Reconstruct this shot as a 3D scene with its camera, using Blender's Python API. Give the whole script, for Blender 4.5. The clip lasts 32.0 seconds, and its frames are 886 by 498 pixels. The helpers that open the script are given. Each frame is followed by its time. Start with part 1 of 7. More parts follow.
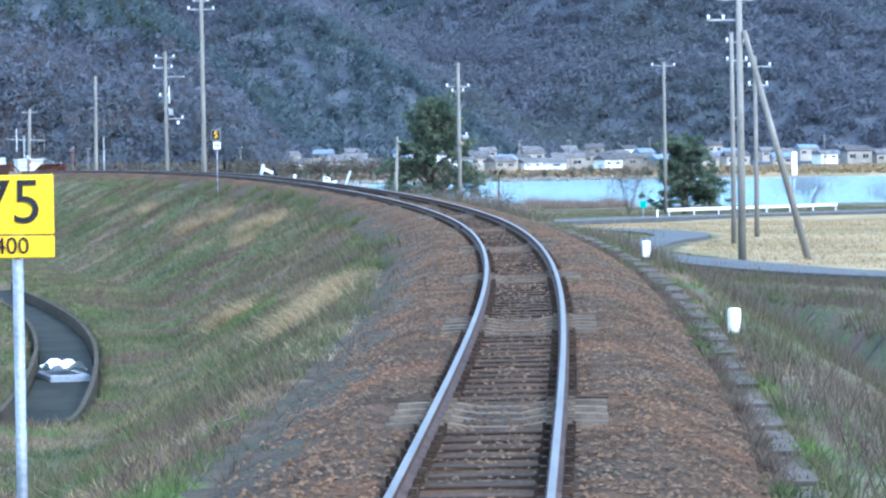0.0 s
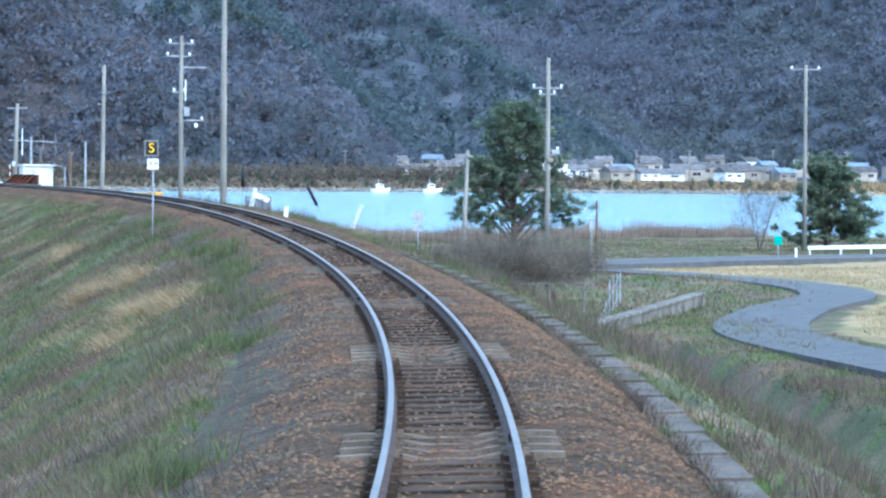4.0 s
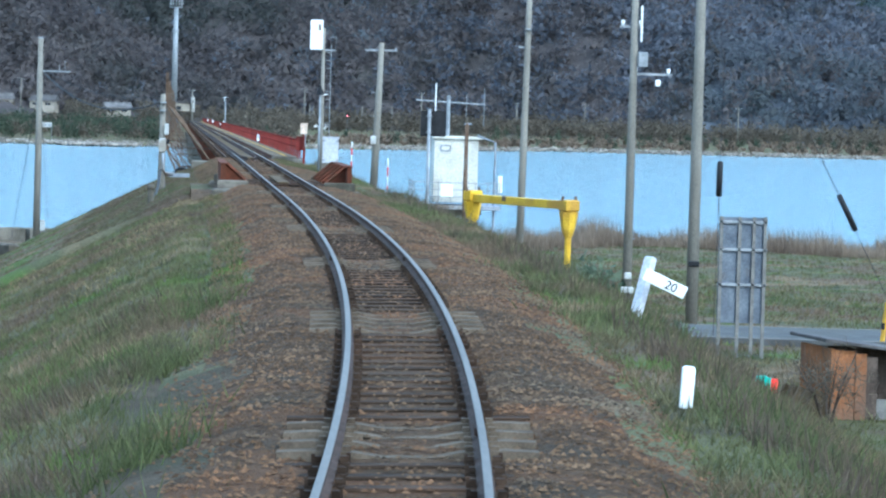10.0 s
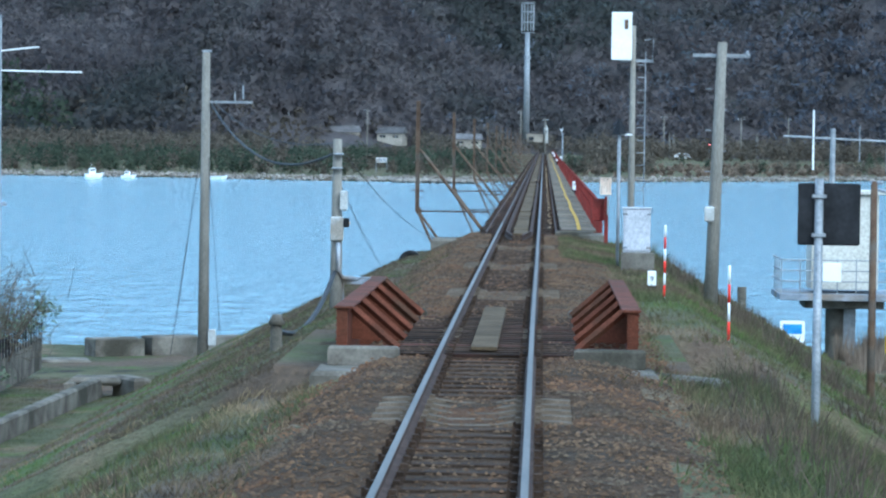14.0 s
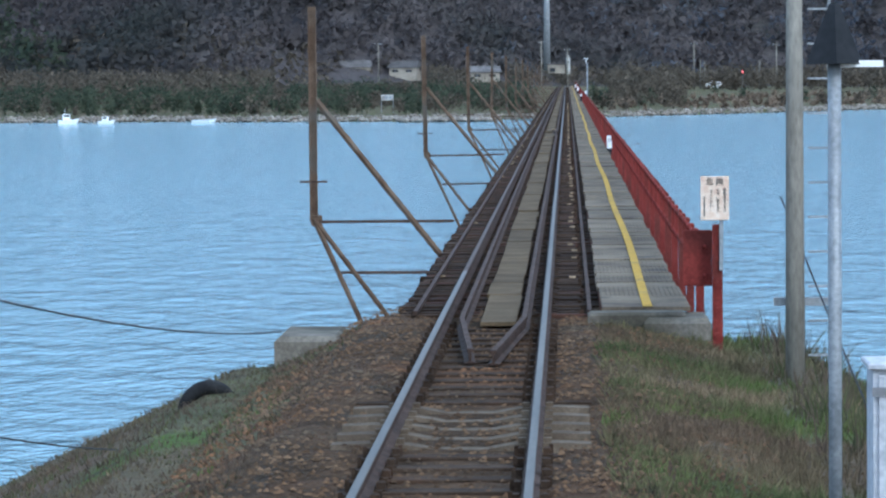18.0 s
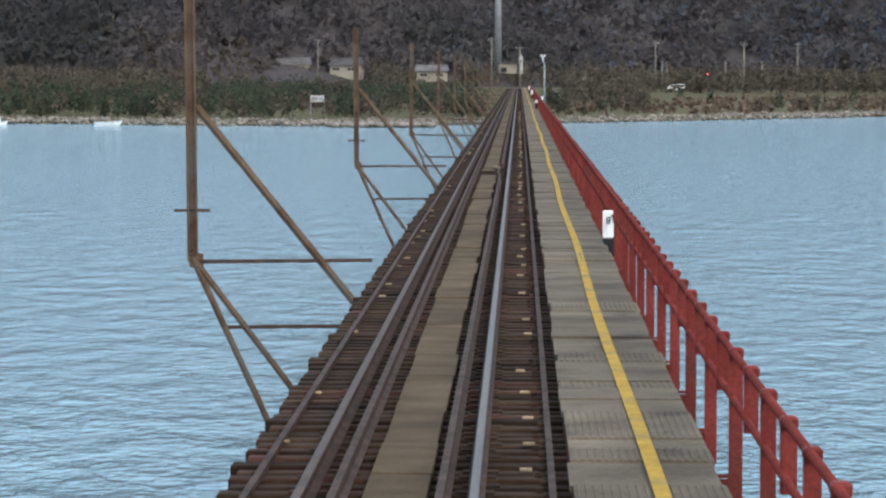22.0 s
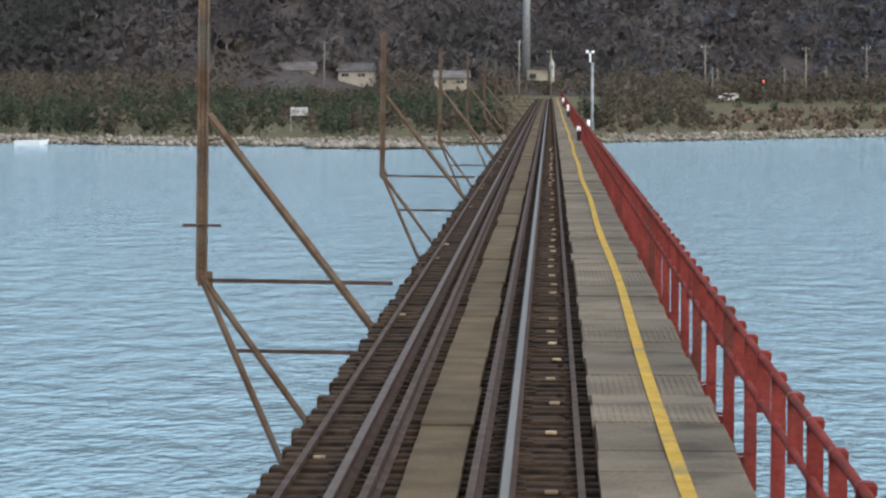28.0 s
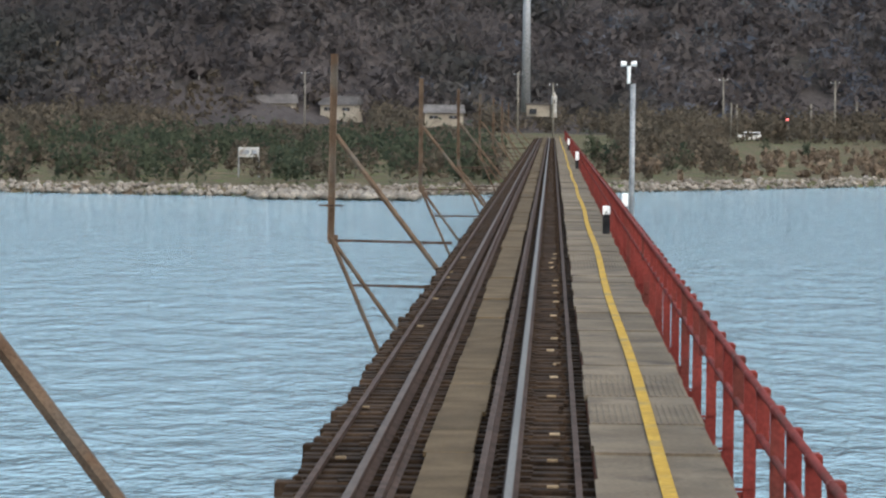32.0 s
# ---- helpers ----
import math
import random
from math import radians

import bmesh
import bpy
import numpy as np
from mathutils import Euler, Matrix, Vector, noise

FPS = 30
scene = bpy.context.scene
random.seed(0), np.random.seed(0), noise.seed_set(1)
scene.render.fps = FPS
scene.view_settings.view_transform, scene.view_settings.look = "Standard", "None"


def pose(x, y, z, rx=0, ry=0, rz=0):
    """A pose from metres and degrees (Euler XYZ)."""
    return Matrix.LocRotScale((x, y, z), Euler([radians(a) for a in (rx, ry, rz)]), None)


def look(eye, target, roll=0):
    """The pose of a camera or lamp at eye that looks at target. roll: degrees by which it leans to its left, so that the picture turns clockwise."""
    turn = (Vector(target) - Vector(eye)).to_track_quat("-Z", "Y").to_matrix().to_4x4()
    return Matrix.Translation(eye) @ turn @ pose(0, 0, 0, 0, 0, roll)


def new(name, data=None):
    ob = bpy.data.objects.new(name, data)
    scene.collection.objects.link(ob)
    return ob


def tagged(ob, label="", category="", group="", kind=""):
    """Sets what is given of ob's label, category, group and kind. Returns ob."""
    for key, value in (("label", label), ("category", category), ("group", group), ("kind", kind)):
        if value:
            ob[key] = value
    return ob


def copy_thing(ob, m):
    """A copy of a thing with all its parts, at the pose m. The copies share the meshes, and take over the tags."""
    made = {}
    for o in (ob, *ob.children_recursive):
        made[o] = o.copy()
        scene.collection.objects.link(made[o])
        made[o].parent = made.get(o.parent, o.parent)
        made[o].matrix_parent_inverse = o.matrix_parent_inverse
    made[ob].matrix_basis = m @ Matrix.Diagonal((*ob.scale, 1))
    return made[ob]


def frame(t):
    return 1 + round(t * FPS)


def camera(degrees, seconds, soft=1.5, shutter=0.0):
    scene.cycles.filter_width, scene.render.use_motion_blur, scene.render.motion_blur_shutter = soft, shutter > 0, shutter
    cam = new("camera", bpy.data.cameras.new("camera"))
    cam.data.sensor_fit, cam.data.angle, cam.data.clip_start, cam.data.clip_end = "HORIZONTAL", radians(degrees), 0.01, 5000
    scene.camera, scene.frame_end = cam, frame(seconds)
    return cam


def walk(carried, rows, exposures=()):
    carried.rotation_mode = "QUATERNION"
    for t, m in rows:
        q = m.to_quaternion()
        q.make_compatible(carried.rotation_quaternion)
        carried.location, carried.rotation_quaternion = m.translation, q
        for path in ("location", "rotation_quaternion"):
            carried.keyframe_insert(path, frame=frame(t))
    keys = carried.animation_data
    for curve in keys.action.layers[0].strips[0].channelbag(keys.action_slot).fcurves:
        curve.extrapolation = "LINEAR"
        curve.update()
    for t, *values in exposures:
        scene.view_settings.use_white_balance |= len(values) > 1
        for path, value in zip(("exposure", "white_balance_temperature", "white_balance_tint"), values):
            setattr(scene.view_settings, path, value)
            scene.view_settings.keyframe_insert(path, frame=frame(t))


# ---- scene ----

cam = camera(15.27, 32.0, soft=2.3, shutter=0.0)
# ---- the walk: seconds, place, heading clockwise from +y, pitch, roll ----
ROWS = [
    (0.0, -36.847, -281.413, -0.184, 16.417, -1.431, -0.916), (0.5, -34.814, -275.453, -0.056, 16.167, -1.442, -0.996),
    (1.0, -32.744, -269.438, 0.068, 16.039, -1.461, -0.748), (1.5, -30.670, -263.354, 0.190, 15.994, -1.459, -1.387),
    (2.0, -28.562, -257.275, 0.310, 15.811, -1.488, -0.957), (2.5, -26.517, -251.243, 0.441, 15.526, -1.143, -0.991),
    (3.0, -24.513, -245.311, 0.552, 15.269, -1.180, -0.721), (3.5, -22.558, -239.428, 0.656, 14.888, -1.260, -0.129),
    (4.0, -20.649, -233.543, 0.756, 14.394, -1.341, 0.464), (4.5, -18.788, -227.607, 0.853, 13.790, -1.377, 0.733),
    (5.0, -16.953, -221.576, 0.965, 12.359, -1.629, 0.816), (5.5, -15.186, -215.386, 1.041, 11.118, -1.919, 0.840),
    (6.0, -13.480, -209.111, 1.143, 11.034, -1.777, 1.844), (6.5, -11.878, -202.798, 1.223, 10.536, -1.537, 1.922),
    (7.0, -10.368, -196.367, 1.318, 9.920, -1.695, 2.459), (7.5, -8.930, -189.870, 1.373, 9.258, -1.897, 1.861),
    (8.0, -7.606, -183.253, 1.454, 8.628, -2.304, 2.174), (8.5, -6.353, -176.660, 1.536, 7.898, -2.302, 2.072),
    (9.0, -5.237, -169.999, 1.620, 6.820, -2.486, 2.167), (9.5, -4.150, -163.309, 1.737, 5.840, -2.356, 2.077),
    (10.0, -3.194, -156.560, 1.856, 4.646, -2.237, 1.651), (10.5, -2.352, -149.749, 1.944, 4.032, -1.890, 1.765),
    (11.0, -1.608, -142.899, 2.055, 3.108, -1.848, 1.743), (11.5, -0.943, -135.961, 2.141, 2.266, -1.764, 1.666),
    (12.0, -0.451, -129.030, 2.263, 1.512, -1.759, 1.304), (12.5, -0.001, -122.278, 2.383, 0.412, -1.764, 1.196),
    (13.0, 0.322, -115.571, 2.423, -0.533, -2.062, 1.039), (13.5, 0.527, -108.731, 2.492, -1.212, -1.812, 1.036),
    (14.0, 0.684, -101.897, 2.543, -1.726, -1.895, 0.785), (14.5, 0.785, -95.039, 2.580, -2.025, -2.077, 0.234),
    (15.0, 0.841, -88.126, 2.606, -2.183, -2.260, -0.318), (15.5, 0.864, -81.127, 2.605, -2.253, -2.420, -0.104),
    (16.0, 0.857, -74.013, 2.628, -2.377, -2.468, -0.396), (16.5, 0.830, -66.792, 2.642, -2.481, -2.611, -0.061),
    (17.0, 0.827, -59.468, 2.647, -2.656, -2.761, -0.192), (17.5, 0.826, -52.100, 2.701, -2.255, -3.188, -0.018),
    (18.0, 0.833, -44.750, 2.689, -2.173, -3.054, -0.522), (18.5, 0.855, -37.358, 2.702, -1.666, -2.785, 0.272),
    (19.0, 0.860, -29.880, 2.699, -1.280, -2.746, 0.133), (19.5, 0.850, -22.170, 2.689, -0.996, -3.070, 0.548),
    (20.0, 0.849, -14.757, 2.690, -1.450, -3.301, 0.371), (20.5, 0.851, -7.227, 2.691, -2.133, -3.766, -0.528),
    (21.0, 0.821, 0.403, 2.707, -1.647, -3.271, -0.310), (21.5, 0.853, 8.031, 2.694, -1.676, -2.787, -0.652),
    (22.0, 0.849, 15.706, 2.693, -1.317, -3.075, 0.067), (22.5, 0.856, 23.554, 2.690, -1.835, -2.442, -0.490),
    (23.0, 0.859, 31.514, 2.692, -1.247, -1.843, 0.606), (23.5, 0.850, 39.484, 2.691, -1.102, -1.425, 0.373),
    (24.0, 0.848, 47.449, 2.691, -1.853, -2.213, -0.050), (24.5, 0.849, 55.414, 2.688, -1.809, -2.227, -0.175),
    (25.0, 0.830, 63.395, 2.677, -1.736, -2.304, -0.202), (25.5, 0.847, 71.453, 2.681, -1.917, -2.690, -0.820),
    (26.0, 0.854, 79.582, 2.677, -2.084, -2.855, -0.369), (26.5, 0.858, 87.868, 2.673, -1.395, -2.702, 1.013),
    (27.0, 0.856, 96.190, 2.677, -1.508, -2.767, 0.817), (27.5, 0.853, 104.552, 2.684, -1.677, -2.865, 0.522),
    (28.0, 0.850, 112.953, 2.691, -1.846, -2.962, 0.228), (28.5, 0.848, 121.395, 2.695, -1.959, -3.027, 0.032),
    (29.0, 0.868, 129.880, 2.689, -1.931, -3.987, -0.353), (29.5, 0.849, 138.406, 2.696, -0.966, -3.509, 0.555),
    (30.0, 0.843, 146.976, 2.703, -2.013, -2.925, -0.860), (30.5, 0.847, 155.603, 2.693, -1.588, -2.767, 0.356),
    (31.0, 0.845, 164.289, 2.685, -1.807, -2.347, -0.301), (31.5, 0.844, 173.020, 2.680, -2.088, -2.069, -0.002),
    (32.0, 0.847, 181.795, 2.687, -1.868, -2.355, 0.586),
]


def cam_pose(x, y, z, heading, pitch, roll):
    f = Vector((math.sin(radians(heading)) * math.cos(radians(pitch)), math.cos(radians(heading)) * math.cos(radians(pitch)), math.sin(radians(pitch))))
    return look((x, y, z), Vector((x, y, z)) + f * 50, roll)


walk(cam, [(r[0], cam_pose(*r[1:])) for r in ROWS], [(0.0, 1.6, 4760, 7), (5.0, 1.48, 4820, 4), (9.0, 1.22, 4960, -1), (13.0, 0.88, 4840, -2), (17.5, 0.6, 5080, 4), (19.5, 0.48, 5550, 7), (21.0, 0.48, 6150, 9), (25.0, 0.48, 6450, 10), (32.0, 0.55, 6650, 10)])

# ---- light: an overcast winter afternoon ----
SUN_EL, SUN_AZ = radians(38), radians(150)
world = bpy.data.worlds.new("overcast_sky")
scene.world = world
world.use_nodes = True
wn, wl = world.node_tree.nodes, world.node_tree.links
wn.clear()
w_out = wn.new("ShaderNodeOutputWorld")
w_bg = wn.new("ShaderNodeBackground")
w_sky = wn.new("ShaderNodeTexSky")
w_sky.sky_type, w_sky.sun_disc = "NISHITA", False
w_sky.sun_elevation, w_sky.sun_rotation = SUN_EL, SUN_AZ
w_sky.air_density, w_sky.dust_density, w_sky.ozone_density = 1.0, 5.0, 1.0
w_mix = wn.new("ShaderNodeMixRGB")
w_mix.inputs[0].default_value = 0.6
w_mix.inputs[2].default_value = (6.2, 7.5, 8.9, 1)
w_bg.inputs[1].default_value = 0.15
wl.new(w_sky.outputs[0], w_mix.inputs[1])
wl.new(w_mix.outputs[0], w_bg.inputs[0])
wl.new(w_bg.outputs[0], w_out.inputs[0])
sun_data = bpy.data.lights.new("sun", "SUN")
sun_data.energy, sun_data.angle, sun_data.color = 0.9, radians(14), (1.0, 0.96, 0.9)
sun = new("sun", sun_data)
sun.matrix_basis = look((100 * math.sin(SUN_AZ) * math.cos(SUN_EL), 100 * math.cos(SUN_AZ) * math.cos(SUN_EL), 100 * math.sin(SUN_EL)), (0, 0, 0))


# ---- materials ----
def material(name, c1, c2, scale=4.0, rough=0.85, metal=0.0, bump=0.3, fine=40.0, island=0.0, c3=None, spec=0.12, bdist=0.02, stretch=(1, 1, 1), objrand=0.0, detail=6.0, leaf=0.0, c3at=(0.52, 0.64), patches=()):
    m = bpy.data.materials.new(name)
    m.use_nodes = True
    n, l = m.node_tree.nodes, m.node_tree.links
    b = n["Principled BSDF"]
    b.inputs["Roughness"].default_value, b.inputs["Metallic"].default_value = rough, metal
    b.inputs["Specular IOR Level"].default_value = spec
    co = n.new("ShaderNodeNewGeometry")
    mp = n.new("ShaderNodeMapping")
    mp.inputs["Scale"].default_value = stretch
    l.new(co.outputs["Position"], mp.inputs[0])
    t1, t2 = n.new("ShaderNodeTexNoise"), n.new("ShaderNodeTexNoise")
    for t, s in ((t1, scale), (t2, fine)):
        t.inputs["Scale"].default_value, t.inputs["Detail"].default_value = s, detail
        l.new(mp.outputs[0], t.inputs["Vector"])
    r1 = n.new("ShaderNodeValToRGB")
    r1.color_ramp.elements[0].position, r1.color_ramp.elements[1].position = 0.36, 0.66
    r1.color_ramp.elements[0].color, r1.color_ramp.elements[1].color = (*c1, 1), (*c2, 1)
    l.new(t1.outputs["Fac"], r1.inputs[0])
    col = r1.outputs[0]
    if c3:
        r2 = n.new("ShaderNodeValToRGB")
        r2.color_ramp.elements[0].position, r2.color_ramp.elements[1].position = c3at
        mx = n.new("ShaderNodeMixRGB")
        mx.inputs[2].default_value = (*c3, 1)
        t3 = n.new("ShaderNodeTexNoise")
        t3.inputs["Scale"].default_value, t3.inputs["Detail"].default_value = scale * 0.37, 4
        l.new(mp.outputs[0], t3.inputs["Vector"])
        l.new(t3.outputs["Fac"], r2.inputs[0])
        l.new(r2.outputs[0], mx.inputs[0])
        l.new(col, mx.inputs[1])
        col = mx.outputs[0]
    for pc, ps, lo, hi, sh in patches:
        pr_, pm, pt, pv = n.new("ShaderNodeValToRGB"), n.new("ShaderNodeMixRGB"), n.new("ShaderNodeTexNoise"), n.new("ShaderNodeVectorMath")
        pr_.color_ramp.elements[0].position, pr_.color_ramp.elements[1].position = lo, hi
        pm.inputs[2].default_value = (*pc, 1)
        pv.inputs[1].default_value = (sh, sh * 0.7, 0)
        pt.inputs["Scale"].default_value, pt.inputs["Detail"].default_value = ps, 5
        l.new(mp.outputs[0], pv.inputs[0])
        l.new(pv.outputs[0], pt.inputs["Vector"])
        l.new(pt.outputs["Fac"], pr_.inputs[0])
        l.new(pr_.outputs[0], pm.inputs[0])
        l.new(col, pm.inputs[1])
        col = pm.outputs[0]
    ov = n.new("ShaderNodeMixRGB")
    ov.blend_type = "OVERLAY"
    ov.inputs[0].default_value = 0.55
    l.new(col, ov.inputs[1])
    l.new(t2.outputs["Fac"], ov.inputs[2])
    col = ov.outputs[0]
    if island or objrand:
        hsv = n.new("ShaderNodeHueSaturation")
        mr = n.new("ShaderNodeMapRange")
        k = island or objrand
        mr.inputs["To Min"].default_value, mr.inputs["To Max"].default_value = 1 - k, 1 + k
        if island:
            l.new(co.outputs["Random Per Island"], mr.inputs[0])
        else:
            oi = n.new("ShaderNodeObjectInfo")
            l.new(oi.outputs["Random"], mr.inputs[0])
        l.new(mr.outputs[0], hsv.inputs["Value"])
        l.new(col, hsv.inputs["Color"])
        col = hsv.outputs[0]
    l.new(col, b.inputs["Base Color"])
    if leaf:
        tr_, mx_ = n.new("ShaderNodeBsdfTranslucent"), n.new("ShaderNodeMixShader")
        mx_.inputs[0].default_value = leaf
        l.new(col, tr_.inputs["Color"])
        l.new(b.outputs[0], mx_.inputs[1])
        l.new(tr_.outputs[0], mx_.inputs[2])
        l.new(mx_.outputs[0], n["Material Output"].inputs["Surface"])
    if bump:
        bp = n.new("ShaderNodeBump")
        bp.inputs["Strength"].default_value, bp.inputs["Distance"].default_value = bump, bdist
        l.new(t2.outputs["Fac"], bp.inputs["Height"])
        l.new(bp.outputs[0], b.inputs["Normal"])
    return m


M_ballast = material("ballast_stone", (0.042, 0.026, 0.0135), (0.097, 0.06, 0.034), 2.6, 0.95, bump=1.0, fine=30, c3=(0.054, 0.039, 0.025), bdist=0.06, patches=(((0.1, 0.054, 0.028), 0.5, 0.52, 0.66, 31.0),))
M_stone = material("loose_stone", (0.064, 0.037, 0.019), (0.132, 0.083, 0.047), 1.2, 0.95, bump=0.2, fine=60, island=0.5, c3=(0.084, 0.062, 0.041), patches=(((0.13, 0.068, 0.034), 0.5, 0.52, 0.66, 31.0),))
M_grass = material("grass_ground", (0.068, 0.073, 0.036), (0.12, 0.11, 0.06), 0.6, 0.95, bump=1.0, fine=9, c3=(0.115, 0.082, 0.056), bdist=0.12, detail=9.0, c3at=(0.46, 0.6), patches=(((0.16, 0.118, 0.072), 0.33, 0.55, 0.66, 17.0), ((0.082, 0.11, 0.032), 0.42, 0.57, 0.67, 53.0), ((0.044, 0.036, 0.03), 0.7, 0.6, 0.72, 91.0)))
M_blade = material("grass_blades", (0.085, 0.1, 0.041), (0.165, 0.15, 0.074), 0.6, 0.9, bump=0, fine=2.2, island=0.3, c3=(0.15, 0.108, 0.07), spec=0.03, leaf=0.4, c3at=(0.46, 0.6), patches=(((0.23, 0.17, 0.105), 0.33, 0.55, 0.66, 17.0), ((0.116, 0.152, 0.044), 0.42, 0.57, 0.67, 53.0), ((0.07, 0.056, 0.046), 0.7, 0.6, 0.72, 91.0)))
M_fresh = material("fresh_weeds", (0.078, 0.09, 0.036), (0.13, 0.14, 0.06), 1.1, 0.9, bump=0, fine=4, island=0.35, spec=0.03, leaf=0.4, c3=(0.12, 0.11, 0.06))
M_straw = material("dry_grass", (0.27, 0.19, 0.1), (0.41, 0.31, 0.175), 1.2, 0.9, bump=0, fine=8, island=0.25, spec=0.03, leaf=0.4)
M_field = material("winter_field", (0.22, 0.16, 0.075), (0.3, 0.225, 0.12), 0.25, 0.95, bump=0.8, fine=5, c3=(0.17, 0.135, 0.06), bdist=0.1)
M_weed = material("brown_weeds", (0.085, 0.062, 0.045), (0.15, 0.115, 0.082), 0.8, 0.9, bump=0, fine=5, island=0.3, spec=0.1, leaf=0.4, patches=(((0.085, 0.098, 0.04), 0.6, 0.52, 0.64, 44.0),))
M_rail_top = material("polished_rail_head", (0.1, 0.079, 0.06), (0.15, 0.12, 0.093), 2.0, 0.42, 0.65, bump=0.05, fine=30, stretch=(1, 0.1, 1))
M_rail = material("rusty_rail_side", (0.042, 0.026, 0.019), (0.085, 0.055, 0.042), 4.0, 0.75, 0.05, bump=0.2, fine=50)
M_tie = material("creosoted_timber", (0.021, 0.0128, 0.0078), (0.051, 0.0325, 0.0205), 6.0, 0.9, bump=0.5, fine=40, stretch=(0.3, 1, 1), objrand=0.45, c3=(0.075, 0.035, 0.026), c3at=(0.56, 0.7))
M_tie_s = material("creosoted_timber_rest", (0.021, 0.0128, 0.0078), (0.051, 0.0325, 0.0205), 6.0, 0.9, bump=0.4, fine=40, island=0.4)
M_tie_land = material("dusty_track_timber", (0.028, 0.0185, 0.0125), (0.057, 0.039, 0.027), 5.0, 0.92, bump=0.5, fine=40, stretch=(0.3, 1, 1), objrand=0.25, c3=(0.055, 0.034, 0.022))
M_tie_land_s = material("dusty_track_timber_rest", (0.028, 0.0185, 0.0125), (0.057, 0.039, 0.027), 5.0, 0.92, bump=0.5, fine=40, island=0.25, c3=(0.055, 0.034, 0.022))
M_conc_tie = material("concrete_sleeper", (0.085, 0.065, 0.045), (0.138, 0.107, 0.076), 5.0, 0.9, bump=0.3, fine=50, objrand=0.15, c3=(0.08, 0.06, 0.042))
M_conc = material("weathered_concrete", (0.09, 0.077, 0.06), (0.2, 0.178, 0.145), 1.5, 0.9, bump=0.35, fine=25, c3=(0.06, 0.054, 0.04))
M_pole = material("pole_concrete", (0.16, 0.145, 0.12), (0.25, 0.23, 0.195), 1.2, 0.85, bump=0.15, fine=30, stretch=(1, 1, 0.3))
M_path = material("path_concrete", (0.075, 0.06, 0.047), (0.12, 0.099, 0.08), 0.8, 0.9, bump=0.6, fine=12, c3=(0.064, 0.05, 0.034), objrand=0.03, patches=(((0.05, 0.042, 0.026), 1.1, 0.5, 0.62, 5.0),))
M_asph = material("asphalt", (0.068, 0.066, 0.064), (0.1, 0.098, 0.095), 1.5, 0.8, bump=0.25, fine=60, c3=(0.085, 0.08, 0.074))
M_red = material("red_oxide_paint", (0.125, 0.02, 0.016), (0.185, 0.034, 0.027), 2.0, 0.7, bump=0.12, fine=30, c3=(0.1, 0.027, 0.021))
M_girder = material("rusted_red_girder", (0.075, 0.026, 0.014), (0.13, 0.043, 0.023), 2.5, 0.8, bump=0.25, fine=30, c3=(0.065, 0.032, 0.018))
M_rust = material("rusted_steel_post", (0.085, 0.052, 0.033), (0.15, 0.103, 0.07), 3.0, 0.8, 0.1, bump=0.25, fine=40, c3=(0.12, 0.1, 0.08))
M_galv = material("galvanised_steel", (0.22, 0.23, 0.24), (0.34, 0.35, 0.36), 3.0, 0.55, 0.4, bump=0.05, fine=30)
M_white = material("white_paint", (0.7, 0.7, 0.69), (0.82, 0.82, 0.81), 2.0, 0.6, bump=0.05, fine=20, c3=(0.62, 0.6, 0.56))
M_sign_w = material("sign_white", (0.78, 0.78, 0.76), (0.84, 0.84, 0.83), 2.0, 0.45, bump=0.02, fine=20)
M_black = material("black_paint", (0.012, 0.012, 0.013), (0.025, 0.025, 0.027), 3.0, 0.5, bump=0.05, fine=20)
M_signframe = material("sign_frame_grey", (0.14, 0.13, 0.12), (0.2, 0.19, 0.17), 4.0, 0.7, bump=0.1, fine=30)
M_yellow = material("yellow_paint", (0.55, 0.33, 0.02), (0.68, 0.43, 0.04), 2.0, 0.5, bump=0.1, fine=20, c3=(0.42, 0.24, 0.04))
M_ysign = material("yellow_sign", (0.85, 0.5, 0.005), (0.9, 0.55, 0.01), 2.0, 0.45, bump=0.02, fine=20)
M_yline = material("yellow_walkway_paint", (0.37, 0.222, 0.03), (0.46, 0.288, 0.048), 3.0, 0.8, bump=0.1, fine=20, c3=(0.26, 0.19, 0.07))
M_plate = material("ribbed_walkway_plate", (0.114, 0.089, 0.062), (0.184, 0.147, 0.105), 0.9, 0.85, 0.0, bump=0.3, fine=30, objrand=0.17, patches=(((0.075, 0.06, 0.046), 1.3, 0.55, 0.7, 7.0),))
M_plate_s = material("walkway_plate_rest", (0.114, 0.089, 0.062), (0.184, 0.147, 0.105), 0.9, 0.85, 0.0, bump=0.3, fine=30, island=0.17)
M_plank = material("centre_plank", (0.07, 0.049, 0.027), (0.12, 0.086, 0.05), 1.5, 0.9, bump=0.35, fine=30, objrand=0.2)
M_plank_s = material("centre_plank_rest", (0.07, 0.049, 0.027), (0.12, 0.086, 0.05), 1.5, 0.9, bump=0.35, fine=30, island=0.2)
M_pale_wood = material("pale_wood", (0.26, 0.19, 0.115), (0.38, 0.29, 0.19), 3.0, 0.8, bump=0.1, fine=30, objrand=0.4)
# browner, rougher head for the left rail on the bridge
M_rail_dull = material("brown_rail_head", (0.063, 0.043, 0.033), (0.1, 0.072, 0.058), 2.0, 0.6, 0.1, bump=0.05, fine=30)
M_dirt = material("dark_gravel_dirt", (0.046, 0.034, 0.022), (0.084, 0.066, 0.044), 1.5, 0.95, bump=1.0, fine=24, c3=(0.06, 0.056, 0.034), bdist=0.05)
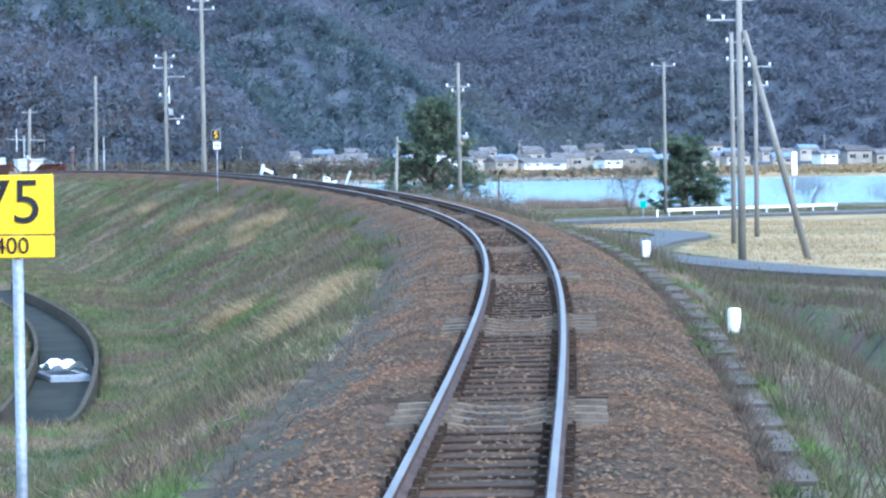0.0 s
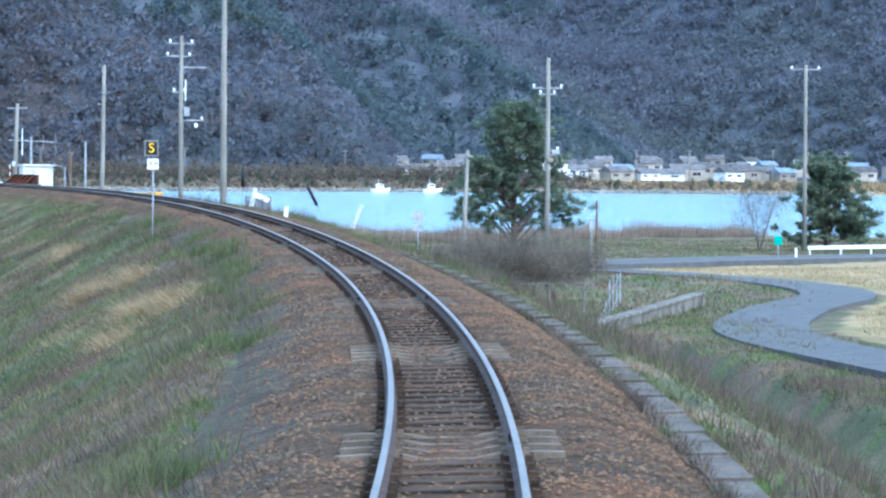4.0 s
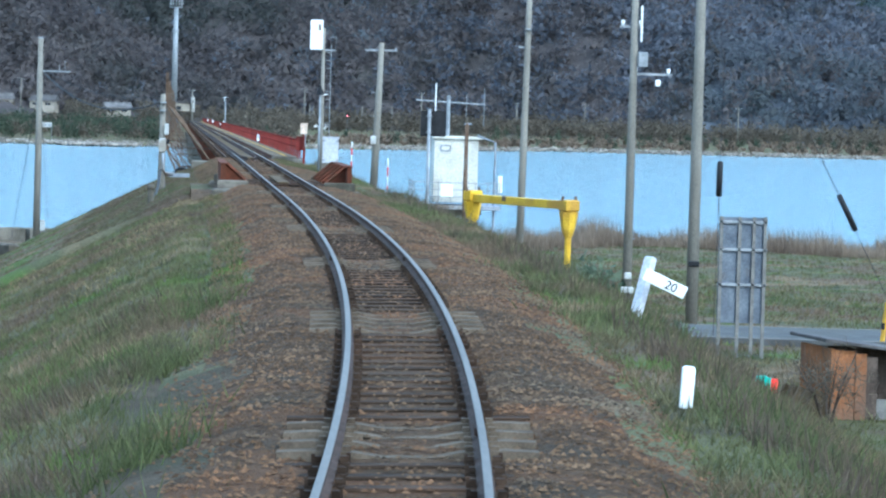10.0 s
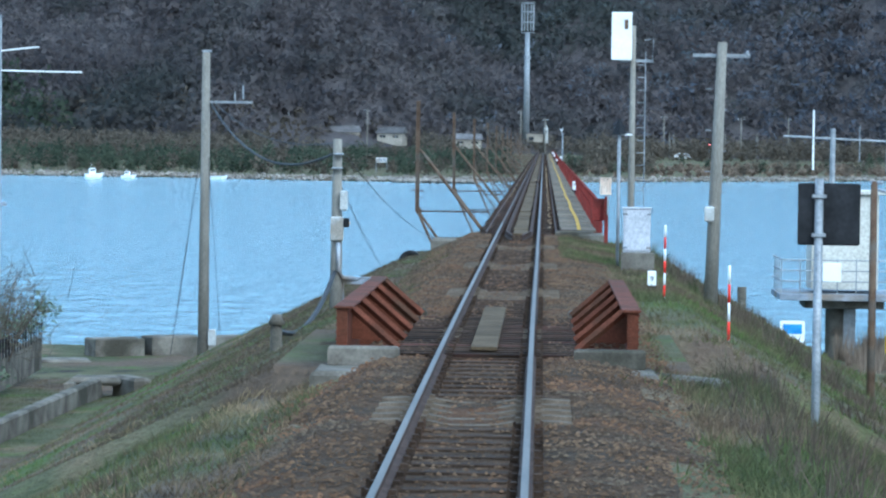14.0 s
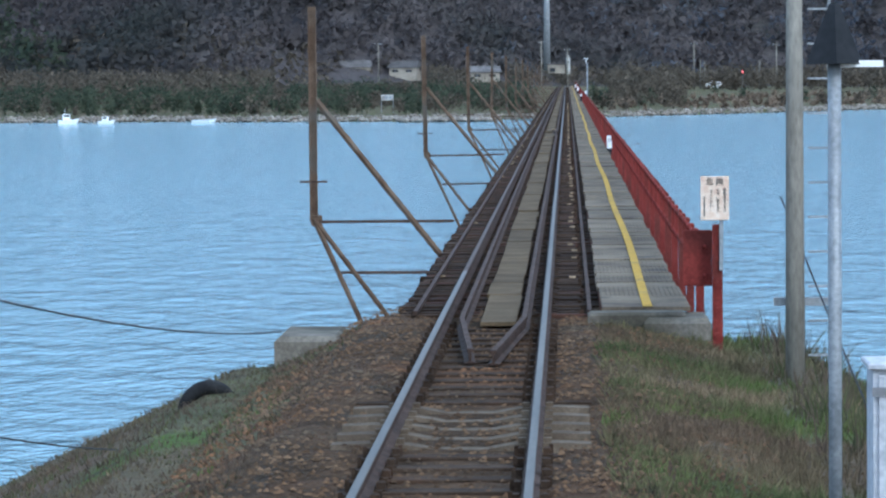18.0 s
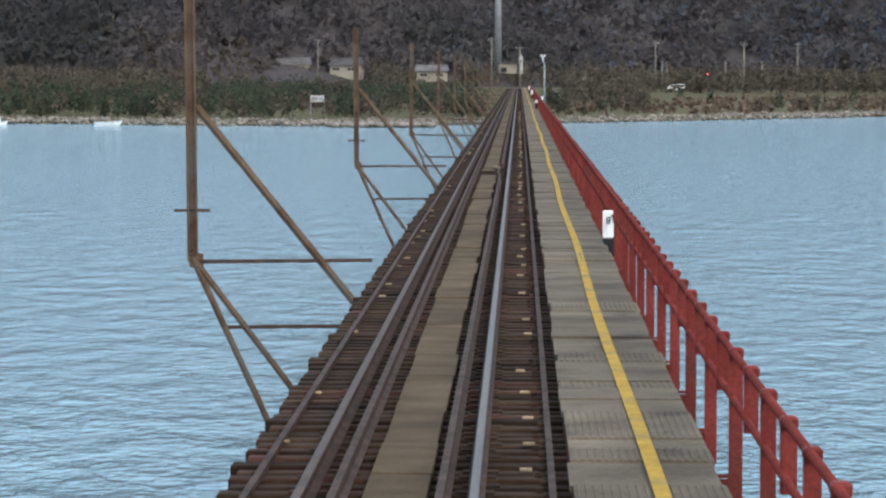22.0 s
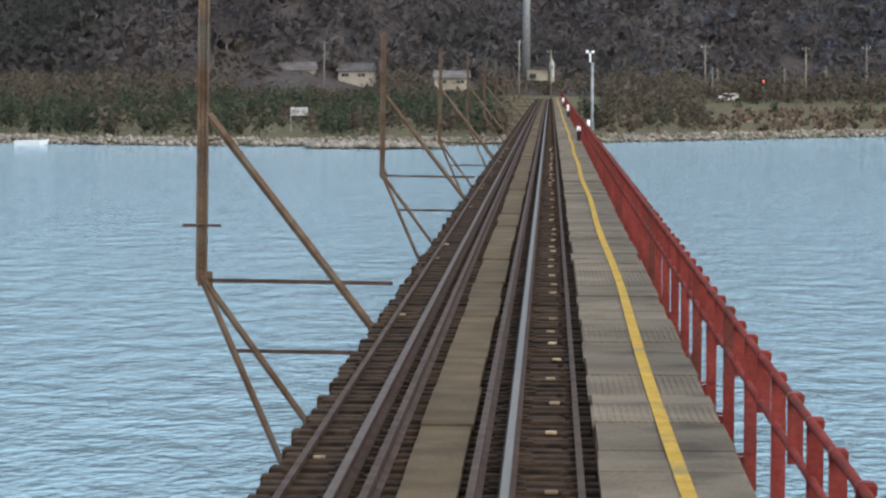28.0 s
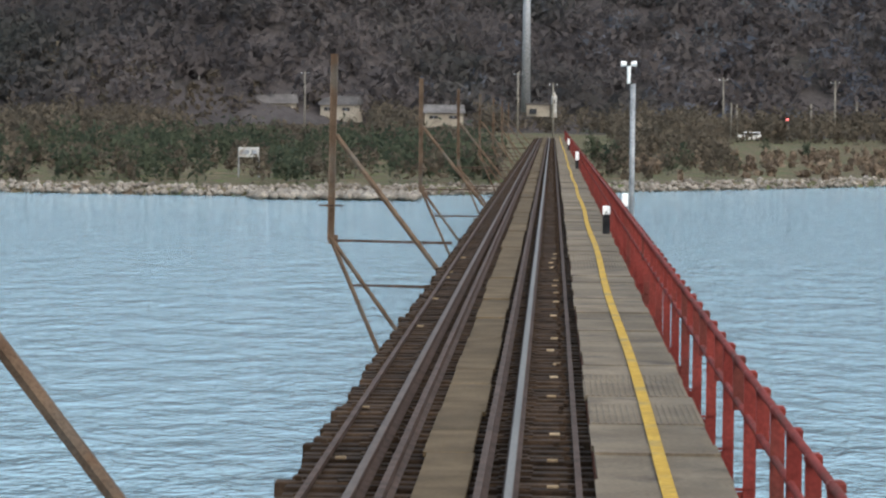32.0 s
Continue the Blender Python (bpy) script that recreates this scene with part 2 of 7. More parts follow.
M_cream = material("faded_cream_board", (0.66, 0.5, 0.38), (0.75, 0.6, 0.48), 3.0, 0.6, bump=0.03, fine=20)
M_box_grey = material("aged_grey_enamel", (0.36, 0.36, 0.34), (0.48, 0.48, 0.46), 4.0, 0.6, bump=0.08, fine=20, c3=(0.27, 0.24, 0.2))
M_bark = material("tree_bark", (0.06, 0.045, 0.035), (0.13, 0.1, 0.08), 3.0, 0.95, bump=0.5, fine=20)
M_pine = material("pine_needles", (0.105, 0.14, 0.092), (0.2, 0.225, 0.145), 0.9, 0.9, bump=0, fine=4, island=0.4, spec=0.03, leaf=0.55)
M_bare = material("bare_twigs", (0.098, 0.08, 0.06), (0.172, 0.142, 0.106), 0.3, 0.95, bump=0, fine=2, island=0.2, spec=0.03, leaf=0.45)
M_wood_tree = material("winter_woodland", (0.096, 0.084, 0.083), (0.162, 0.14, 0.134), 0.03, 1.0, bump=0, fine=0.1, island=0.06, c3=(0.078, 0.079, 0.072), spec=0.0, leaf=0.5)
M_evergreen = material("evergreen_wood", (0.06, 0.075, 0.052), (0.1, 0.112, 0.072), 0.03, 1.0, bump=0, fine=0.14, island=0.12, spec=0.0, leaf=0.5)
M_hill = material("hill_floor", (0.058, 0.051, 0.05), (0.085, 0.075, 0.073), 0.05, 1.0, bump=0.5, fine=0.5, c3=(0.052, 0.05, 0.046), bdist=2.0, spec=0.0)
# distance haze over the eastern hills is put into these three base colours
M_hill_hazed = material("hazed_hill_floor", (0.065, 0.071, 0.083), (0.095, 0.101, 0.115), 0.05, 1.0, bump=0.5, fine=0.5, c3=(0.062, 0.071, 0.071), bdist=2.0, spec=0.0)
M_wood_hazed = material("hazed_woodland", (0.112, 0.118, 0.138), (0.165, 0.168, 0.19), 0.012, 1.0, bump=0, fine=0.06, island=0.08, c3=(0.115, 0.128, 0.122), spec=0.0, leaf=0.5)
M_ever_hazed = material("hazed_evergreen", (0.084, 0.108, 0.116), (0.125, 0.148, 0.145), 0.02, 1.0, bump=0, fine=0.08, island=0.1, spec=0.0, leaf=0.5)
M_rock = material("shore_rock", (0.17, 0.145, 0.12), (0.29, 0.26, 0.22), 0.4, 0.9, bump=0.6, fine=3, island=0.3, bdist=0.2)
M_reed = material("dry_reeds", (0.17, 0.125, 0.09), (0.27, 0.205, 0.148), 0.3, 0.9, bump=0, fine=3, island=0.25, spec=0.1, leaf=0.4)
M_roof = material("slate_roof", (0.075, 0.068, 0.065), (0.13, 0.12, 0.115), 0.5, 0.8, bump=0.3, fine=4, objrand=0.3)
M_roof_b = material("blue_roof", (0.12, 0.155, 0.205), (0.18, 0.215, 0.27), 0.5, 0.7, bump=0.2, fine=4)
M_house = material("house_wall", (0.26, 0.225, 0.18), (0.36, 0.32, 0.26), 0.3, 0.85, bump=0.1, fine=3, objrand=0.25)
M_glassd = material("dark_window", (0.02, 0.022, 0.025), (0.04, 0.042, 0.046), 1.0, 0.1, bump=0, fine=3)
M_orange = material("rusty_orange_sheet", (0.2, 0.085, 0.035), (0.32, 0.14, 0.06), 1.5, 0.8, bump=0.2, fine=20, c3=(0.13, 0.085, 0.06))
M_green = material("green_plastic", (0.02, 0.24, 0.17), (0.03, 0.32, 0.23), 3.0, 0.4, bump=0.03, fine=20)
M_redp = material("bright_red_paint", (0.6, 0.03, 0.02), (0.7, 0.05, 0.03), 3.0, 0.5, bump=0.03, fine=20)
M_rubber = material("tyre_rubber", (0.014, 0.014, 0.015), (0.03, 0.03, 0.03), 4.0, 0.85, bump=0.3, fine=30)
M_cable = material("cable_black", (0.03, 0.03, 0.032), (0.05, 0.05, 0.052), 3.0, 0.6, bump=0, fine=10)
M_blue = material("blue_signpaint", (0.05, 0.2, 0.5), (0.08, 0.28, 0.6), 3.0, 0.5, bump=0, fine=10)
M_mesh = material("grey_sheet_metal", (0.2, 0.22, 0.25), (0.34, 0.36, 0.39), 1.5, 0.6, 0.3, bump=0.1, fine=20, c3=(0.22, 0.18, 0.14))
M_board = material("dark_board_back", (0.1, 0.112, 0.135), (0.17, 0.185, 0.21), 1.5, 0.65, 0.2, bump=0.1, fine=20, c3=(0.12, 0.1, 0.085))
M_hut = material("aged_cream_paint", (0.5, 0.475, 0.41), (0.6, 0.57, 0.5), 1.2, 0.7, bump=0.05, fine=12, c3=(0.42, 0.39, 0.33))
M_cabinet = material("dull_white_enamel", (0.47, 0.47, 0.49), (0.52, 0.52, 0.54), 1.0, 0.6, bump=0.03, fine=20)


def water_material():
    m = bpy.data.materials.new("river_water")
    m.use_nodes = True
    n, l = m.node_tree.nodes, m.node_tree.links
    b = n["Principled BSDF"]
    b.inputs["Base Color"].default_value = (0.215, 0.352, 0.41, 1)
    b.inputs["Roughness"].default_value = 0.1
    b.inputs["IOR"].default_value = 1.45
    co = n.new("ShaderNodeNewGeometry")
    prev = None
    for sc, st, dist, rot in ((0.9, 1.0, 0.36, 0.35), (2.6, 1.0, 0.19, -0.3), (0.4, 1.0, 0.55, 0.2)):
        mp = n.new("ShaderNodeMapping")
        mp.inputs["Rotation"].default_value = (0, 0, rot)
        mp.inputs["Scale"].default_value = (1.3, 0.7, 1)
        t = n.new("ShaderNodeTexNoise")
        t.inputs["Scale"].default_value, t.inputs["Detail"].default_value = sc, 4
        bp = n.new("ShaderNodeBump")
        bp.inputs["Strength"].default_value, bp.inputs["Distance"].default_value = st, dist
        l.new(co.outputs["Position"], mp.inputs[0])
        l.new(mp.outputs[0], t.inputs["Vector"])
        l.new(t.outputs["Fac"], bp.inputs["Height"])
        if prev:
            l.new(prev.outputs[0], bp.inputs["Normal"])
        prev = bp
    l.new(prev.outputs[0], b.inputs["Normal"])
    return m


M_water = water_material()
M_canal = material("canal_water", (0.02, 0.021, 0.016), (0.034, 0.034, 0.025), 0.5, 0.75, bump=0.15, fine=3, spec=0.02)


# ---- geometry helpers ----
class Geo:
    def __init__(self):
        self.v, self.f, self.n = [], [], 0

    def add(self, verts, faces):
        self.v.append(np.asarray(verts, float))
        n = self.n
        self.f.extend([tuple(i + n for i in f) for f in faces])
        self.n += len(verts)
        return self

    def box(self, cx, cy, cz, sx, sy, sz, rz=0.0, tilt=None, bev=0.0):
        x, y, z = sx / 2, sy / 2, sz / 2
        if bev:
            a = []
            for zz, k in ((-z, 1), (-z + bev, 0), (z - bev, 0), (z, 1)):
                i = bev * k
                a += [(-x + i, -y + i, zz), (x - i, -y + i, zz), (x - i, y - i, zz), (-x + i, y - i, zz)]
            f = [(3, 2, 1, 0), (12, 13, 14, 15)]
            for r in range(3):
                for k in range(4):
                    f.append((r * 4 + k, r * 4 + (k + 1) % 4, r * 4 + 4 + (k + 1) % 4, r * 4 + 4 + k))
        else:
            a = [(-x, -y, -z), (x, -y, -z), (x, y, -z), (-x, y, -z), (-x, -y, z), (x, -y, z), (x, y, z), (-x, y, z)]
            f = [(3, 2, 1, 0), (4, 5, 6, 7), (0, 1, 5, 4), (1, 2, 6, 5), (2, 3, 7, 6), (3, 0, 4, 7)]
        a = np.array(a)
        if tilt is not None:
            a = a @ np.array(tilt.to_3x3()).T
        c, s = math.cos(rz), math.sin(rz)
        a = np.stack([a[:, 0] * c - a[:, 1] * s + cx, a[:, 0] * s + a[:, 1] * c + cy, a[:, 2] + cz], 1)
        return self.add(a, f)

    def tube(self, pts, r, sides=8, r2=None, caps=True):
        pts = [Vector(p) for p in pts]
        v, f = [], []
        for i, p in enumerate(pts):
            d = (pts[min(i + 1, len(pts) - 1)] - pts[max(i - 1, 0)]).normalized()
            u = d.cross(Vector((0, 0, 1)) if abs(d.z) < 0.95 else Vector((0, 1, 0))).normalized()
            w = d.cross(u)
            q = i / max(len(pts) - 1, 1)
            rr = r + ((r2 if r2 is not None else r) - r) * q
            for k in range(sides):
                a = 2 * math.pi * k / sides
                v.append(p + u * rr * math.cos(a) + w * rr * math.sin(a))
        for i in range(len(pts) - 1):
            for k in range(sides):
                f.append((i * sides + k, i * sides + (k + 1) % sides, (i + 1) * sides + (k + 1) % sides, (i + 1) * sides + k))
        if caps:
            f.append(tuple(range(sides))[::-1])
            f.append(tuple((len(pts) - 1) * sides + k for k in range(sides)))
        return self.add(v, f)

    def mesh(self, name, smooth=False):
        me = bpy.data.meshes.new(name)
        v = np.concatenate(self.v) if self.v else np.zeros((0, 3))
        me.from_pydata(v.tolist(), [], self.f)
        if smooth:
            me.polygons.foreach_set("use_smooth", [True] * len(me.polygons))
        me.validate()
        return me


def array_mesh(name, v, f):
    """A mesh from arrays: v (n, 3), f (m, 3 or 4)."""
    me = bpy.data.meshes.new(name)
    f = np.asarray(f, np.int32)
    k = f.shape[1]
    me.vertices.add(len(v))
    me.vertices.foreach_set("co", np.asarray(v, np.float32).ravel())
    me.loops.add(f.size)
    me.loops.foreach_set("vertex_index", f.ravel())
    me.polygons.add(len(f))
    me.polygons.foreach_set("loop_start", np.arange(0, f.size, k, dtype=np.int32))
    me.polygons.foreach_set("loop_total", np.full(len(f), k, np.int32))
    me.update(calc_edges=True)
    return me


def part(name, geo, mat, parent=None, label="", smooth=False):
    me = geo.mesh(name, smooth) if isinstance(geo, Geo) else geo
    if not me.materials:
        me.materials.append(mat)
    ob = new(name, me)
    if parent is not None:
        ob.parent = parent
    if label:
        ob["label"] = label
    return ob


def thing(name, label, category, group="", at=(0, 0, 0), rz=0.0):
    e = new(name)
    e.empty_display_size = 0.2
    e.matrix_basis = Matrix.Translation(at) @ Matrix.Rotation(rz, 4, "Z")
    return tagged(e, label, category, group)


def text_mesh(body, size, depth=0.004):
    cu = bpy.data.curves.new("letters", "FONT")
    cu.body, cu.size, cu.extrude, cu.align_x, cu.align_y = body, size, depth, "CENTER", "CENTER"
    ob = bpy.data.objects.new("letters", cu)
    me = bpy.data.meshes.new_from_object(ob)
    bpy.data.objects.remove(ob)
    me.transform(Matrix.Rotation(radians(90), 4, "X"))
    me.materials.clear()
    return me


# ---- the line of the track: curvature and grade by distance along it ----
KN = np.array([-460, -330, -290, -260, -230, -205, -180, -155, -130, -110, -90, -70, -50, -35, -20, 0.0])
KC = np.array([-0.001623, -0.001219, -0.00067, 0.000223, 0.001802, 0.002638, 0.002231, 0.002222, 0.002453, 0.001719, 0.000647, -4.8e-05, -7.5e-05, 4.8e-05, 0.0, 0.0])
KZ = np.array([-460, -280, -200, -140, -80, 0.0])
KG = np.array([0.02067, 0.02068, 0.01164, 0.01654, 0.00231, 0.0])
SG = np.arange(-460, 0.01, 0.5)


def _back(a):
    out = np.zeros(len(SG))
    out[:-1] = np.cumsum(((a[1:] + a[:-1]) / 2 * 0.5)[::-1])[::-1]
    return out


SK = np.interp(SG, KN, KC)
STH = _back(SK)
SX, SY, SZ = -_back(np.sin(STH)), -_back(np.cos(STH)), -_back(np.interp(SG, KZ, KG))
SC = np.clip(SK / 0.0024, 0, 1.15) * 0.026


def line(s):
    """Place, heading, level and cant of the track's centre at s."""
    s = np.asarray(s, float)
    i = lambda a: np.where(s > 0, 0, np.interp(s, SG, a))
    return i(SX), np.where(s > 0, s, np.interp(s, SG, SY)), i(STH), i(SZ), i(SC)


def place(s, lat, dz=0.0):
    x, y, th, z, c = line(s)
    return x + lat * np.cos(th), y - lat * np.sin(th), z + dz


def near_line(x, y):
    """Distance along and beside the track of places x, y."""
    sg = np.concatenate([SG, [2000.0]])
    s = np.clip(y - 0.0, -460, 2000) * 1.0
    for _ in range(6):
        px, py, th, z, c = line(s)
        s = s + (x - px) * np.sin(th) + (y - py) * np.cos(th)
    px, py, th, z, c = line(s)
    return s, (x - px) * np.cos(th) - (y - py) * np.sin(th), z


WATER, LAND = -5.0, -4.6
ABUT = -6.0

# ---- ground: one sheet from the near fields under the river to the hills ----
FAR_X = np.array([-3000, -600, -67, -48, -24, 0, 28, 71, 85, 190, 290, 420, 3000])
FAR_Y = np.array([680, 540, 497, 484, 479, 500, 538, 596, 632, 662, 650, 625, 680])
NEAR_X = np.array([-3000, -40, -12.5, -8, 7, 12, 22, 31, 60, 120, 3000])
NEAR_Y = np.array([14, 13, 11, -1, -2, 13, 28, 19, 31, 60, 120])


def smooth(a, b, x):
    u = np.clip((x - a) / (b - a), 0, 1)
    return u * u * (3 - 2 * u)


def ripple(x, y):
    return np.sin(x * 0.9 + 1.3 * np.sin(y * 0.37)) * np.sin(y * 0.7 + np.sin(x * 0.5)) * 0.5 + np.sin(x * 0.23 + y * 0.31) * 0.5


def hills(x, y):
    """Height of the wooded hills behind the far bank."""
    foot = 905 + 60 * np.sin(x * 0.006 + 1) + 35 * np.sin(x * 0.017) + 130 * smooth(235, 300, x) + 190 * smooth(330, 520, x)
    up = np.clip(y - foot, 0, None)
    ridge = 0.42 + 0.10 * np.sin(x * 0.011 + 0.4) + 0.08 * np.sin(x * 0.027 + y * 0.004)
    h = up * ridge
    h = 330 * (1 - np.exp(-h / 330))
    return h + np.where(up > 0, 6 * np.sin(x * 0.05 + y * 0.03) * smooth(0, 120, up), 0)


def emb_profile(lat, ztrack):
    """Level of the embankment beside the rails."""
    a = np.abs(lat)
    left = lat < 0
    top = ztrack - 0.188 - 0.02 * a
    sh = np.where(left, 1.45, 1.55)
    fall = np.where(left, 0.42, 0.42 - 0.22 * smooth(-0.9, -0.2, ztrack))
    z = np.where(a < sh, top, ztrack - 0.23 - (a - sh) * fall)
    foot = np.where(left, 2.5, 2.35)
    zf = ztrack - 0.23 - (foot - sh) * fall
    z = np.where(a > foot, zf - np.where(left, 0.08, 0.03) * (a - foot), z)
    brk = np.where(left, 3.0, 3.3)
    zb = zf - np.where(left, 0.08, 0.03) * (brk - foot)
    return np.where(a > brk, zb - (a - brk) * np.where(left, 0.50, 0.56), z)


CAN_S = np.array([-330, -232, -225, -216, -209, -203, -188, -174, -160])
CAN_L = np.array([-8.6, -8.5, -8.85, -9.5, -10.0, -10.4, -11.45, -12.5, -13.5])


def ground_z(x, y):
    s, lat, zt = near_line(x, y)
    ny, fy = np.interp(x, NEAR_X, NEAR_Y), np.interp(x, FAR_X, FAR_Y)
    land = LAND + 0.12 * ripple(x * 0.3, y * 0.3)
    far = -4.3 + 0.007 * np.clip(y - fy, 0, 400) + 0.4 * ripple(x * 0.05, y * 0.05) * smooth(8, 60, y - fy) + hills(x, y)
    bed = -7.0
    z = np.where(y < (ny + fy) / 2, land + (bed - land) * smooth(-1.0, 5.0, y - ny), far + (bed - far) * smooth(-1.5, 3.0, fy - y))
    emb = emb_profile(lat, zt) - 0.2 * smooth(2.55, 2.2, np.abs(lat)) + 0.07 * ripple(x * 1.3, y * 1.3) * smooth(2.4, 4.0, np.abs(lat))
    emb = np.where(y > ABUT - 0.6, emb - (y - ABUT + 0.6) * 0.9, emb)
    z = np.where((emb > z) & (y < 8), emb, z)
    # the road passes under the short girder bridge
    cut = smooth(3.8, 3.4, np.abs(y + 55.5)) * (np.abs(lat) < 14)
    z = np.where(cut > 0, np.minimum(z, z * (1 - cut) + (LAND - 0.02) * cut), z)
    # canal along the foot of the left slope
    cx = np.interp(s, CAN_S, CAN_L)
    can = smooth(1.05, 0.7, np.abs(lat - cx)) * (s < -148) * (s > -229)
    z = z - can * 0.9
    # ditch between the path and the field on the right
    d2 = smooth(1.5, 0.7, np.abs(lat - (9.2 + 0.05 * (s + 200)))) * ((s < -128) & (s > -320))
    z = z - d2 * 0.9
    # channel in front of the block wall by the lane
    wa, wd = (x - 10.33) * 0.432 + (y + 131.88) * 0.902, (x - 10.33) * 0.902 - (y + 131.88) * 0.432
    ch = smooth(-2.4, -1.7, wd) * (wd < 0.2) * smooth(-7, -5, wa) * smooth(34, 30, wa)
    return np.where(ch > 0, np.minimum(z, z + (-5.95 - z) * ch), z)


def axis(*spans):
    out = []
    for a, b, st in spans:
        out += list(np.arange(a, b, st))
    return np.array(out + [spans[-1][1]])


GX = axis((-3000, -600, 200), (-600, -150, 30), (-150, -48, 6), (-48, 50, 0.45), (50, 120, 3), (120, 700, 20), (700, 3000, 150))
GY = axis((-1500, -320, 120), (-320, 36, 0.9), (36, 470, 30), (470, 600, 3), (600, 900, 10), (900, 2200, 25), (2200, 3600, 200))
XX, YY = np.meshgrid(GX, GY)
ZZ = ground_z(XX.ravel(), YY.ravel())
nx, ny_ = len(GX), len(GY)
ii = (np.arange(ny_ - 1)[:, None] * nx + np.arange(nx - 1)[None, :]).ravel()
quads = np.stack([ii, ii + 1, ii + 1 + nx, ii + nx], 1)
g_me = array_mesh("ground", np.stack([XX.ravel(), YY.ravel(), ZZ], 1), quads)
for m_ in (M_grass, M_ballast, M_field, M_hill, M_hill_hazed, M_dirt):
    g_me.materials.append(m_)
qc_x, qc_y = XX.ravel()[quads].mean(1), YY.ravel()[quads].mean(1)
qs, ql, qz = near_line(qc_x, qc_y)
wob = 0.25 * ripple(qs * 1.1, ql * 2)
mi = np.zeros(len(quads), np.int32)
mi[(qc_y < ABUT + 3) & (ql > -2.15 + wob) & (ql < 2.25 + 0.2 * smooth(-110, -90, qs) + wob)] = 1
lane_x = np.interp(qc_y, [-215, -186, -168, -148, -130, -113, -98, -84, -70, -60], [46, 22, 14, 14.5, 17, 24, 32, 35, 34, 33])
lane_x = np.where(qc_y < -186, np.interp(qc_y, [-330, -300, -262, -226, -186], [420, 200, 110, 60, 22]), lane_x)
road_y = np.interp(qc_x, [20, 32, 46, 62, 90, 160, 320, 3000], [-57, -54, -44, -35, -24, 6, 60, 300])
mi[(qc_x > lane_x + 2.6 + wob) & (qc_y < road_y - 5 + 3 * wob) & (ql > 14)] = 2
mi[qc_y > 460] = 3
mi[(qc_y > 460) & (qc_y < 885) & (qc_x < 290)] = 0
# hill floor to the east takes the haze-tinted colour
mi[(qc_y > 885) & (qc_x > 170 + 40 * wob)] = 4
mi[(qc_y > 600) & (qc_y < 915 + 20 * wob) & (qc_x > 290 + 20 * wob)] = 2
mi[(qc_y < ABUT - 100) & (ql > -2.9 + wob * 1.4) & (ql < -2.1 + wob)] = 5
g_me.polygons.foreach_set("material_index", mi)
g_me.polygons.foreach_set("use_smooth", [True] * len(quads))
tagged(new("ground", g_me), "grassy railway embankment, dry fields and wooded hillsides", "ground", kind="structure")

w_g = Geo()
w_g.add([(-2900, -20, WATER), (2900, -20, WATER), (2900, 900, WATER), (-2900, 900, WATER)], [(0, 1, 2, 3)])
tagged(part("water", w_g, M_water), "wide rippled grey-blue river under an overcast sky", "water", kind="structure")


# ---- strips along the track ----
def sweep(profile, s0, s1, step, lat0=0.0, dz0=0.0, cant=True):
    """Sweeps a closed profile of (lat, z) along the line."""
    ss = np.arange(s0, s1 + step * 0.5, step)
    x, y, th, z, c = line(ss)
    c = c if cant else c * 0
    p = np.array(profile)
    la = p[None, :, 0] + lat0
    zz = p[None, :, 1] + dz0
    X = x[:, None] + (la * np.cos(c)[:, None]) * np.cos(th)[:, None]
    Y = y[:, None] - la * np.sin(th)[:, None]
    Z = z[:, None] + zz + la * np.sin(c)[:, None]
    n, k = len(ss), len(p)
    v = np.stack([X, Y, Z], 2).reshape(-1, 3)
    i = np.arange(n - 1)[:, None] * k
    j = np.arange(k)[None, :]
    f = np.stack([(i + j), (i + (j + 1) % k), (i + k + (j + 1) % k), (i + k + j)], 2).reshape(-1, 4)
    return v, f


RAIL_FOOT = [(-0.061, -0.153), (0.061, -0.153), (0.061, -0.14), (0.012, -0.122), (0.009, -0.05), (0.031, -0.038), (0.0315, -0.012), (-0.0315, -0.012), (-0.031, -0.038), (-0.009, -0.05), (-0.012, -0.122), (-0.061, -0.14)]
RAIL_HEAD = [(-0.0315, -0.012), (0.0315, -0.012), (0.0305, -0.004), (0.024, 0.0), (-0.024, 0.0), (-0.0305, -0.004)]
track = thing("railway_track", "narrow gauge single track, worn bright rails on timber and concrete sleepers", "railway track")
for side in (-1, 1):
    for a, b, st in ((-340, 0, 1.0), (0, 575, 25.0)):
        v, f = sweep(RAIL_FOOT, a, b, st, side * 0.566)
        r_ob = part("rail", array_mesh("rail", v, f), M_rail, track, "rust-brown rail with a bright worn head")
        v, f = sweep(RAIL_HEAD, a, b, st, side * 0.566)
        part("rail_head", array_mesh("rail_head", v, f), M_rail_dull if side < 0 and a == 0 else M_rail_top, r_ob, "worn steel rail head")


def line_matrix(s, lat=0.0, dz=0.0):
    x, y, th, z, c = (float(q) for q in line(s))
    return Matrix.Translation((x + lat * math.cos(th), y - lat * math.sin(th), z + dz + lat * math.sin(c))) @ Matrix.Rotation(-th, 4, "Z") @ Matrix.Rotation(-c, 4, "Y")


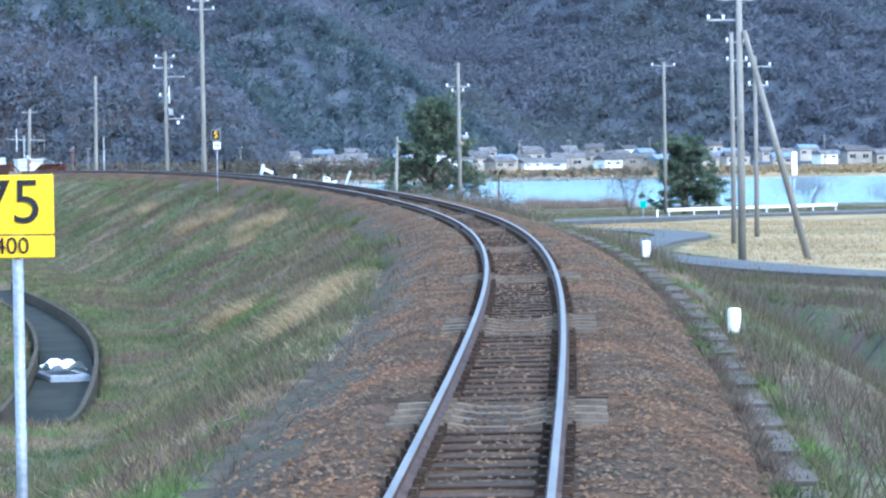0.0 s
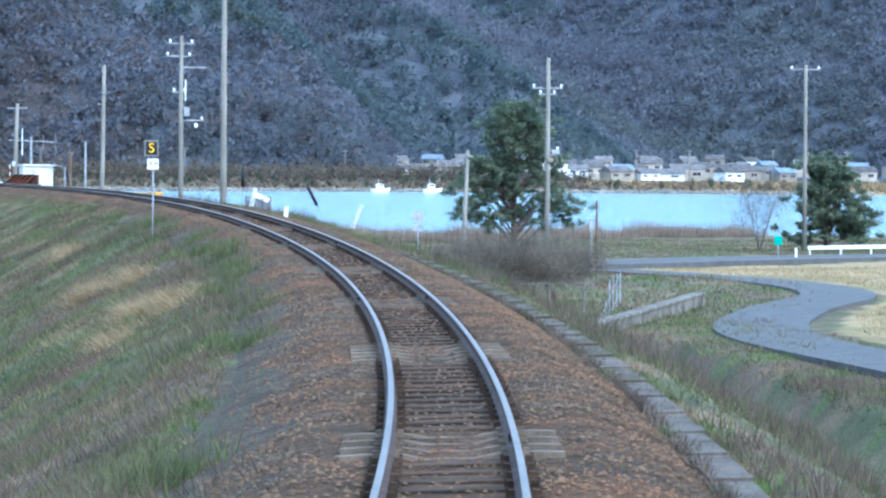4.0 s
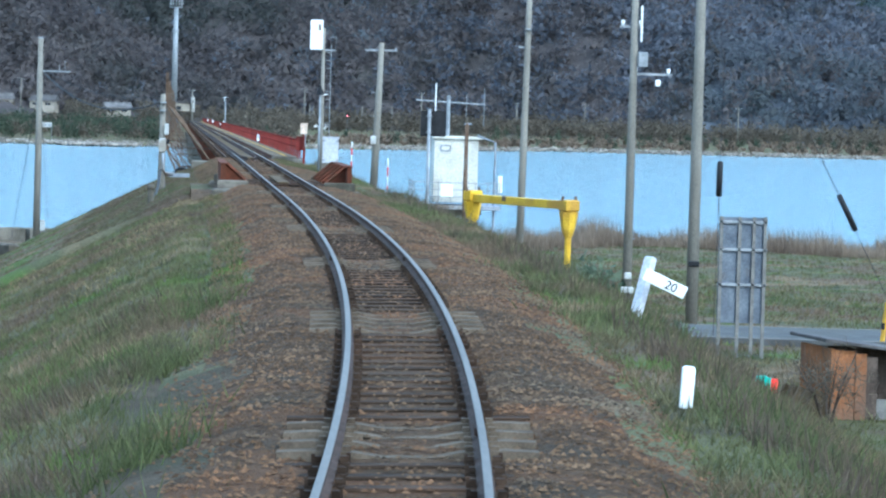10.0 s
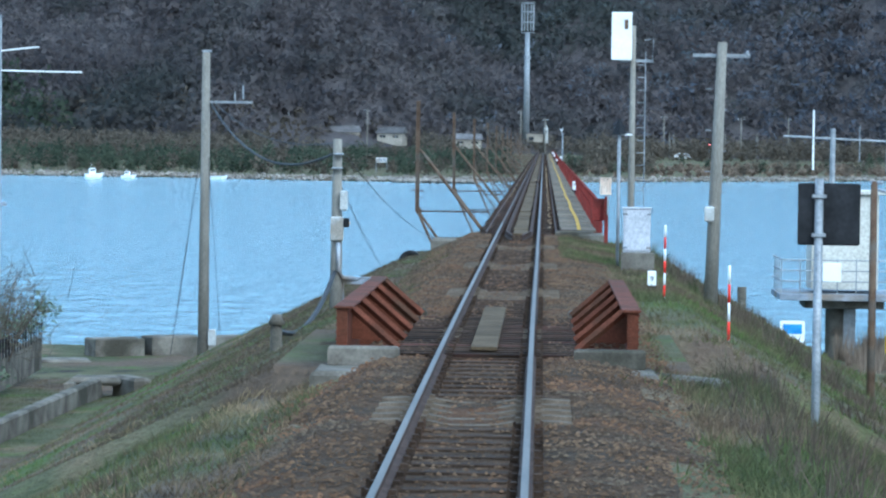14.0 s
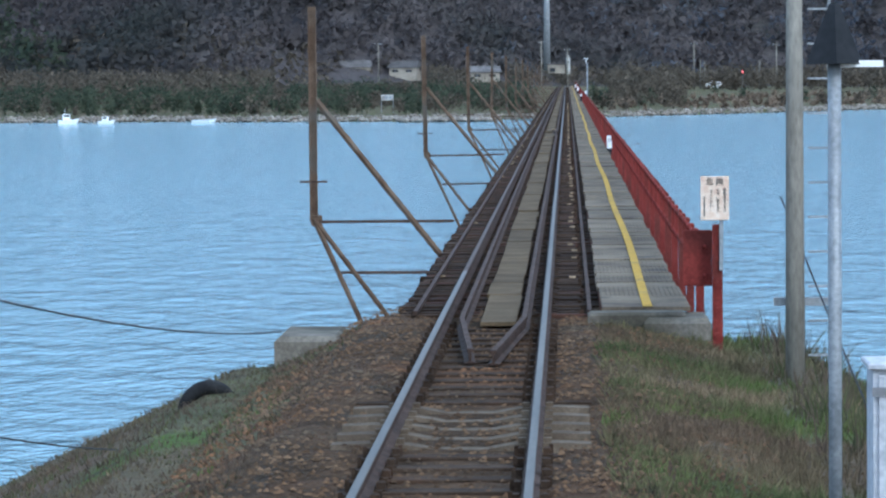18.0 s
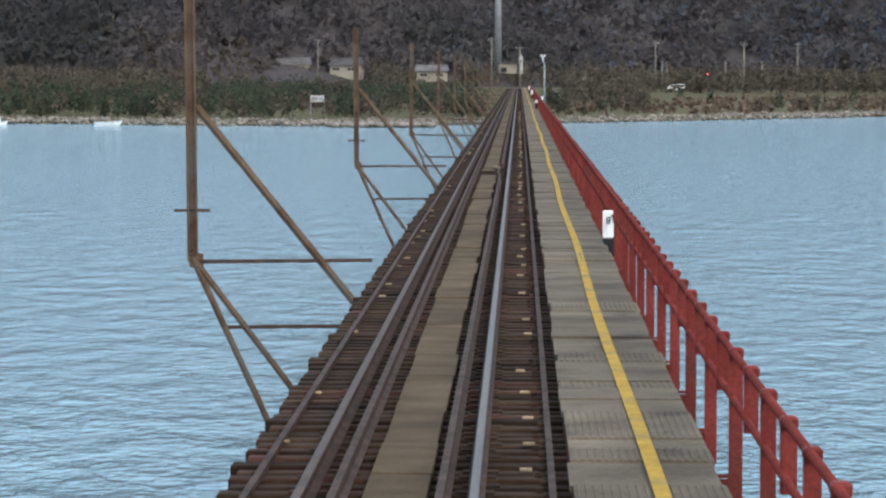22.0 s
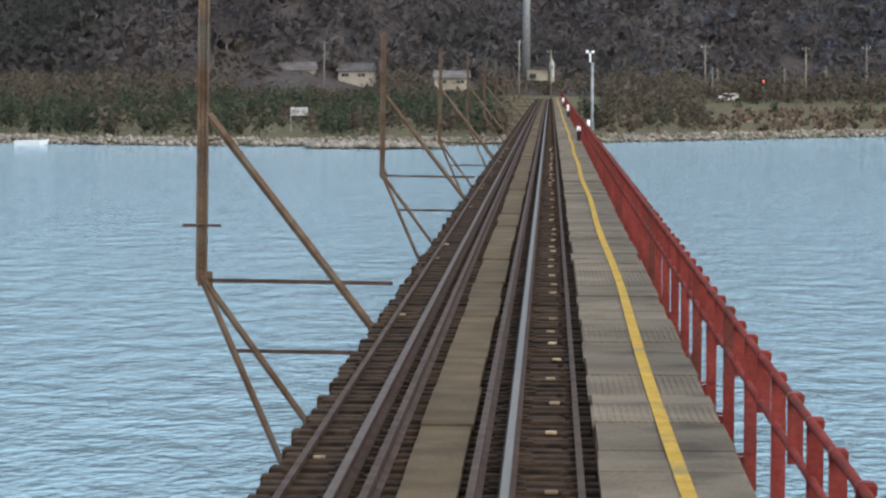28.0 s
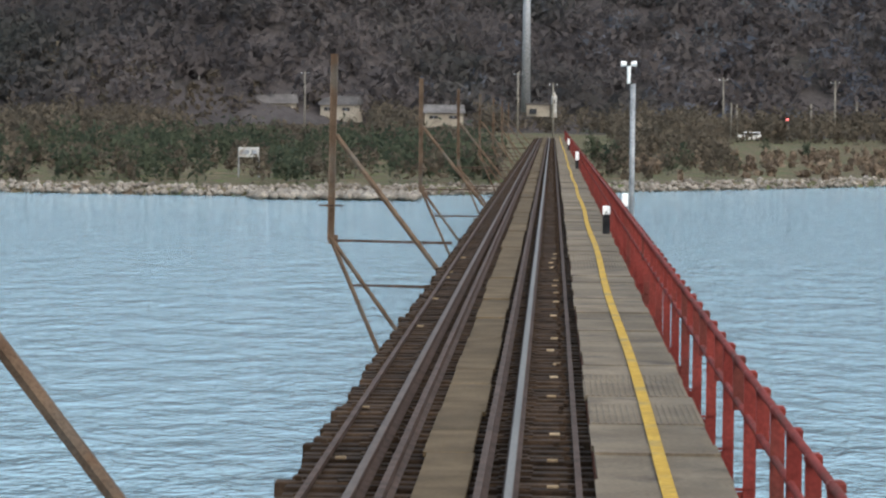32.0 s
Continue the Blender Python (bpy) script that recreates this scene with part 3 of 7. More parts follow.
def conc_sleeper_geo():
    g = Geo()
    xs = [-1.0, -0.75, -0.42, -0.2, 0.2, 0.42, 0.75, 1.0]
    hs = [-0.15, -0.14, -0.15, -0.19, -0.19, -0.15, -0.14, -0.15]
    v, f = [], []
    for x, h in zip(xs, hs):
        v += [(x, -0.14, -0.32), (x, -0.10, h), (x, 0.10, h), (x, 0.14, -0.32)]
    for i in range(len(xs) - 1):
        for k in range(3):
            f.append((i * 4 + k, i * 4 + k + 1, i * 4 + 5 + k, i * 4 + 4 + k)[::-1])
    f += [(0, 1, 2, 3), (28, 31, 30, 29)]
    g.add(v, f)
    for sd in (-1, 1):
        for q in (-1, 1):
            g.box(sd * 0.566 + q * 0.1, 0, -0.135, 0.06, 0.09, 0.05)
    return g


def tie_geo(length=2.05, w=0.2, top=-0.168, h=0.15):
    g = Geo().box(0, 0, top - h / 2, length, w, h, bev=0.008)
    for sd in (-1, 1):
        g.box(sd * 0.566, 0, top + 0.006, 0.28, 0.15, 0.014)
        for q in (-1, 1):
            g.box(sd * 0.566 + q * 0.1, 0.0, top + 0.03, 0.06, 0.1, 0.06)
            g.box(sd * 0.566 + q * 0.13, 0.05 * q, top + 0.04, 0.03, 0.03, 0.08)
    return g


conc_me, tie_me = conc_sleeper_geo().mesh("sleeper"), tie_geo().mesh("sleeper")
conc_me.materials.append(M_conc_tie)
tie_me.materials.append(M_tie_land)
SP = 0.675
n_part, rest_v, rest_f = 0, [], []
for k in range(int((ABUT - 1 + 305) / SP)):
    s = -305 + k * SP
    conc = (s + 7.0) % 12.5 < 3.1
    m = line_matrix(s)
    if s < -108:
        ob = part("sleeper", conc_me if conc else tie_me, M_tie, track, "pale concrete sleeper" if conc else "")
        ob.matrix_basis = m @ Matrix.Rotation(random.uniform(-0.01, 0.01), 4, "Z")
    else:
        me = conc_me if conc else tie_me
        rest_v.append((m, conc))
for conc, nm in ((True, M_conc_tie), (False, M_tie_land_s)):
    g = Geo()
    src = conc_me if conc else tie_me
    base = np.array([v.co[:] for v in src.vertices])
    fs = [tuple(p.vertices) for p in src.polygons]
    for m, c in rest_v:
        if c == conc:
            a = np.array(m)
            g.add(base @ a[:3, :3].T + a[:3, 3], fs)
    ob = part("far_sleeper_run", g, nm, track)
    ob["kind"] = "stuff"
# fishplates at the rail joints
fp = Geo().box(0, 0, -0.08, 0.035, 0.5, 0.06)
for q in (-0.18, -0.06, 0.06, 0.18):
    fp.box(0.02, q, -0.08, 0.03, 0.03, 0.03)
fp_me = fp.mesh("fishplate")
fp_me.materials.append(M_rail)
s = -300.0 + (25 - (-300 + 7.0) % 25) + 1.4
while s < 200:
    for side in (-1, 1):
        ob = part("fishplate", fp_me, M_rail, track)
        ob.matrix_basis = line_matrix(s, side * 0.566 - 0.03 * 1)
    s += 25.0

# ballast bed, high against the sleeper ends
lats = np.array([-2.75, -2.45, -2.1, -1.75, -1.5, -1.25, -1.02, -0.86, -0.72, -0.5, -0.2, 0.2, 0.5, 0.72, 0.86, 1.02, 1.28, 1.55, 1.85, 2.1, 2.35, 2.65])
ssb = np.arange(-310, ABUT + 0.3, 0.33)
LS, LA = np.meshgrid(ssb, lats, indexing="ij")
bx, by, bz = place(LS.ravel(), LA.ravel())
_, _, _, _, bc = line(LS.ravel())
al = np.abs(LA.ravel())
rb_ = np.random.RandomState(9)


def bed_z(lat, zt, cant):
    a = np.abs(lat)
    return emb_profile(lat, zt) + np.where(a < 1.6, 0.0, 0.03) + 0.055 * smooth(0.6, 0.86, a) * smooth(1.7, 1.3, a) + lat * np.sin(cant) * smooth(2.4, 1.5, a)


def sleeper_pocket(s, a):
    """Ballast lies lower at the ends of the concrete sleepers."""
    q = (s + 7.0) % 12.5
    return 0.045 * ((q < 3.2) | (q > 12.3)) * smooth(0.55, 0.7, a) * smooth(1.25, 1.05, a) * (s > -300)


hb = bed_z(LA.ravel(), bz, bc) - sleeper_pocket(LS.ravel(), al) + rb_.uniform(-0.006, 0.006, len(al)) - np.where((al > 2.5), 0.16, 0.0)
gap_ = (np.abs(by + 55.5) < 4.1)
hb = np.where(gap_, bz - 0.34, hb)
nl = len(lats)
ib = (np.arange(len(ssb) - 1)[:, None] * nl + np.arange(nl - 1)[None, :]).ravel()
bm_ = array_mesh("ballast_bed", np.stack([bx, by, hb], 1), np.stack([ib, ib + 1, ib + 1 + nl, ib + nl], 1)[:, ::-1])
bm_.polygons.foreach_set("use_smooth", [True] * len(bm_.polygons))
bed_ob = part("ballast_bed", bm_, M_ballast)
bm_.materials.append(M_dirt)
bm_.materials.append(M_grass)
fs_, fl_ = LS.ravel()[ib], LA.ravel()[ib]
wv_ = 0.22 * np.sin(fs_ * 0.7) + 0.16 * np.sin(fs_ * 2.1 + 1) + 0.1 * np.sin(fs_ * 0.17)
turf = ((fl_ < -2.15 + wv_) & (fs_ > -122)) | ((fl_ > 1.9 + wv_) & (fs_ > -146))
bm_.polygons.foreach_set("material_index", np.where(turf, 2, ((fl_ < -1.95 + 0.25 * np.sin(fs_ * 0.8)) & (fs_ < -118)) * 1).astype(np.int32))
tagged(bed_ob, "rust-brown crushed stone ballast bed under the track", "ballast", kind="structure")

# loose ballast stones
rs_ = np.random.RandomState(4)
oct_v = np.array([(1, 0, 0), (-1, 0, 0), (0, 1, 0), (0, -1, 0), (0, 0, 1), (0, 0, -1)], float)
oct_f = np.array([(0, 2, 4), (2, 1, 4), (1, 3, 4), (3, 0, 4), (2, 0, 5), (1, 2, 5), (3, 1, 5), (0, 3, 5)])


def scatter(name, x, y, z, size, mat, rs, squash=0.7, faces=8):
    n = len(x)
    v = oct_v[None] * (size[:, None, None] * rs.uniform(0.6, 1.2, (n, 6, 1)))
    a = rs.uniform(0, 6.28, n)
    c, s_ = np.cos(a)[:, None], np.sin(a)[:, None]
    vx, vy = v[:, :, 0] * c - v[:, :, 1] * s_, v[:, :, 0] * s_ + v[:, :, 1] * c
    v = np.stack([vx + x[:, None], vy + y[:, None], v[:, :, 2] * squash + z[:, None]], 2).reshape(-1, 3)
    f = (oct_f[None, :faces] + (np.arange(n) * 6)[:, None, None]).reshape(-1, 3)
    return part(name, array_mesh(name, v, f), mat)


n = 115000
s_ = rs_.uniform(-285, ABUT + 1, n)
la = np.where(rs_.rand(n) < 0.87, rs_.uniform(0.72, 2.45, n) * np.sign(rs_.rand(n) - 0.46), rs_.uniform(-0.5, 0.5, n))
kp = ~((la < -1.95 + 0.25 * np.sin(s_ * 0.8)) & (s_ < -118) & (rs_.rand(n) < 0.7))
s_, la = s_[kp], la[kp]
n = len(la)
px, py, pz = place(s_, la)
zz = bed_z(la, pz, line(s_)[4]) - sleeper_pocket(s_, np.abs(la)) * 1.3 + 0.014
b_ob = scatter("ballast_stones", px, py, zz, rs_.uniform(0.018, 0.037, n), M_stone, rs_, 0.7, 4)
tagged(b_ob, "rust-brown crushed stone ballast beside the rails", "ballast", kind="stuff")

# ---- the long bridge ----
BEND = 575.0
bridge = thing("railway_bridge", "long low plate girder railway bridge with timber deck and red fence", "bridge")
for side in (-1, 1):
    gi = Geo()
    gi.box(side * 0.86, (ABUT + BEND) / 2, -1.35, 0.02, BEND - ABUT, 1.7)
    for zf in (-0.52, -2.2):
        gi.box(side * 0.86, (ABUT + BEND) / 2, zf, 0.36, BEND - ABUT, 0.03)
    for k in range(190):
        gi.box(side * 0.95, ABUT + 1 + k * 3.05, -1.36, 0.14, 0.02, 1.64)
    part("main_girder", gi, M_girder, bridge, "rust-red riveted plate girder")
pier = Geo().box(0, 0, -4.6, 3.0, 1.5, 4.4, bev=0.1)
pier.box(0, 0, -2.5, 3.4, 1.8, 0.4, bev=0.05)
pier_me = pier.mesh("pier")
pier_me.materials.append(M_conc)
for k in range(24):
    part("pier", pier_me, M_conc, bridge).location = (0, 15.15 + (k - 0) * 23.57, 0)
TSP = 0.42
tg = Geo().box(0.03, 0, -0.265, 2.42, 0.2, 0.2, bev=0.01)
for sd in (-1, 1):
    tg.box(sd * 0.566, 0, -0.16, 0.26, 0.15, 0.014)
    tg.box(sd * 1.0, 0.02, -0.15, 0.05, 0.05, 0.04)
t_me = tg.mesh("bridge_timber")
t_me.materials.append(M_tie)
tl = Geo().box(0.01, 0, -0.26, 2.46, 0.21, 0.205, bev=0.01)
tl_me = tl.mesh("bridge_timber")
tl_me.materials.append(M_tie)
rest = Geo()
tb = np.array([v.co[:] for v in t_me.vertices])
tfc = [tuple(p.vertices) for p in t_me.polygons]
nt_ = int((BEND - ABUT) / TSP)
rrand = random.Random(7)
for k in range(nt_):
    y = ABUT + 0.3 + k * TSP
    if k < 290:
        ob = part("bridge_timber", tl_me if k % 7 == 3 else t_me, M_tie, bridge)
        ob.location = (rrand.uniform(-0.03, 0.03), y, rrand.uniform(-0.01, 0.008))
    else:
        rest.add(tb + np.array([rrand.uniform(-0.04, 0.04) - (0.05 if k % 7 == 3 else 0), y, rrand.uniform(-0.01, 0.008)]), tfc)
ob = part("far_timber_deck", rest, M_tie_s, bridge)
ob["kind"] = "stuff"
# long timbers and guard angles along the deck edges
for la, w in ((-0.97, 0.05), (1.08, 0.05)):
    g = Geo()
    g.box(la, (ABUT + BEND) / 2, -0.135, w, BEND - ABUT, 0.05)
    part("edge_bar", g, M_rail, bridge, "rusty steel bar along the timber ends")
# pale blocks on the timbers
blk = Geo().box(0, 0, -0.14, 0.09, 0.05, 0.025, bev=0.006)
blk_me = blk.mesh("packing_block")
blk_me.materials.append(M_pale_wood)
yb = 1.0
while yb < 250:
    for la in (-0.9, 0.9):
        if rrand.random() < (0.3 if la < 0 else 0.7):
            part("packing_block", blk_me, M_conc_tie, bridge, "pale wooden packing block").location = (la + rrand.uniform(-0.05, 0.05), yb + rrand.uniform(-0.4, 0.4), 0)
    yb += 2.1
# inner guard rails, bent in at the bridge's end and at one joint
GR = [(-0.055, -0.15), (0.055, -0.15), (0.055, -0.14), (0.01, -0.125), (0.01, -0.045), (0.029, -0.035), (0.027, -0.005), (-0.027, -0.005), (-0.029, -0.035), (-0.01, -0.045), (-0.01, -0.125), (-0.055, -0.14)]


def guard(pts):
    v = []
    for x, y in pts:
        v += [(x + a, y, z) for a, z in GR]
    k = len(GR)
    f = []
    for i in range(len(pts) - 1):
        f += [(i * k + j, i * k + (j + 1) % k, (i + 1) * k + (j + 1) % k, (i + 1) * k + j) for j in range(k)]
    f += [tuple(range(k)), tuple((len(pts) - 1) * k + j for j in range(k))[::-1]]
    return Geo().add(v, f)


part("guard_rail", guard([(-0.13, -12.6), (-0.345, -8.4), (-0.345, BEND)]), M_rail, bridge, "rusty inner guard rail")
part("guard_rail", guard([(0.10, -12.8), (0.345, -8.4), (0.345, 102.5), (0.27, 104.5), (0.30, 107.0), (0.20, 108.2)]), M_rail, bridge, "rusty inner guard rail with a bent end")
part("guard_rail", guard([(0.14, 109.6), (0.22, 111.0), (0.345, 113.5), (0.345, BEND)]), M_rail, bridge, "rusty inner guard rail with a bent end")
part("guard_end_plate", Geo().box(0.22, 108.5, 0.02, 0.2, 0.28, 0.045, bev=0.012), M_pale_wood, bridge, "pale timber block over the gap in the guard rail")
# planks between the rails
pk_me, y, k = {}, -8.0, 0
pl_rest = Geo()
while y < BEND:
    ln = rrand.choice((1.9, 2.3, 3.2, 3.9))
    if 105.0 < y + ln / 2 < 109.8:
        y += ln + 0.02
        continue
    w, off, dz = rrand.choice((0.4, 0.41, 0.43)), rrand.uniform(-0.015, 0.02), rrand.uniform(-0.015, 0.012)
    if y < 240:
        key = (ln, w)
        if key not in pk_me:
            g = Geo().box(0, 0, -0.12, w, ln - 0.015, 0.05, bev=0.006)
            pk_me[key] = g.mesh("centre_plank")
            pk_me[key].materials.append(M_plank)
        part("centre_plank", pk_me[key], M_plank, bridge).location = (0.03 + off, y + ln / 2, dz)
    else:
        pl_rest.box(0.03 + off, y + ln / 2, -0.12 + dz, w, ln - 0.015, 0.05)
    y += ln
ob = part("far_plank_walk", pl_rest, M_plank_s, bridge)
ob["kind"] = "stuff"
# walkway of ribbed plates
wp_me, y = {}, ABUT - 1.2
wr = Geo()
while y < BEND:
    ln = rrand.choice((0.7, 0.95, 1.3, 1.9, 1.9))
    dz, off = rrand.uniform(-0.012, 0.014), rrand.uniform(-0.02, 0.02)
    if y < 250:
        ribs = rrand.random() < 0.3
        key = (ln, ribs)
        if key not in wp_me:
            top = [(-0.5, -0.005)]
            if ribs:
                for q in range(18):
                    c0 = -0.5 + (q + 0.5) / 18
                    top += [(c0 - 0.016, -0.005), (c0 - 0.01, 0.003), (c0 + 0.01, 0.003), (c0 + 0.016, -0.005)]
            top += [(0.5, -0.005), (0.5, -0.055), (-0.5, -0.055)]
            hl, nt = ln / 2 - 0.01, len(top)
            v = [(a, -hl, b) for a, b in top] + [(a, hl, b) for a, b in top]
            f = [(q, (q + 1) % nt, (q + 1) % nt + nt, q + nt)[::-1] for q in range(nt)] + [tuple(range(nt)), tuple(range(nt, 2 * nt))[::-1]]
            g = Geo().add(v, f)
            wp_me[key] = g.mesh("walkway_plate")
            wp_me[key].materials.append(M_plate)
        part("walkway_plate", wp_me[key], M_plate, bridge).location = (1.7 + off, y + ln / 2, dz)
    else:
        wr.box(1.7 + off, y + ln / 2, -0.03 + dz, 1.0, ln - 0.02, 0.05)
    y += ln
ob = part("far_walkway", wr, M_plate_s, bridge)
ob["kind"] = "stuff"
bear = Geo()
for la in (1.25, 2.1):
    bear.box(la, (ABUT + BEND) / 2, -0.14, 0.08, BEND - ABUT, 0.14)
part("walkway_bearer", bear, M_girder, bridge, "rust-red steel bearers under the walkway")
# painted line, a little wavy
ys = np.arange(ABUT - 1.2, BEND, 2.5)
xl = 1.74 + 0.02 * np.sin(ys * 0.21) + 0.018 * np.sin(ys * 0.047 + 1)
v, f = [], []
for i, (a, b) in enumerate(zip(xl, ys)):
    v += [(a - 0.053, b, 0.006), (a + 0.053, b, 0.006), (a + 0.053, b, 0.016), (a - 0.053, b, 0.016)]
    if i:
        q = i * 4
        f += [(q - 4 + j, q - 4 + (j + 1) % 4, q + (j + 1) % 4, q + j) for j in range(4)]
part("yellow_line", Geo().add(v, f), M_yline, bridge, "worn yellow line painted along the walkway")
# red fence
fpost = Geo()
fpost.box(0, 0, 0.17, 0.095, 0.05, 1.12, bev=0.004)
fpost.box(0.04, 0.04, 0.17, 0.015, 0.06, 1.12)
fpost.box(-0.07, 0, -0.12, 0.2, 0.05, 0.02)
fpost.box(-0.05, 0, -0.22, 0.16, 0.02, 0.16)
fp_me2 = fpost.mesh("fence_post")
fp_me2.materials.append(M_red)
fshort = Geo().box(0, 0, 0.535, 0.095, 0.05, 0.39, bev=0.004)
fshort.box(0.04, 0.04, 0.535, 0.015, 0.06, 0.39)
fs_me = fshort.mesh("fence_stile")
fs_me.materials.append(M_red)
cap = Geo().box(0, 0, 0.745, 0.1, 0.13, 0.07, bev=0.015).mesh("post_clamp")
cap.materials.append(M_red)
FENCE = thing("bridge_fence", "red painted steel fence of flat posts and pipe rails", "fence")
frest = Geo()
fb = np.array([v.co[:] for v in fp_me2.vertices])
ff = [tuple(p.vertices) for p in fp_me2.polygons]
fsb = np.array([v.co[:] for v in fs_me.vertices])
fsf = [tuple(p.vertices) for p in fs_me.polygons]
y = ABUT - 1.85
k = 0
while y < BEND:
    if k < 160:
        p_ = part("fence_post", fp_me2, M_red, FENCE) if k % 2 else part("fence_stile", fs_me, M_red, FENCE, "short hanging fence stile")
        p_.location = (2.36, y, rrand.uniform(-0.01, 0.01))
        part("post_clamp", cap, M_red, p_)
    else:
        frest.add((fb if k % 2 else fsb) + np.array([2.36, y, 0]), ff if k % 2 else fsf)
        frest.box(2.36, y, 0.745, 0.1, 0.13, 0.07)
    y += 1.5
    k += 1
ob = part("far_fencing", frest, M_red, FENCE)
ob["kind"] = "stuff"
for zf, r in ((0.745, 0.028), (0.42, 0.026)):
    g = Geo().tube([(2.34, ABUT - 2.3, zf), (2.34, 280, zf + 0.01), (2.34, BEND, zf)], r, 8)
    part("fence_rail", g, M_red, FENCE, smooth=True)
endp = Geo().box(2.47, ABUT - 2.4, 0.2, 0.11, 0.1, 1.6, bev=0.015)
endp.box(2.26, ABUT - 2.2, 0.62, 0.32, 0.03, 0.62, bev=0.01)
for q in range(6):
    endp.box(2.47, ABUT - 2.46, -0.5 + q * 0.28, 0.05, 0.03, 0.05)
part("end_post", endp, M_red, FENCE, "thick red end post with bolts")

# left side cable posts, one to every second pier
def cable_post():
    e = thing("cable_post", "rusty riveted steel post with diagonal braces beside the deck", "post", "cable posts along the bridge")
    g = Geo()
    for dx in (-0.06, 0.06):
        g.box(dx, 0, 1.95, 0.025, 0.12, 3.9)
    g.box(0, 0, 1.95, 0.115, 0.015, 3.9)
    for q in range(11):
        g.box(0, -0.055, 0.2 + q * 0.36, 0.03, 0.02, 0.03)
    part("upright", g, M_rust, e)
    part("brace", Geo().tube([(0.07, 0, 2.2), (2.3, 0.0, -0.62)], 0.062, 6), M_rust, e, smooth=False)
    for a in ((1.25, 0, -2.75), (1.75, 0.0, -2.3)):
        part("leg", Geo().tube([(0, 0, 0.05), a], 0.05, 6), M_rust, e)
    part("tie_bar", Geo().box(1.27, 0.02, 0.0, 2.54, 0.07, 0.05), M_rail, e)
    part("tie_bar", Geo().box(1.35, 0.02, -0.93, 1.75, 0.06, 0.05), M_rail, e)
    part("cross_arm", Geo().box(0, -0.02, 0.73, 0.5, 0.06, 0.035), M_rail, e)
    part("knee_plate", Geo().box(0.05, 0, 0.02, 0.2, 0.03, 0.2, bev=0.005), M_rust, e)
    return e


cp = cable_post()
cp.matrix_basis = Matrix.Translation((-3.78, 15.15, 0.0))
for k in range(1, 12):
    copy_thing(cp, Matrix.Translation((-3.76, 15.15 + 47.14 * k, 0.0)) @ Matrix.Rotation(radians(rrand.uniform(-0.7, 0.7)), 4, "Y"))
# abutment
ab = thing("bridge_abutment", "weathered concrete bridge abutment with wing blocks", "abutment", at=(0, 0, 0))
part("face", Geo().box(0, ABUT + 0.1, -3.6, 4.4, 1.0, 6.0, bev=0.05), M_conc, ab)
part("wing_block", Geo().box(-2.15, ABUT - 0.5, -0.85, 0.75, 1.6, 1.1, bev=0.06), M_conc, ab)
part("wing_block", Geo().box(2.05, ABUT - 1.35, -0.5, 0.75, 1.0, 0.85, bev=0.06), M_conc, ab)
part("end_sill", Geo().box(1.6, ABUT - 1.5, -0.16, 1.1, 0.4, 0.28, bev=0.03), M_conc, ab)


def gz(x, y):
    return float(ground_z(np.array([float(x)]), np.array([float(y)]))[0])


def at_line(s, lat, dz=0.0):
    x, y, z = place(s, lat, dz)
    return float(x), float(y), float(z)


# ---- short girder bridge over the lane ----
gb = thing("short_girder_bridge", "pair of short rust-red riveted girders beside the rails", "girder bridge")
for side in (-1, 1):
    x0 = side * 1.86
    part("web", Geo().box(x0, -55.6, -0.3, 0.03, 9.1, 1.4), M_girder, gb)
    part("top_flange", Geo().box(x0 - side * 0.04, -55.6, 0.405, 0.24, 9.2, 0.035, bev=0.008), M_girder, gb)
    part("bottom_flange", Geo().box(x0, -55.6, -1.0, 0.36, 9.2, 0.05, bev=0.01), M_girder, gb)
    part("end_plate", Geo().box(x0 - side * 0.02, -60.14, -0.25, 0.14, 0.03, 1.28, bev=0.006), M_girder, gb)
    for q in (-0.05, 0.05):
        for k in range(5):
            part("rivet", Geo().box(x0 + q, -60.165, -0.0 + k * 0.09, 0.025, 0.02, 0.025, bev=0.006), M_girder, gb)
    for k in range(5):
        y = -59.9 + k * 2.1
        a, b = Vector((x0 - side * 0.14, y, 0.38)), Vector((x0 - side * 0.72, y, -0.12))
        part("knee_flange", Geo().tube([a, b], 0.055, 4), M_girder, gb)
        v = [(x0, y, 0.38), (x0, y + 0.02, 0.38), (a.x, y, 0.38), (a.x, y + 0.02, 0.38), (b.x, y, -0.14), (b.x, y + 0.02, -0.14), (x0, y, -0.14), (x0, y + 0.02, -0.14)]
        if k:
            part("knee_plate", Geo().add(v, [(0, 2, 4, 6), (7, 5, 3, 1), (2, 3, 5, 4), (0, 1, 3, 2), (4, 5, 7, 6)]), M_girder, gb)
        part("floor_beam", Geo().box(side * 1.0, y, -0.32, 1.7, 0.16, 0.2), M_girder, gb)
for y in (-60.9, -50.3):
    part("bridge_seat", Geo().box(0, y, -2.56, 4.3, 1.3, 4.5, bev=0.06), M_conc, gb, "weathered concrete seat")
    for side in (-1, 1):
        part("seat_kerb", Geo().box(side * 1.55, y + (0.55 if y < -55 else -0.5), -0.2, 0.9, 0.22, 0.26, bev=0.03), M_conc, gb, "pale concrete kerb at the girder's end")
bt_me = Geo().box(0, 0, -0.26, 2.4, 0.2, 0.18, bev=0.01).mesh("floor_timber")
bt_me.materials.append(M_tie)
for k in range(20):
    part("floor_timber", bt_me, M_tie, gb).location = (0, -59.9 + k * 0.46, 0)
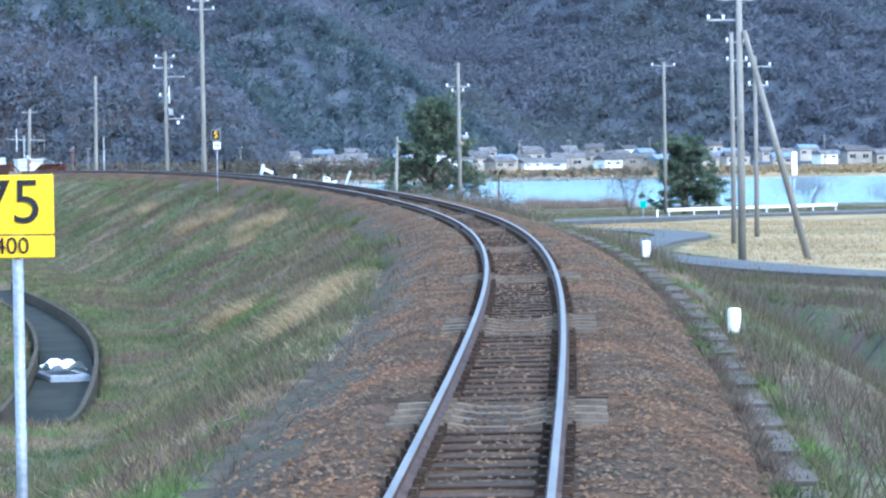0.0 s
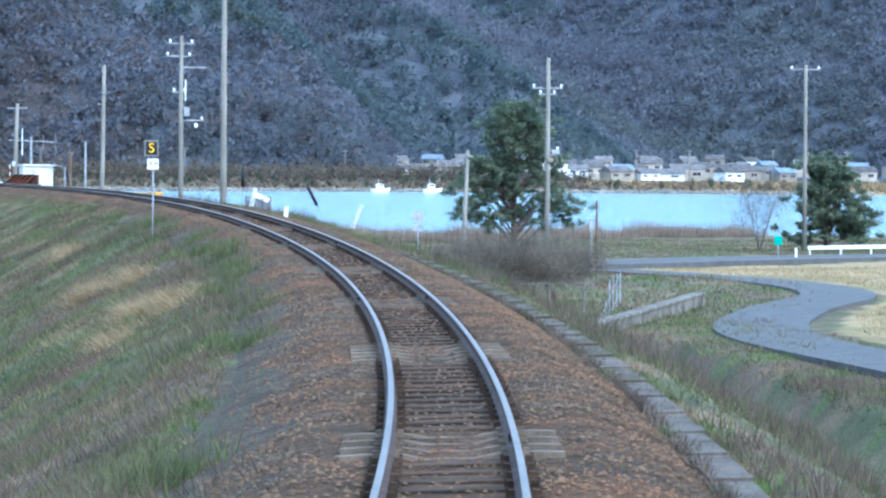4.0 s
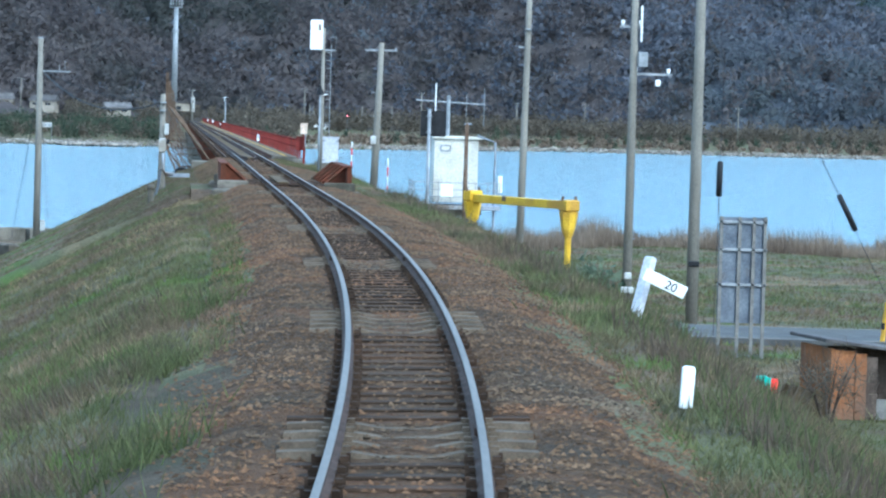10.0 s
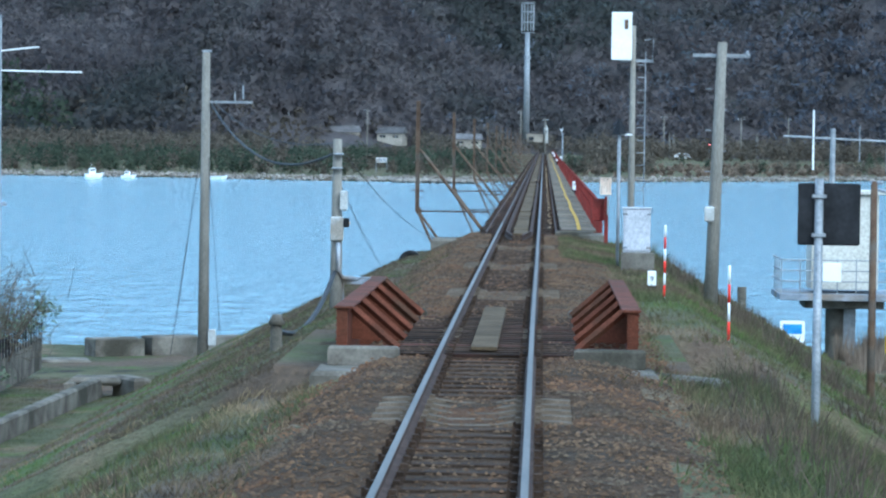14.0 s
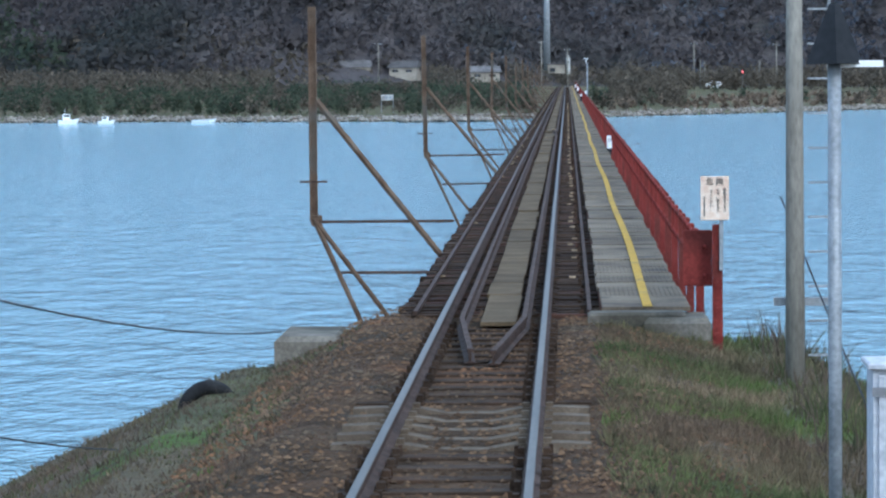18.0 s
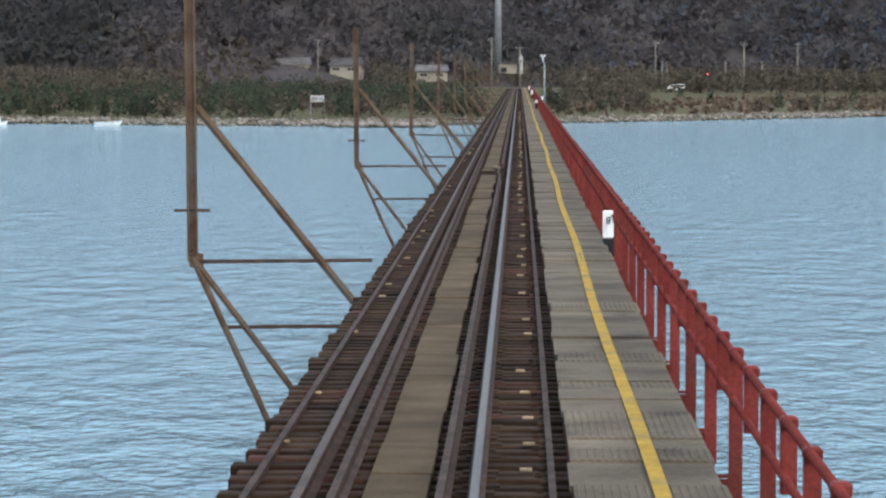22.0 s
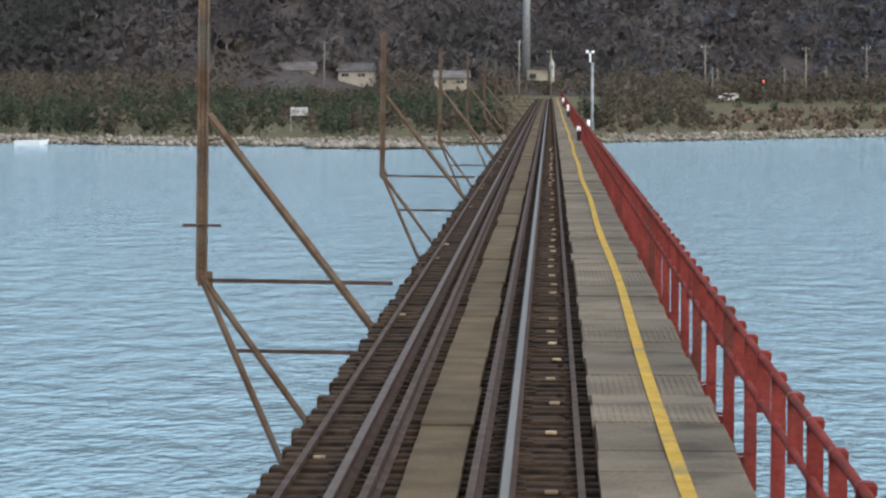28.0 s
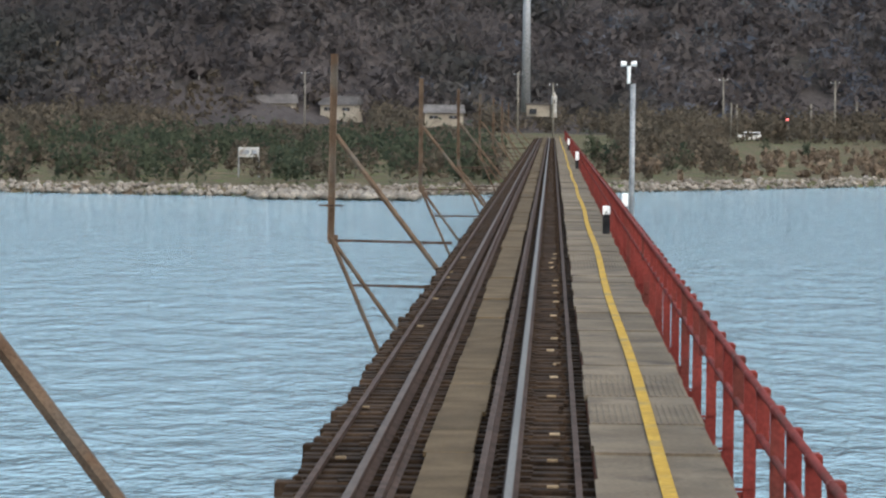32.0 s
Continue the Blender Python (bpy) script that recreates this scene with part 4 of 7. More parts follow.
for k in range(4):
    part("walk_plank", Geo().box(-0.05, -58.3 + k * 2.55, -0.13, 0.34, 2.53, 0.05, bev=0.006), M_plank, gb, "grey plank between the rails")
part("wing_wall", Geo().box(2.55, -60.9, -0.5, 1.3, 0.22, 0.3, rz=-0.9, tilt=None, bev=0.05), M_conc, gb, "mossy concrete wing wall")


# ---- roads and path ----
def ribbon(pts, width, z, th=0.06):
    pts = [Vector((a, b, 0)) for a, b in pts]
    fine = []
    for i in range(len(pts) - 1):
        p0, p1, p2, p3 = pts[max(i - 1, 0)], pts[i], pts[i + 1], pts[min(i + 2, len(pts) - 1)]
        for k in range(8):
            t = k / 8
            fine.append(0.5 * ((2 * p1) + (p2 - p0) * t + (2 * p0 - 5 * p1 + 4 * p2 - p3) * t * t + (3 * p1 - p0 - 3 * p2 + p3) * t ** 3))
    fine.append(pts[-1])
    v, f = [], []
    for i, p in enumerate(fine):
        d = (fine[min(i + 1, len(fine) - 1)] - fine[max(i - 1, 0)]).normalized()
        n = Vector((d.y, -d.x, 0)) * width / 2
        for q, zz in ((-1, z), (1, z), (1, z - th), (-1, z - th)):
            v.append((p.x + n.x * q, p.y + n.y * q, zz))
        if i:
            b = i * 4
            f += [(b - 4 + j, b - 4 + (j + 1) % 4, b + (j + 1) % 4, b + j) for j in range(4)]
    return Geo().add(v, f), fine


LANE = [(420, -330), (200, -300), (110, -262), (60, -226), (22, -186), (14, -168), (14.5, -148), (17, -130), (24, -113), (32, -98), (35, -84), (34, -70), (32, -62)]
g, _ = ribbon(LANE, 3.3, LAND + 0.14, 0.3)
tagged(part("road_lane", g, M_asph), "narrow curving asphalt farm lane between dry fields", "road", kind="structure")
MAIN = [(-420, -60), (-180, -50), (-60, -53), (-20, -55), (0, -55.5), (10, -56), (20, -57), (32, -54), (46, -44), (62, -35), (90, -24), (160, 6), (320, 60)]
g, fine_main = ribbon(MAIN, 6.4, LAND + 0.24, 0.3)
tagged(part("road_main", g, M_asph), "two-lane asphalt road along the river bank", "road", kind="structure")
for off in (-2.9, 2.9):
    pts = []
    for i, p in enumerate(fine_main[32:]):
        q = fine_main[32:]
        d = (q[min(i + 1, len(q) - 1)] - q[max(i - 1, 0)]).normalized()
        pts.append((p.x + d.y * off, p.y - d.x * off))
    g, _ = ribbon(pts[::4], 0.16, LAND + 0.248, 0.006)
    tagged(part("trim_road_line", g, M_pole), "worn white edge line on the road", "road marking", kind="structure")
path_e = new("pavement")
tagged(path_e, "worn grey concrete slab footpath beside the ballast", "footpath", kind="structure")
sl_me = []
for w_ in (0.4, 0.42, 0.39):
    me = Geo().box(0, 0, -0.06, w_, 2.398, 0.14, bev=0.003).mesh("path_slab")
    me.materials.append(M_path)
    sl_me.append(me)
k = 0
s = -300.0
pr = random.Random(11)
while s < -148:
    ob = part("path_slab", sl_me[k % 3], M_path, path_e)
    ob.matrix_basis = line_matrix(s, 2.62 + 0.03 * math.sin(s * 0.13) + pr.uniform(-0.008, 0.008), -0.575 + pr.uniform(-0.002, 0.002)) @ Matrix.Rotation(pr.uniform(-0.001, 0.001), 4, "X") @ Matrix.Rotation(pr.uniform(-0.006, 0.006), 4, "Z")
    s += 2.4
    k += 1


cs = np.arange(-228, -147, 3.0)
cl = np.interp(cs, CAN_S, CAN_L)
v, f = [], []
for i, (a, b) in enumerate(zip(cs, cl)):
    for q in (-0.66, 0.66):
        x_, y_, _ = place(a, b + q)
        v.append((float(x_), float(y_), -4.9))
    if i:
        f.append((2 * i - 2, 2 * i - 1, 2 * i + 1, 2 * i))
tagged(part("water_canal", Geo().add(v, f), M_canal), "still dark water in a narrow canal", "water", kind="structure")
for q in (-0.74, 0.74):
    v, f = [], []
    for i, (a, b) in enumerate(zip(cs, cl)):
        for dl, zz in ((-0.05, -4.56), (0.05, -4.56), (0.05, -5.5), (-0.05, -5.5)):
            x_, y_, _ = place(a, b + q + dl)
            v.append((float(x_), float(y_), zz))
        if i:
            k = i * 4
            f += [(k - 4 + j, k - 4 + (j + 1) % 4, k + (j + 1) % 4, k + j) for j in range(4)]
    tagged(part("trim_canal_edge", Geo().add(v, f), M_dirt), "dark stained concrete canal edge", "canal edge", kind="structure")
x_, y_, _ = place(-210.5, -9.9)
sht = thing("plastic_sheet", "crumpled white plastic sheet over the canal", "sheet", at=(float(x_), float(y_), -4.8))
gsh = np.random.RandomState(3)
v = [((i - 3) * 0.13, (j - 3) * 0.3, 0.25 + gsh.uniform(-0.12, 0.12)) for j in range(7) for i in range(7)]
v += [(a, b, c - 0.02) for a, b, c in v]
f = [(j * 7 + i, j * 7 + i + 1, j * 7 + i + 8, j * 7 + i + 7) for j in range(6) for i in range(6)]
f += [tuple(k + 49 for k in q[::-1]) for q in f]
part("sheet", Geo().add(v, f), M_sign_w, sht)
part("frame", Geo().box(0, 0, -0.05, 0.9, 1.9, 0.2, bev=0.03), M_mesh, sht)


# ---- utility poles ----
def utility_pole(x, y, top, r=0.14, label="tall weathered concrete utility pole", arms=(), boxes=(), base=None, lean=0.0, wood=False, group="utility poles", pins=0):
    b = gz(x, y) - 0.2 if base is None else base
    e = thing("utility_pole", label, "utility pole", group, (x, y, 0))
    part("mast", Geo().tube([(0, 0, b), (lean * 0.5 * (top - b), 0, (b + top) / 2), (lean * (top - b), 0, top)], r * 1.2, 12, r * 0.8), M_bark if wood else M_pole, e, smooth=True)
    for (z, x0, x1, rz, kind) in arms:
        cx = lean * (z - b)
        a = part("cross_arm", Geo().box(cx + (x0 + x1) / 2, 0.14, z, x1 - x0, 0.08, 0.08, rz), M_galv, e)
        n = 3 if kind == "pins" else 2 if kind == "two" else 0
        for i in range(n):
            xi = cx + x0 + 0.1 + (x1 - x0 - 0.2) * i / max(n - 1, 1)
            part("insulator", Geo().tube([(xi, 0.14, z + 0.04), (xi, 0.14, z + 0.1), (xi, 0.14, z + 0.22)], 0.05, 8, 0.07), M_sign_w, a, smooth=True)
    for (z, dx, w, h, mat, nm) in boxes:
        part(nm, Geo().box(lean * (z - b) + dx, -0.16, z, w * 0.8, 0.2, h * 0.85, bev=0.03), mat, e)
    for k in range(pins):
        part("step_bolt", Geo().box((0.16 if k % 2 else -0.16) + lean * 2, 0, b + 2.2 + k * 0.45, 0.14, 0.02, 0.02), M_galv, e)
    return e


utility_pole(13.66, -49.9, 12.4, 0.17, "tall thick pale concrete utility pole by the road", [(11.3, -1.0, 1.0, 0, "pins"), (11.9, -0.6, 0.6, 0, "two")], [(-2.6, 0, 0.42, 0.22, M_black, "warning_band")])
utility_pole(12.6, -42.0, 8.6, 0.14, "concrete pole with instruments and a camera arm", [(8.15, -0.75, 0.75, 0, "pins"), (7.4, -0.9, 0.6, 0, "two"), (6.75, 0, 1.5, 0, ""), (5.3, -0.5, 0.3, 0, "two"), (3.65, 0.0, 1.35, 0, "two")], [(4.15, 0.3, 0.42, 0.62, M_galv, "transformer"), (5.4, 0.22, 0.07, 1.5, M_sign_w, "antenna"), (3.35, 0.85, 0.2, 0.28, M_sign_w, "camera_housing"), (-3.4, 0, 0.3, 0.28, M_box_grey, "band"), (-3.9, 0.0, 0.55, 0.26, M_box_grey, "name_board")], pins=9)
utility_pole(10.75, -23.0, 7.4, 0.14, "slim concrete pole standing near the water", [(4.9, -0.35, 0.1, 0, "")], [(5.6, 0, 0.3, 0.1, M_galv, "pole_band")], base=-4.9, lean=0.012)
utility_pole(4.36, -29.6, 4.75, 0.13, "short concrete pole with a T-shaped cross arm", [(4.46, -0.62, 0.62, 0, "")], [(1.0, -0.12, 0.26, 0.4, M_box_grey, "junction_box"), (4.5, 0.55, 0.06, 0.16, M_galv, "bracket")], lean=0.03, pins=7)
utility_pole(31.2, -55.0, 7.2, 0.14, "roadside concrete utility pole with small boxes", [(5.5, -0.9, 0.9, 0, "pins"), (5.15, -0.5, 0.5, 0, "two"), (2.0, -0.1, 0.7, 0, "two")], [(1.9, 0.4, 0.55, 0.3, M_galv, "transformer"), (1.45, 0.1, 0.4, 0.3, M_mesh, "meter_box")])
utility_pole(25.5, -58.0, 1.95, 0.12, "short weathered pole beside the road", [], [(1.6, 0.1, 0.3, 0.12, M_galv, "bracket")], lean=0.04)
utility_pole(61.1, -16.4, 8.4, 0.14, "concrete utility pole behind a dark tree", [(8.1, -1.1, 1.1, 0, "pins")])
utility_pole(17.3, -144.6, 7.6, 0.16, "thick concrete pole with a raking stay pole", [(6.1, -1.5, 0.1, 0, "pins"), (7.0, -1.0, 0.8, 0, "")], [])
utility_pole(28.95, -114.0, 6.8, 0.13, "concrete pole with a hanging transformer", [(6.3, -0.3, 0.9, 0, "two"), (5.3, -0.3, 1.0, 0, "two"), (2.2, -0.2, 0.5, 0, "")], [(2.0, 0.32, 0.35, 0.45, M_galv, "transformer")])
utility_pole(35.9, -100.0, 6.0, 0.13, "concrete pole beside the farm lane", [(5.4, -0.4, 1.1, 0, "two"), (4.3, -0.4, 0.9, 0, "two")])
st = thing("stay_pole", "leaning grey stay pole propping a utility pole", "stay pole", at=(0, 0, 0))
part("mast", Geo().tube([(20.3, -145.2, -4.9), (17.45, -144.8, 5.6)], 0.17, 10, 0.12), M_pole, st, smooth=True)
utility_pole(-9.65, -1.2, 5.1, 0.15, "concrete pole with an anemometer and cable", [(3.6, 0.1, 1.4, 0, ""), (5.15, -0.15, 0.15, 0, "")], [(-3.6, 0.28, 0.28, 0.6, M_box_grey, "meter_box"), (3.9, 1.15, 0.04, 0.5, M_galv, "bracket"), (3.75, 0.9, 0.04, 0.4, M_galv, "bracket")], base=-4.9)
utility_pole(-3.77, -30.6, 2.53, 0.12, "short signal cable pole with grey relay boxes", [], [(1.2, 0.16, 0.2, 0.5, M_box_grey, "junction_box"), (0.59, 0.02, 0.34, 0.62, M_box_grey, "relay_box"), (0.73, 0.22, 0.16, 0.24, M_black, "lamp_head"), (0.72, 0.235, 0.17, 0.07, M_yellow, "amber_lens"), (2.2, 0.04, 0.3, 0.06, M_galv, "bracket"), (1.9, 0.0, 0.32, 0.05, M_galv, "bracket")], base=-1.9)
wp = utility_pole(3.06, -12.2, 5.7, 0.085, "concrete pole carrying a white board and a ladder", [(4.75, -0.35, 0.55, 0, ""), (0.4, -0.2, 0.35, 0, "")], [], base=-1.2)
part("white_board", Geo().box(-0.32, -0.15, 5.4, 0.55, 0.25, 1.3, bev=0.02), M_sign_w, wp, "white board with faded red marks")
part("rust_mark", Geo().box(-0.2, -0.285, 5.72, 0.1, 0.012, 0.26), M_rust, wp)
part("bracket", Geo().tube([(0.1, 0, 4.72), (0.52, 0, 4.72), (0.55, 0, 5.35), (0.3, 0, 5.3)], 0.018, 6), M_galv, wp)
part("bracket", Geo().tube([(-0.3, 0, 4.7), (-0.34, 0, 5.0), (0, 0, 5.0)], 0.018, 6), M_galv, wp)
lad = part("ladder_rail", Geo().tube([(0.34, 0, -1.0), (0.34, 0, 5.0)], 0.016, 6), M_galv, wp)
for k in range(17):
    part("rung", Geo().box(0.24, 0, -0.8 + k * 0.34, 0.22, 0.02, 0.02), M_galv, lad)
hp = thing("instrument_post", "slim dark post beside the gauge hut", "post", at=(8.05, -28, 0))
part("mast", Geo().tube([(0, 0, -4.4), (0, 0, 1.75)], 0.1, 10, 0.075), M_rust, hp, smooth=True)
part("cap", Geo().box(0.05, 0, 1.72, 0.3, 0.1, 0.08, bev=0.02), M_mesh, hp)
cpst = thing("horn_post", "galvanised post with a black cone on top", "post", at=(2.43, -24.9, 0))
part("mast", Geo().tube([(0, 0, -1.0), (0, 0, 2.85)], 0.04, 10), M_galv, cpst, smooth=True)
part("black_cone", Geo().tube([(0, 0, 2.72), (0, 0, 3.08)], 0.17, 4, 0.03), M_black, cpst, "black cone with a white rim")
part("lamp_arm", Geo().box(0.16, 0, 2.72, 0.26, 0.04, 0.04), M_sign_w, cpst)


def wire(a, b, sag=0.6, r=0.012, name="overhead_wire", label="thin dark overhead wire", n=14):
    a, b = Vector(a), Vector(b)
    pts = []
    for i in range(n + 1):
        t = i / n
        p = a.lerp(b, t)
        p.z -= sag * 4 * t * (1 - t)
        pts.append(p)
    ob = part(name, Geo().tube(pts, r, 5), M_cable)
    return tagged(ob, label, "cable", "overhead wires")


wire((-9.5, -1.2, 3.55), (-3.77, -30.6, 2.25), 0.9, 0.03, label="thick grey cable hanging between two poles")
wire((-9.5, -1.2, 3.7), (-3.77, -30.6, 2.45), 0.5, 0.012)
wire((-3.75, -30.6, 2.4), (-2.5, -6.6, -0.3), 0.27, 0.009, "stay_wire", "slack black wire down to the bank")
wire((-3.75, -30.6, 1.7), (-3.6, -8.0, -1.5), 0.2, 0.008, "stay_wire", "thin dark steel stay wire")
wire((-9.65, -1.2, 3.2), (-10.9, 1.0, -4.3), 0.05, 0.012, "stay_wire", "thin stay wire beside a pole")
wire((-9.65, -1.2, 3.2), (-9.1, -1.6, -3.5), 0.02, 0.008, "stay_wire", "thin stay wire beside a pole")
wire((13.66, -49.9, 11.3), (61.1, -16.4, 8.1), 1.2, 0.012)
wire((13.66, -49.9, 10.2), (31.2, -55.0, 5.5), 0.5, 0.012)
wire((12.6, -42, 8.2), (31.2, -55, 5.4), 0.5, 0.010)
wire((17.3, -144.6, 6.1), (28.95, -114, 6.3), 0.4, 0.01)
wire((31.2, -55, 5.5), (90, -10, 6), 0.8, 0.01)
wire((17.3, -144.6, 6.9), (90, -150, 7.0), 0.8, 0.012)
wire((4.36, -29.6, 4.4), (3.06, -11.0, 4.6), 0.25, 0.008)
wire((3.0, -11, 1.4), (3.75, -16, -1.0), 0.05, 0.01, "stay_wire", "thin stay wire to the grass")
for a, b, t0 in (((12.5, -61.9, 4.2), (12.44, -61.8, -4.2), 0.455), ((14.5, -57.8, 4.4), (18.9, -58.8, -4.5), 0.56)):
    wire(a, b, 0.02, 0.01, "stay_wire", "stay wire with a black guard sleeve")
    p, q = Vector(a).lerp(Vector(b), t0 - 0.06), Vector(a).lerp(Vector(b), t0 + 0.06)
    tagged(part("guard_sleeve", Geo().tube([p, q], 0.09, 10), M_black, smooth=True), "black plastic guard sleeve on a stay wire", "guard sleeve", "guard sleeves")


# ---- signs ----
def sign_post(name, label, x, y, b, top, r=0.03):
    e = thing(name, label, "sign", at=(x, y, 0))
    part("post", Geo().tube([(0, 0, b), (0, 0, top)], r, 10), M_galv, e, smooth=True)
    return e


def letters(body, size, mat, parent, x, z, y=-0.03, rot=0.0, name="lettering"):
    ob = part(name, text_mesh(body, size), mat, parent)
    ob.matrix_basis = Matrix.Translation((x, y, z)) @ Matrix.Rotation(rot, 4, "Y")
    return ob


x, y, z = at_line(-265.1, -2.79)
e = sign_post("speed_sign", "yellow speed limit sign reading 75 over 400", x, y, z - 1.9, -0.3, 0.035)
e.rotation_euler = (0, 0, radians(-16))
part("plate", Geo().box(-0.02, -0.04, -0.385, 0.52, 0.02, 0.38, bev=0.006), M_ysign, e, "bright yellow plate")
part("lower_plate", Geo().box(-0.02, -0.04, -0.655, 0.52, 0.02, 0.14, bev=0.006), M_ysign, e, "bright yellow plate")
letters("75", 0.40, M_black, e, -0.03, -0.38, -0.055)
letters("400", 0.15, M_black, e, -0.03, -0.65, -0.055)
e = sign_post("tsunami_sign", "black sign with a yellow S above a white plate", -4.66, -136.65, -2.2, 1.2, 0.02)
e.rotation_euler = (0, 0, radians(-7))
part("frame", Geo().box(-0.05, -0.03, 1.375, 0.43, 0.05, 0.48, bev=0.01), M_signframe, e)
part("panel", Geo().box(-0.05, -0.062, 1.375, 0.33, 0.02, 0.38, bev=0.004), M_black, e, "black square panel")
letters("S", 0.40, M_ysign, e, -0.05, 1.375, -0.078)
part("lower_plate", Geo().box(-0.005, -0.04, 0.91, 0.33, 0.015, 0.31, bev=0.004), M_sign_w, e, "white plate with black characters")
letters("津波", 0.155, M_black, e, -0.005, 0.915, -0.052)
e = sign_post("signal_board", "dark square board seen from behind on a grey post", 3.87, -63.6, -2.2, 2.15, 0.05)
part("board", Geo().box(0.12, 0.05, 1.74, 0.72, 0.03, 0.72, bev=0.02), M_black, e, "dark unpainted back of a board")
part("clamp", Geo().box(0, 0, 1.95, 0.16, 0.12, 0.04), M_galv, e)
part("clamp", Geo().box(0, 0, 1.5, 0.16, 0.12, 0.04), M_galv, e)
part("foot_mark", Geo().box(-0.25, -0.1, -1.45, 0.1, 0.1, 0.16, bev=0.02), M_sign_w, e)
e = thing("danger_sign", "white warning board with black characters on the fence", "sign", at=(2.46, -8.5, 0))
part("board", Geo().box(-0.02, -0.02, 1.29, 0.31, 0.012, 0.48, bev=0.004), M_cream, e)
letters("危 険", 0.085, M_signframe, e, -0.02, 1.47, -0.032)
for k, body in enumerate(("鉄橋はあぶない", "ので、渡らない", "でください。")):
    letters("\n".join(body), 0.038, M_signframe, e, 0.09 - k * 0.075, 1.265, -0.032)
part("small_print", Geo().box(-0.135, -0.028, 1.2, 0.015, 0.006, 0.22), M_signframe, e)
part("post", Geo().box(0.05, 0.02, 0.95, 0.04, 0.03, 0.9), M_galv, e)
# leaning gradient posts
def leaning_post(b, t, label, arm=None, mark="", w=0.13):
    e = thing("gradient_post", label, "gradient post", at=(b[0], b[1], 0))
    b2, t2 = Vector((0, 0, b[2] - 0.3)), Vector((t[0] - b[0], t[1] - b[1], t[2]))
    d = (t2 - b2)
    m = d.to_track_quat("Z", "Y").to_matrix()
    c = (b2 + t2) / 2
    part("post", Geo().box(c.x, c.y, c.z, w, 0.11, d.length, tilt=m, bev=0.015), M_cabinet, e)
    part("dark_foot", Geo().box(b2.x + d.x * 0.22, b2.y + d.y * 0.22, b2.z + d.z * 0.22, w + 0.01, 0.12, 0.5, tilt=m, bev=0.015), M_black, e)
    if arm:
        a0, a1 = Vector((arm[0] - b[0], 0, arm[1])), Vector((arm[2] - b[0], 0, arm[3]))
        an = math.atan2(a1.z - a0.z, a1.x - a0.x)
        mid = (a0 + a1) / 2
        part("arm", Geo().box(mid.x, -0.11, mid.z, (a1 - a0).length, 0.04, 0.17, tilt=Matrix.Rotation(-an, 3, "Y"), bev=0.008), M_sign_w, e, "white arm board")
        if mark:
            letters(mark, 0.17, M_black, e, mid.x + 0.08, mid.z - 0.04, -0.135, -an)
    return e


leaning_post((2.89, -112.5, -0.95), (3.24, -112.2, 0.08), "leaning white wooden gradient post with an arm reading 20", (3.1, -0.13, 3.66, -0.38), "20")
lp = leaning_post((2.32, -131.0, -1.75), (2.94, -131.2, -0.34), "leaning flaking white plank post in the weeds", w=0.19)
letters("4", 0.21, M_black, lp, 0.39, -0.98, -0.22, 0.35)


def marker(x, y, b, h=0.36, w=0.15, label="small white painted marker post", digit="", dark=0.0):
    e = thing("marker_post", label, "marker post", "marker posts", (x, y, b))
    part("body", Geo().box(0, 0, dark + (h - dark) / 2, w, w * 0.8, h - dark, bev=0.02), M_sign_w, e)
    if dark:
        part("dark_base", Geo().box(0, 0, dark / 2 - 0.15, w * 0.98, w * 0.78, dark + 0.3, bev=0.01), M_black, e)
    else:
        part("dark_base", Geo().box(0, 0, -0.12, w * 0.98, w * 0.78, 0.26, bev=0.01), M_conc, e)
    if digit:
        letters(digit, 0.15, M_black, e, 0, h - 0.16, -w * 0.4 - 0.004)
    return e


marker(-19.8, -238.0, -2.6, 0.36, 0.15)
marker(-12.43, -214.1, -2.22, 0.36, 0.15)
marker(1.78, -124.9, -0.88, 0.42, 0.12, "white marker post leaning slightly in the grass").rotation_euler = (0, 0.06, 0)
marker(-3.9, -65.6, -1.72, 0.36, 0.1, "thin white marker stake on the slope")
marker(2.9, -35.1, -0.45, 0.4, 0.17, "white distance post with a black digit nine", "9", 0.1)
marker(2.26, 68.0, -0.36, 0.86, 0.17, "white distance post on a black base by the fence", "8", 0.42)
marker(2.1, 256.8, 0.0, 0.62, 0.17, "white distance post on a black base by the fence", "6", 0.42)
marker(2.1, 345, 0.0, 0.86, 0.17, "white distance post on a black base by the fence", "", 0.42)
marker(2.1, 430, 0.0, 0.86, 0.17, "white distance post on a black base by the fence", "", 0.42)


def striped_rod(x, y, b, h):
    e = thing("striped_rod", "red and white striped marker rod in the grass", "marker rod", "striped rods", (x, y, b))
    n = 7
    for k in range(n):
        part("band", Geo().tube([(0, 0, h * k / n - (0.3 if k == 0 else 0)), (0, 0, h * (k + 1) / n)], 0.021, 10), M_redp if k % 2 else M_sign_w, e, smooth=True)
    return e


striped_rod(3.03, -38.5, -0.65, 1.62)
striped_rod(3.75, -47.7, -1.6, 2.15)

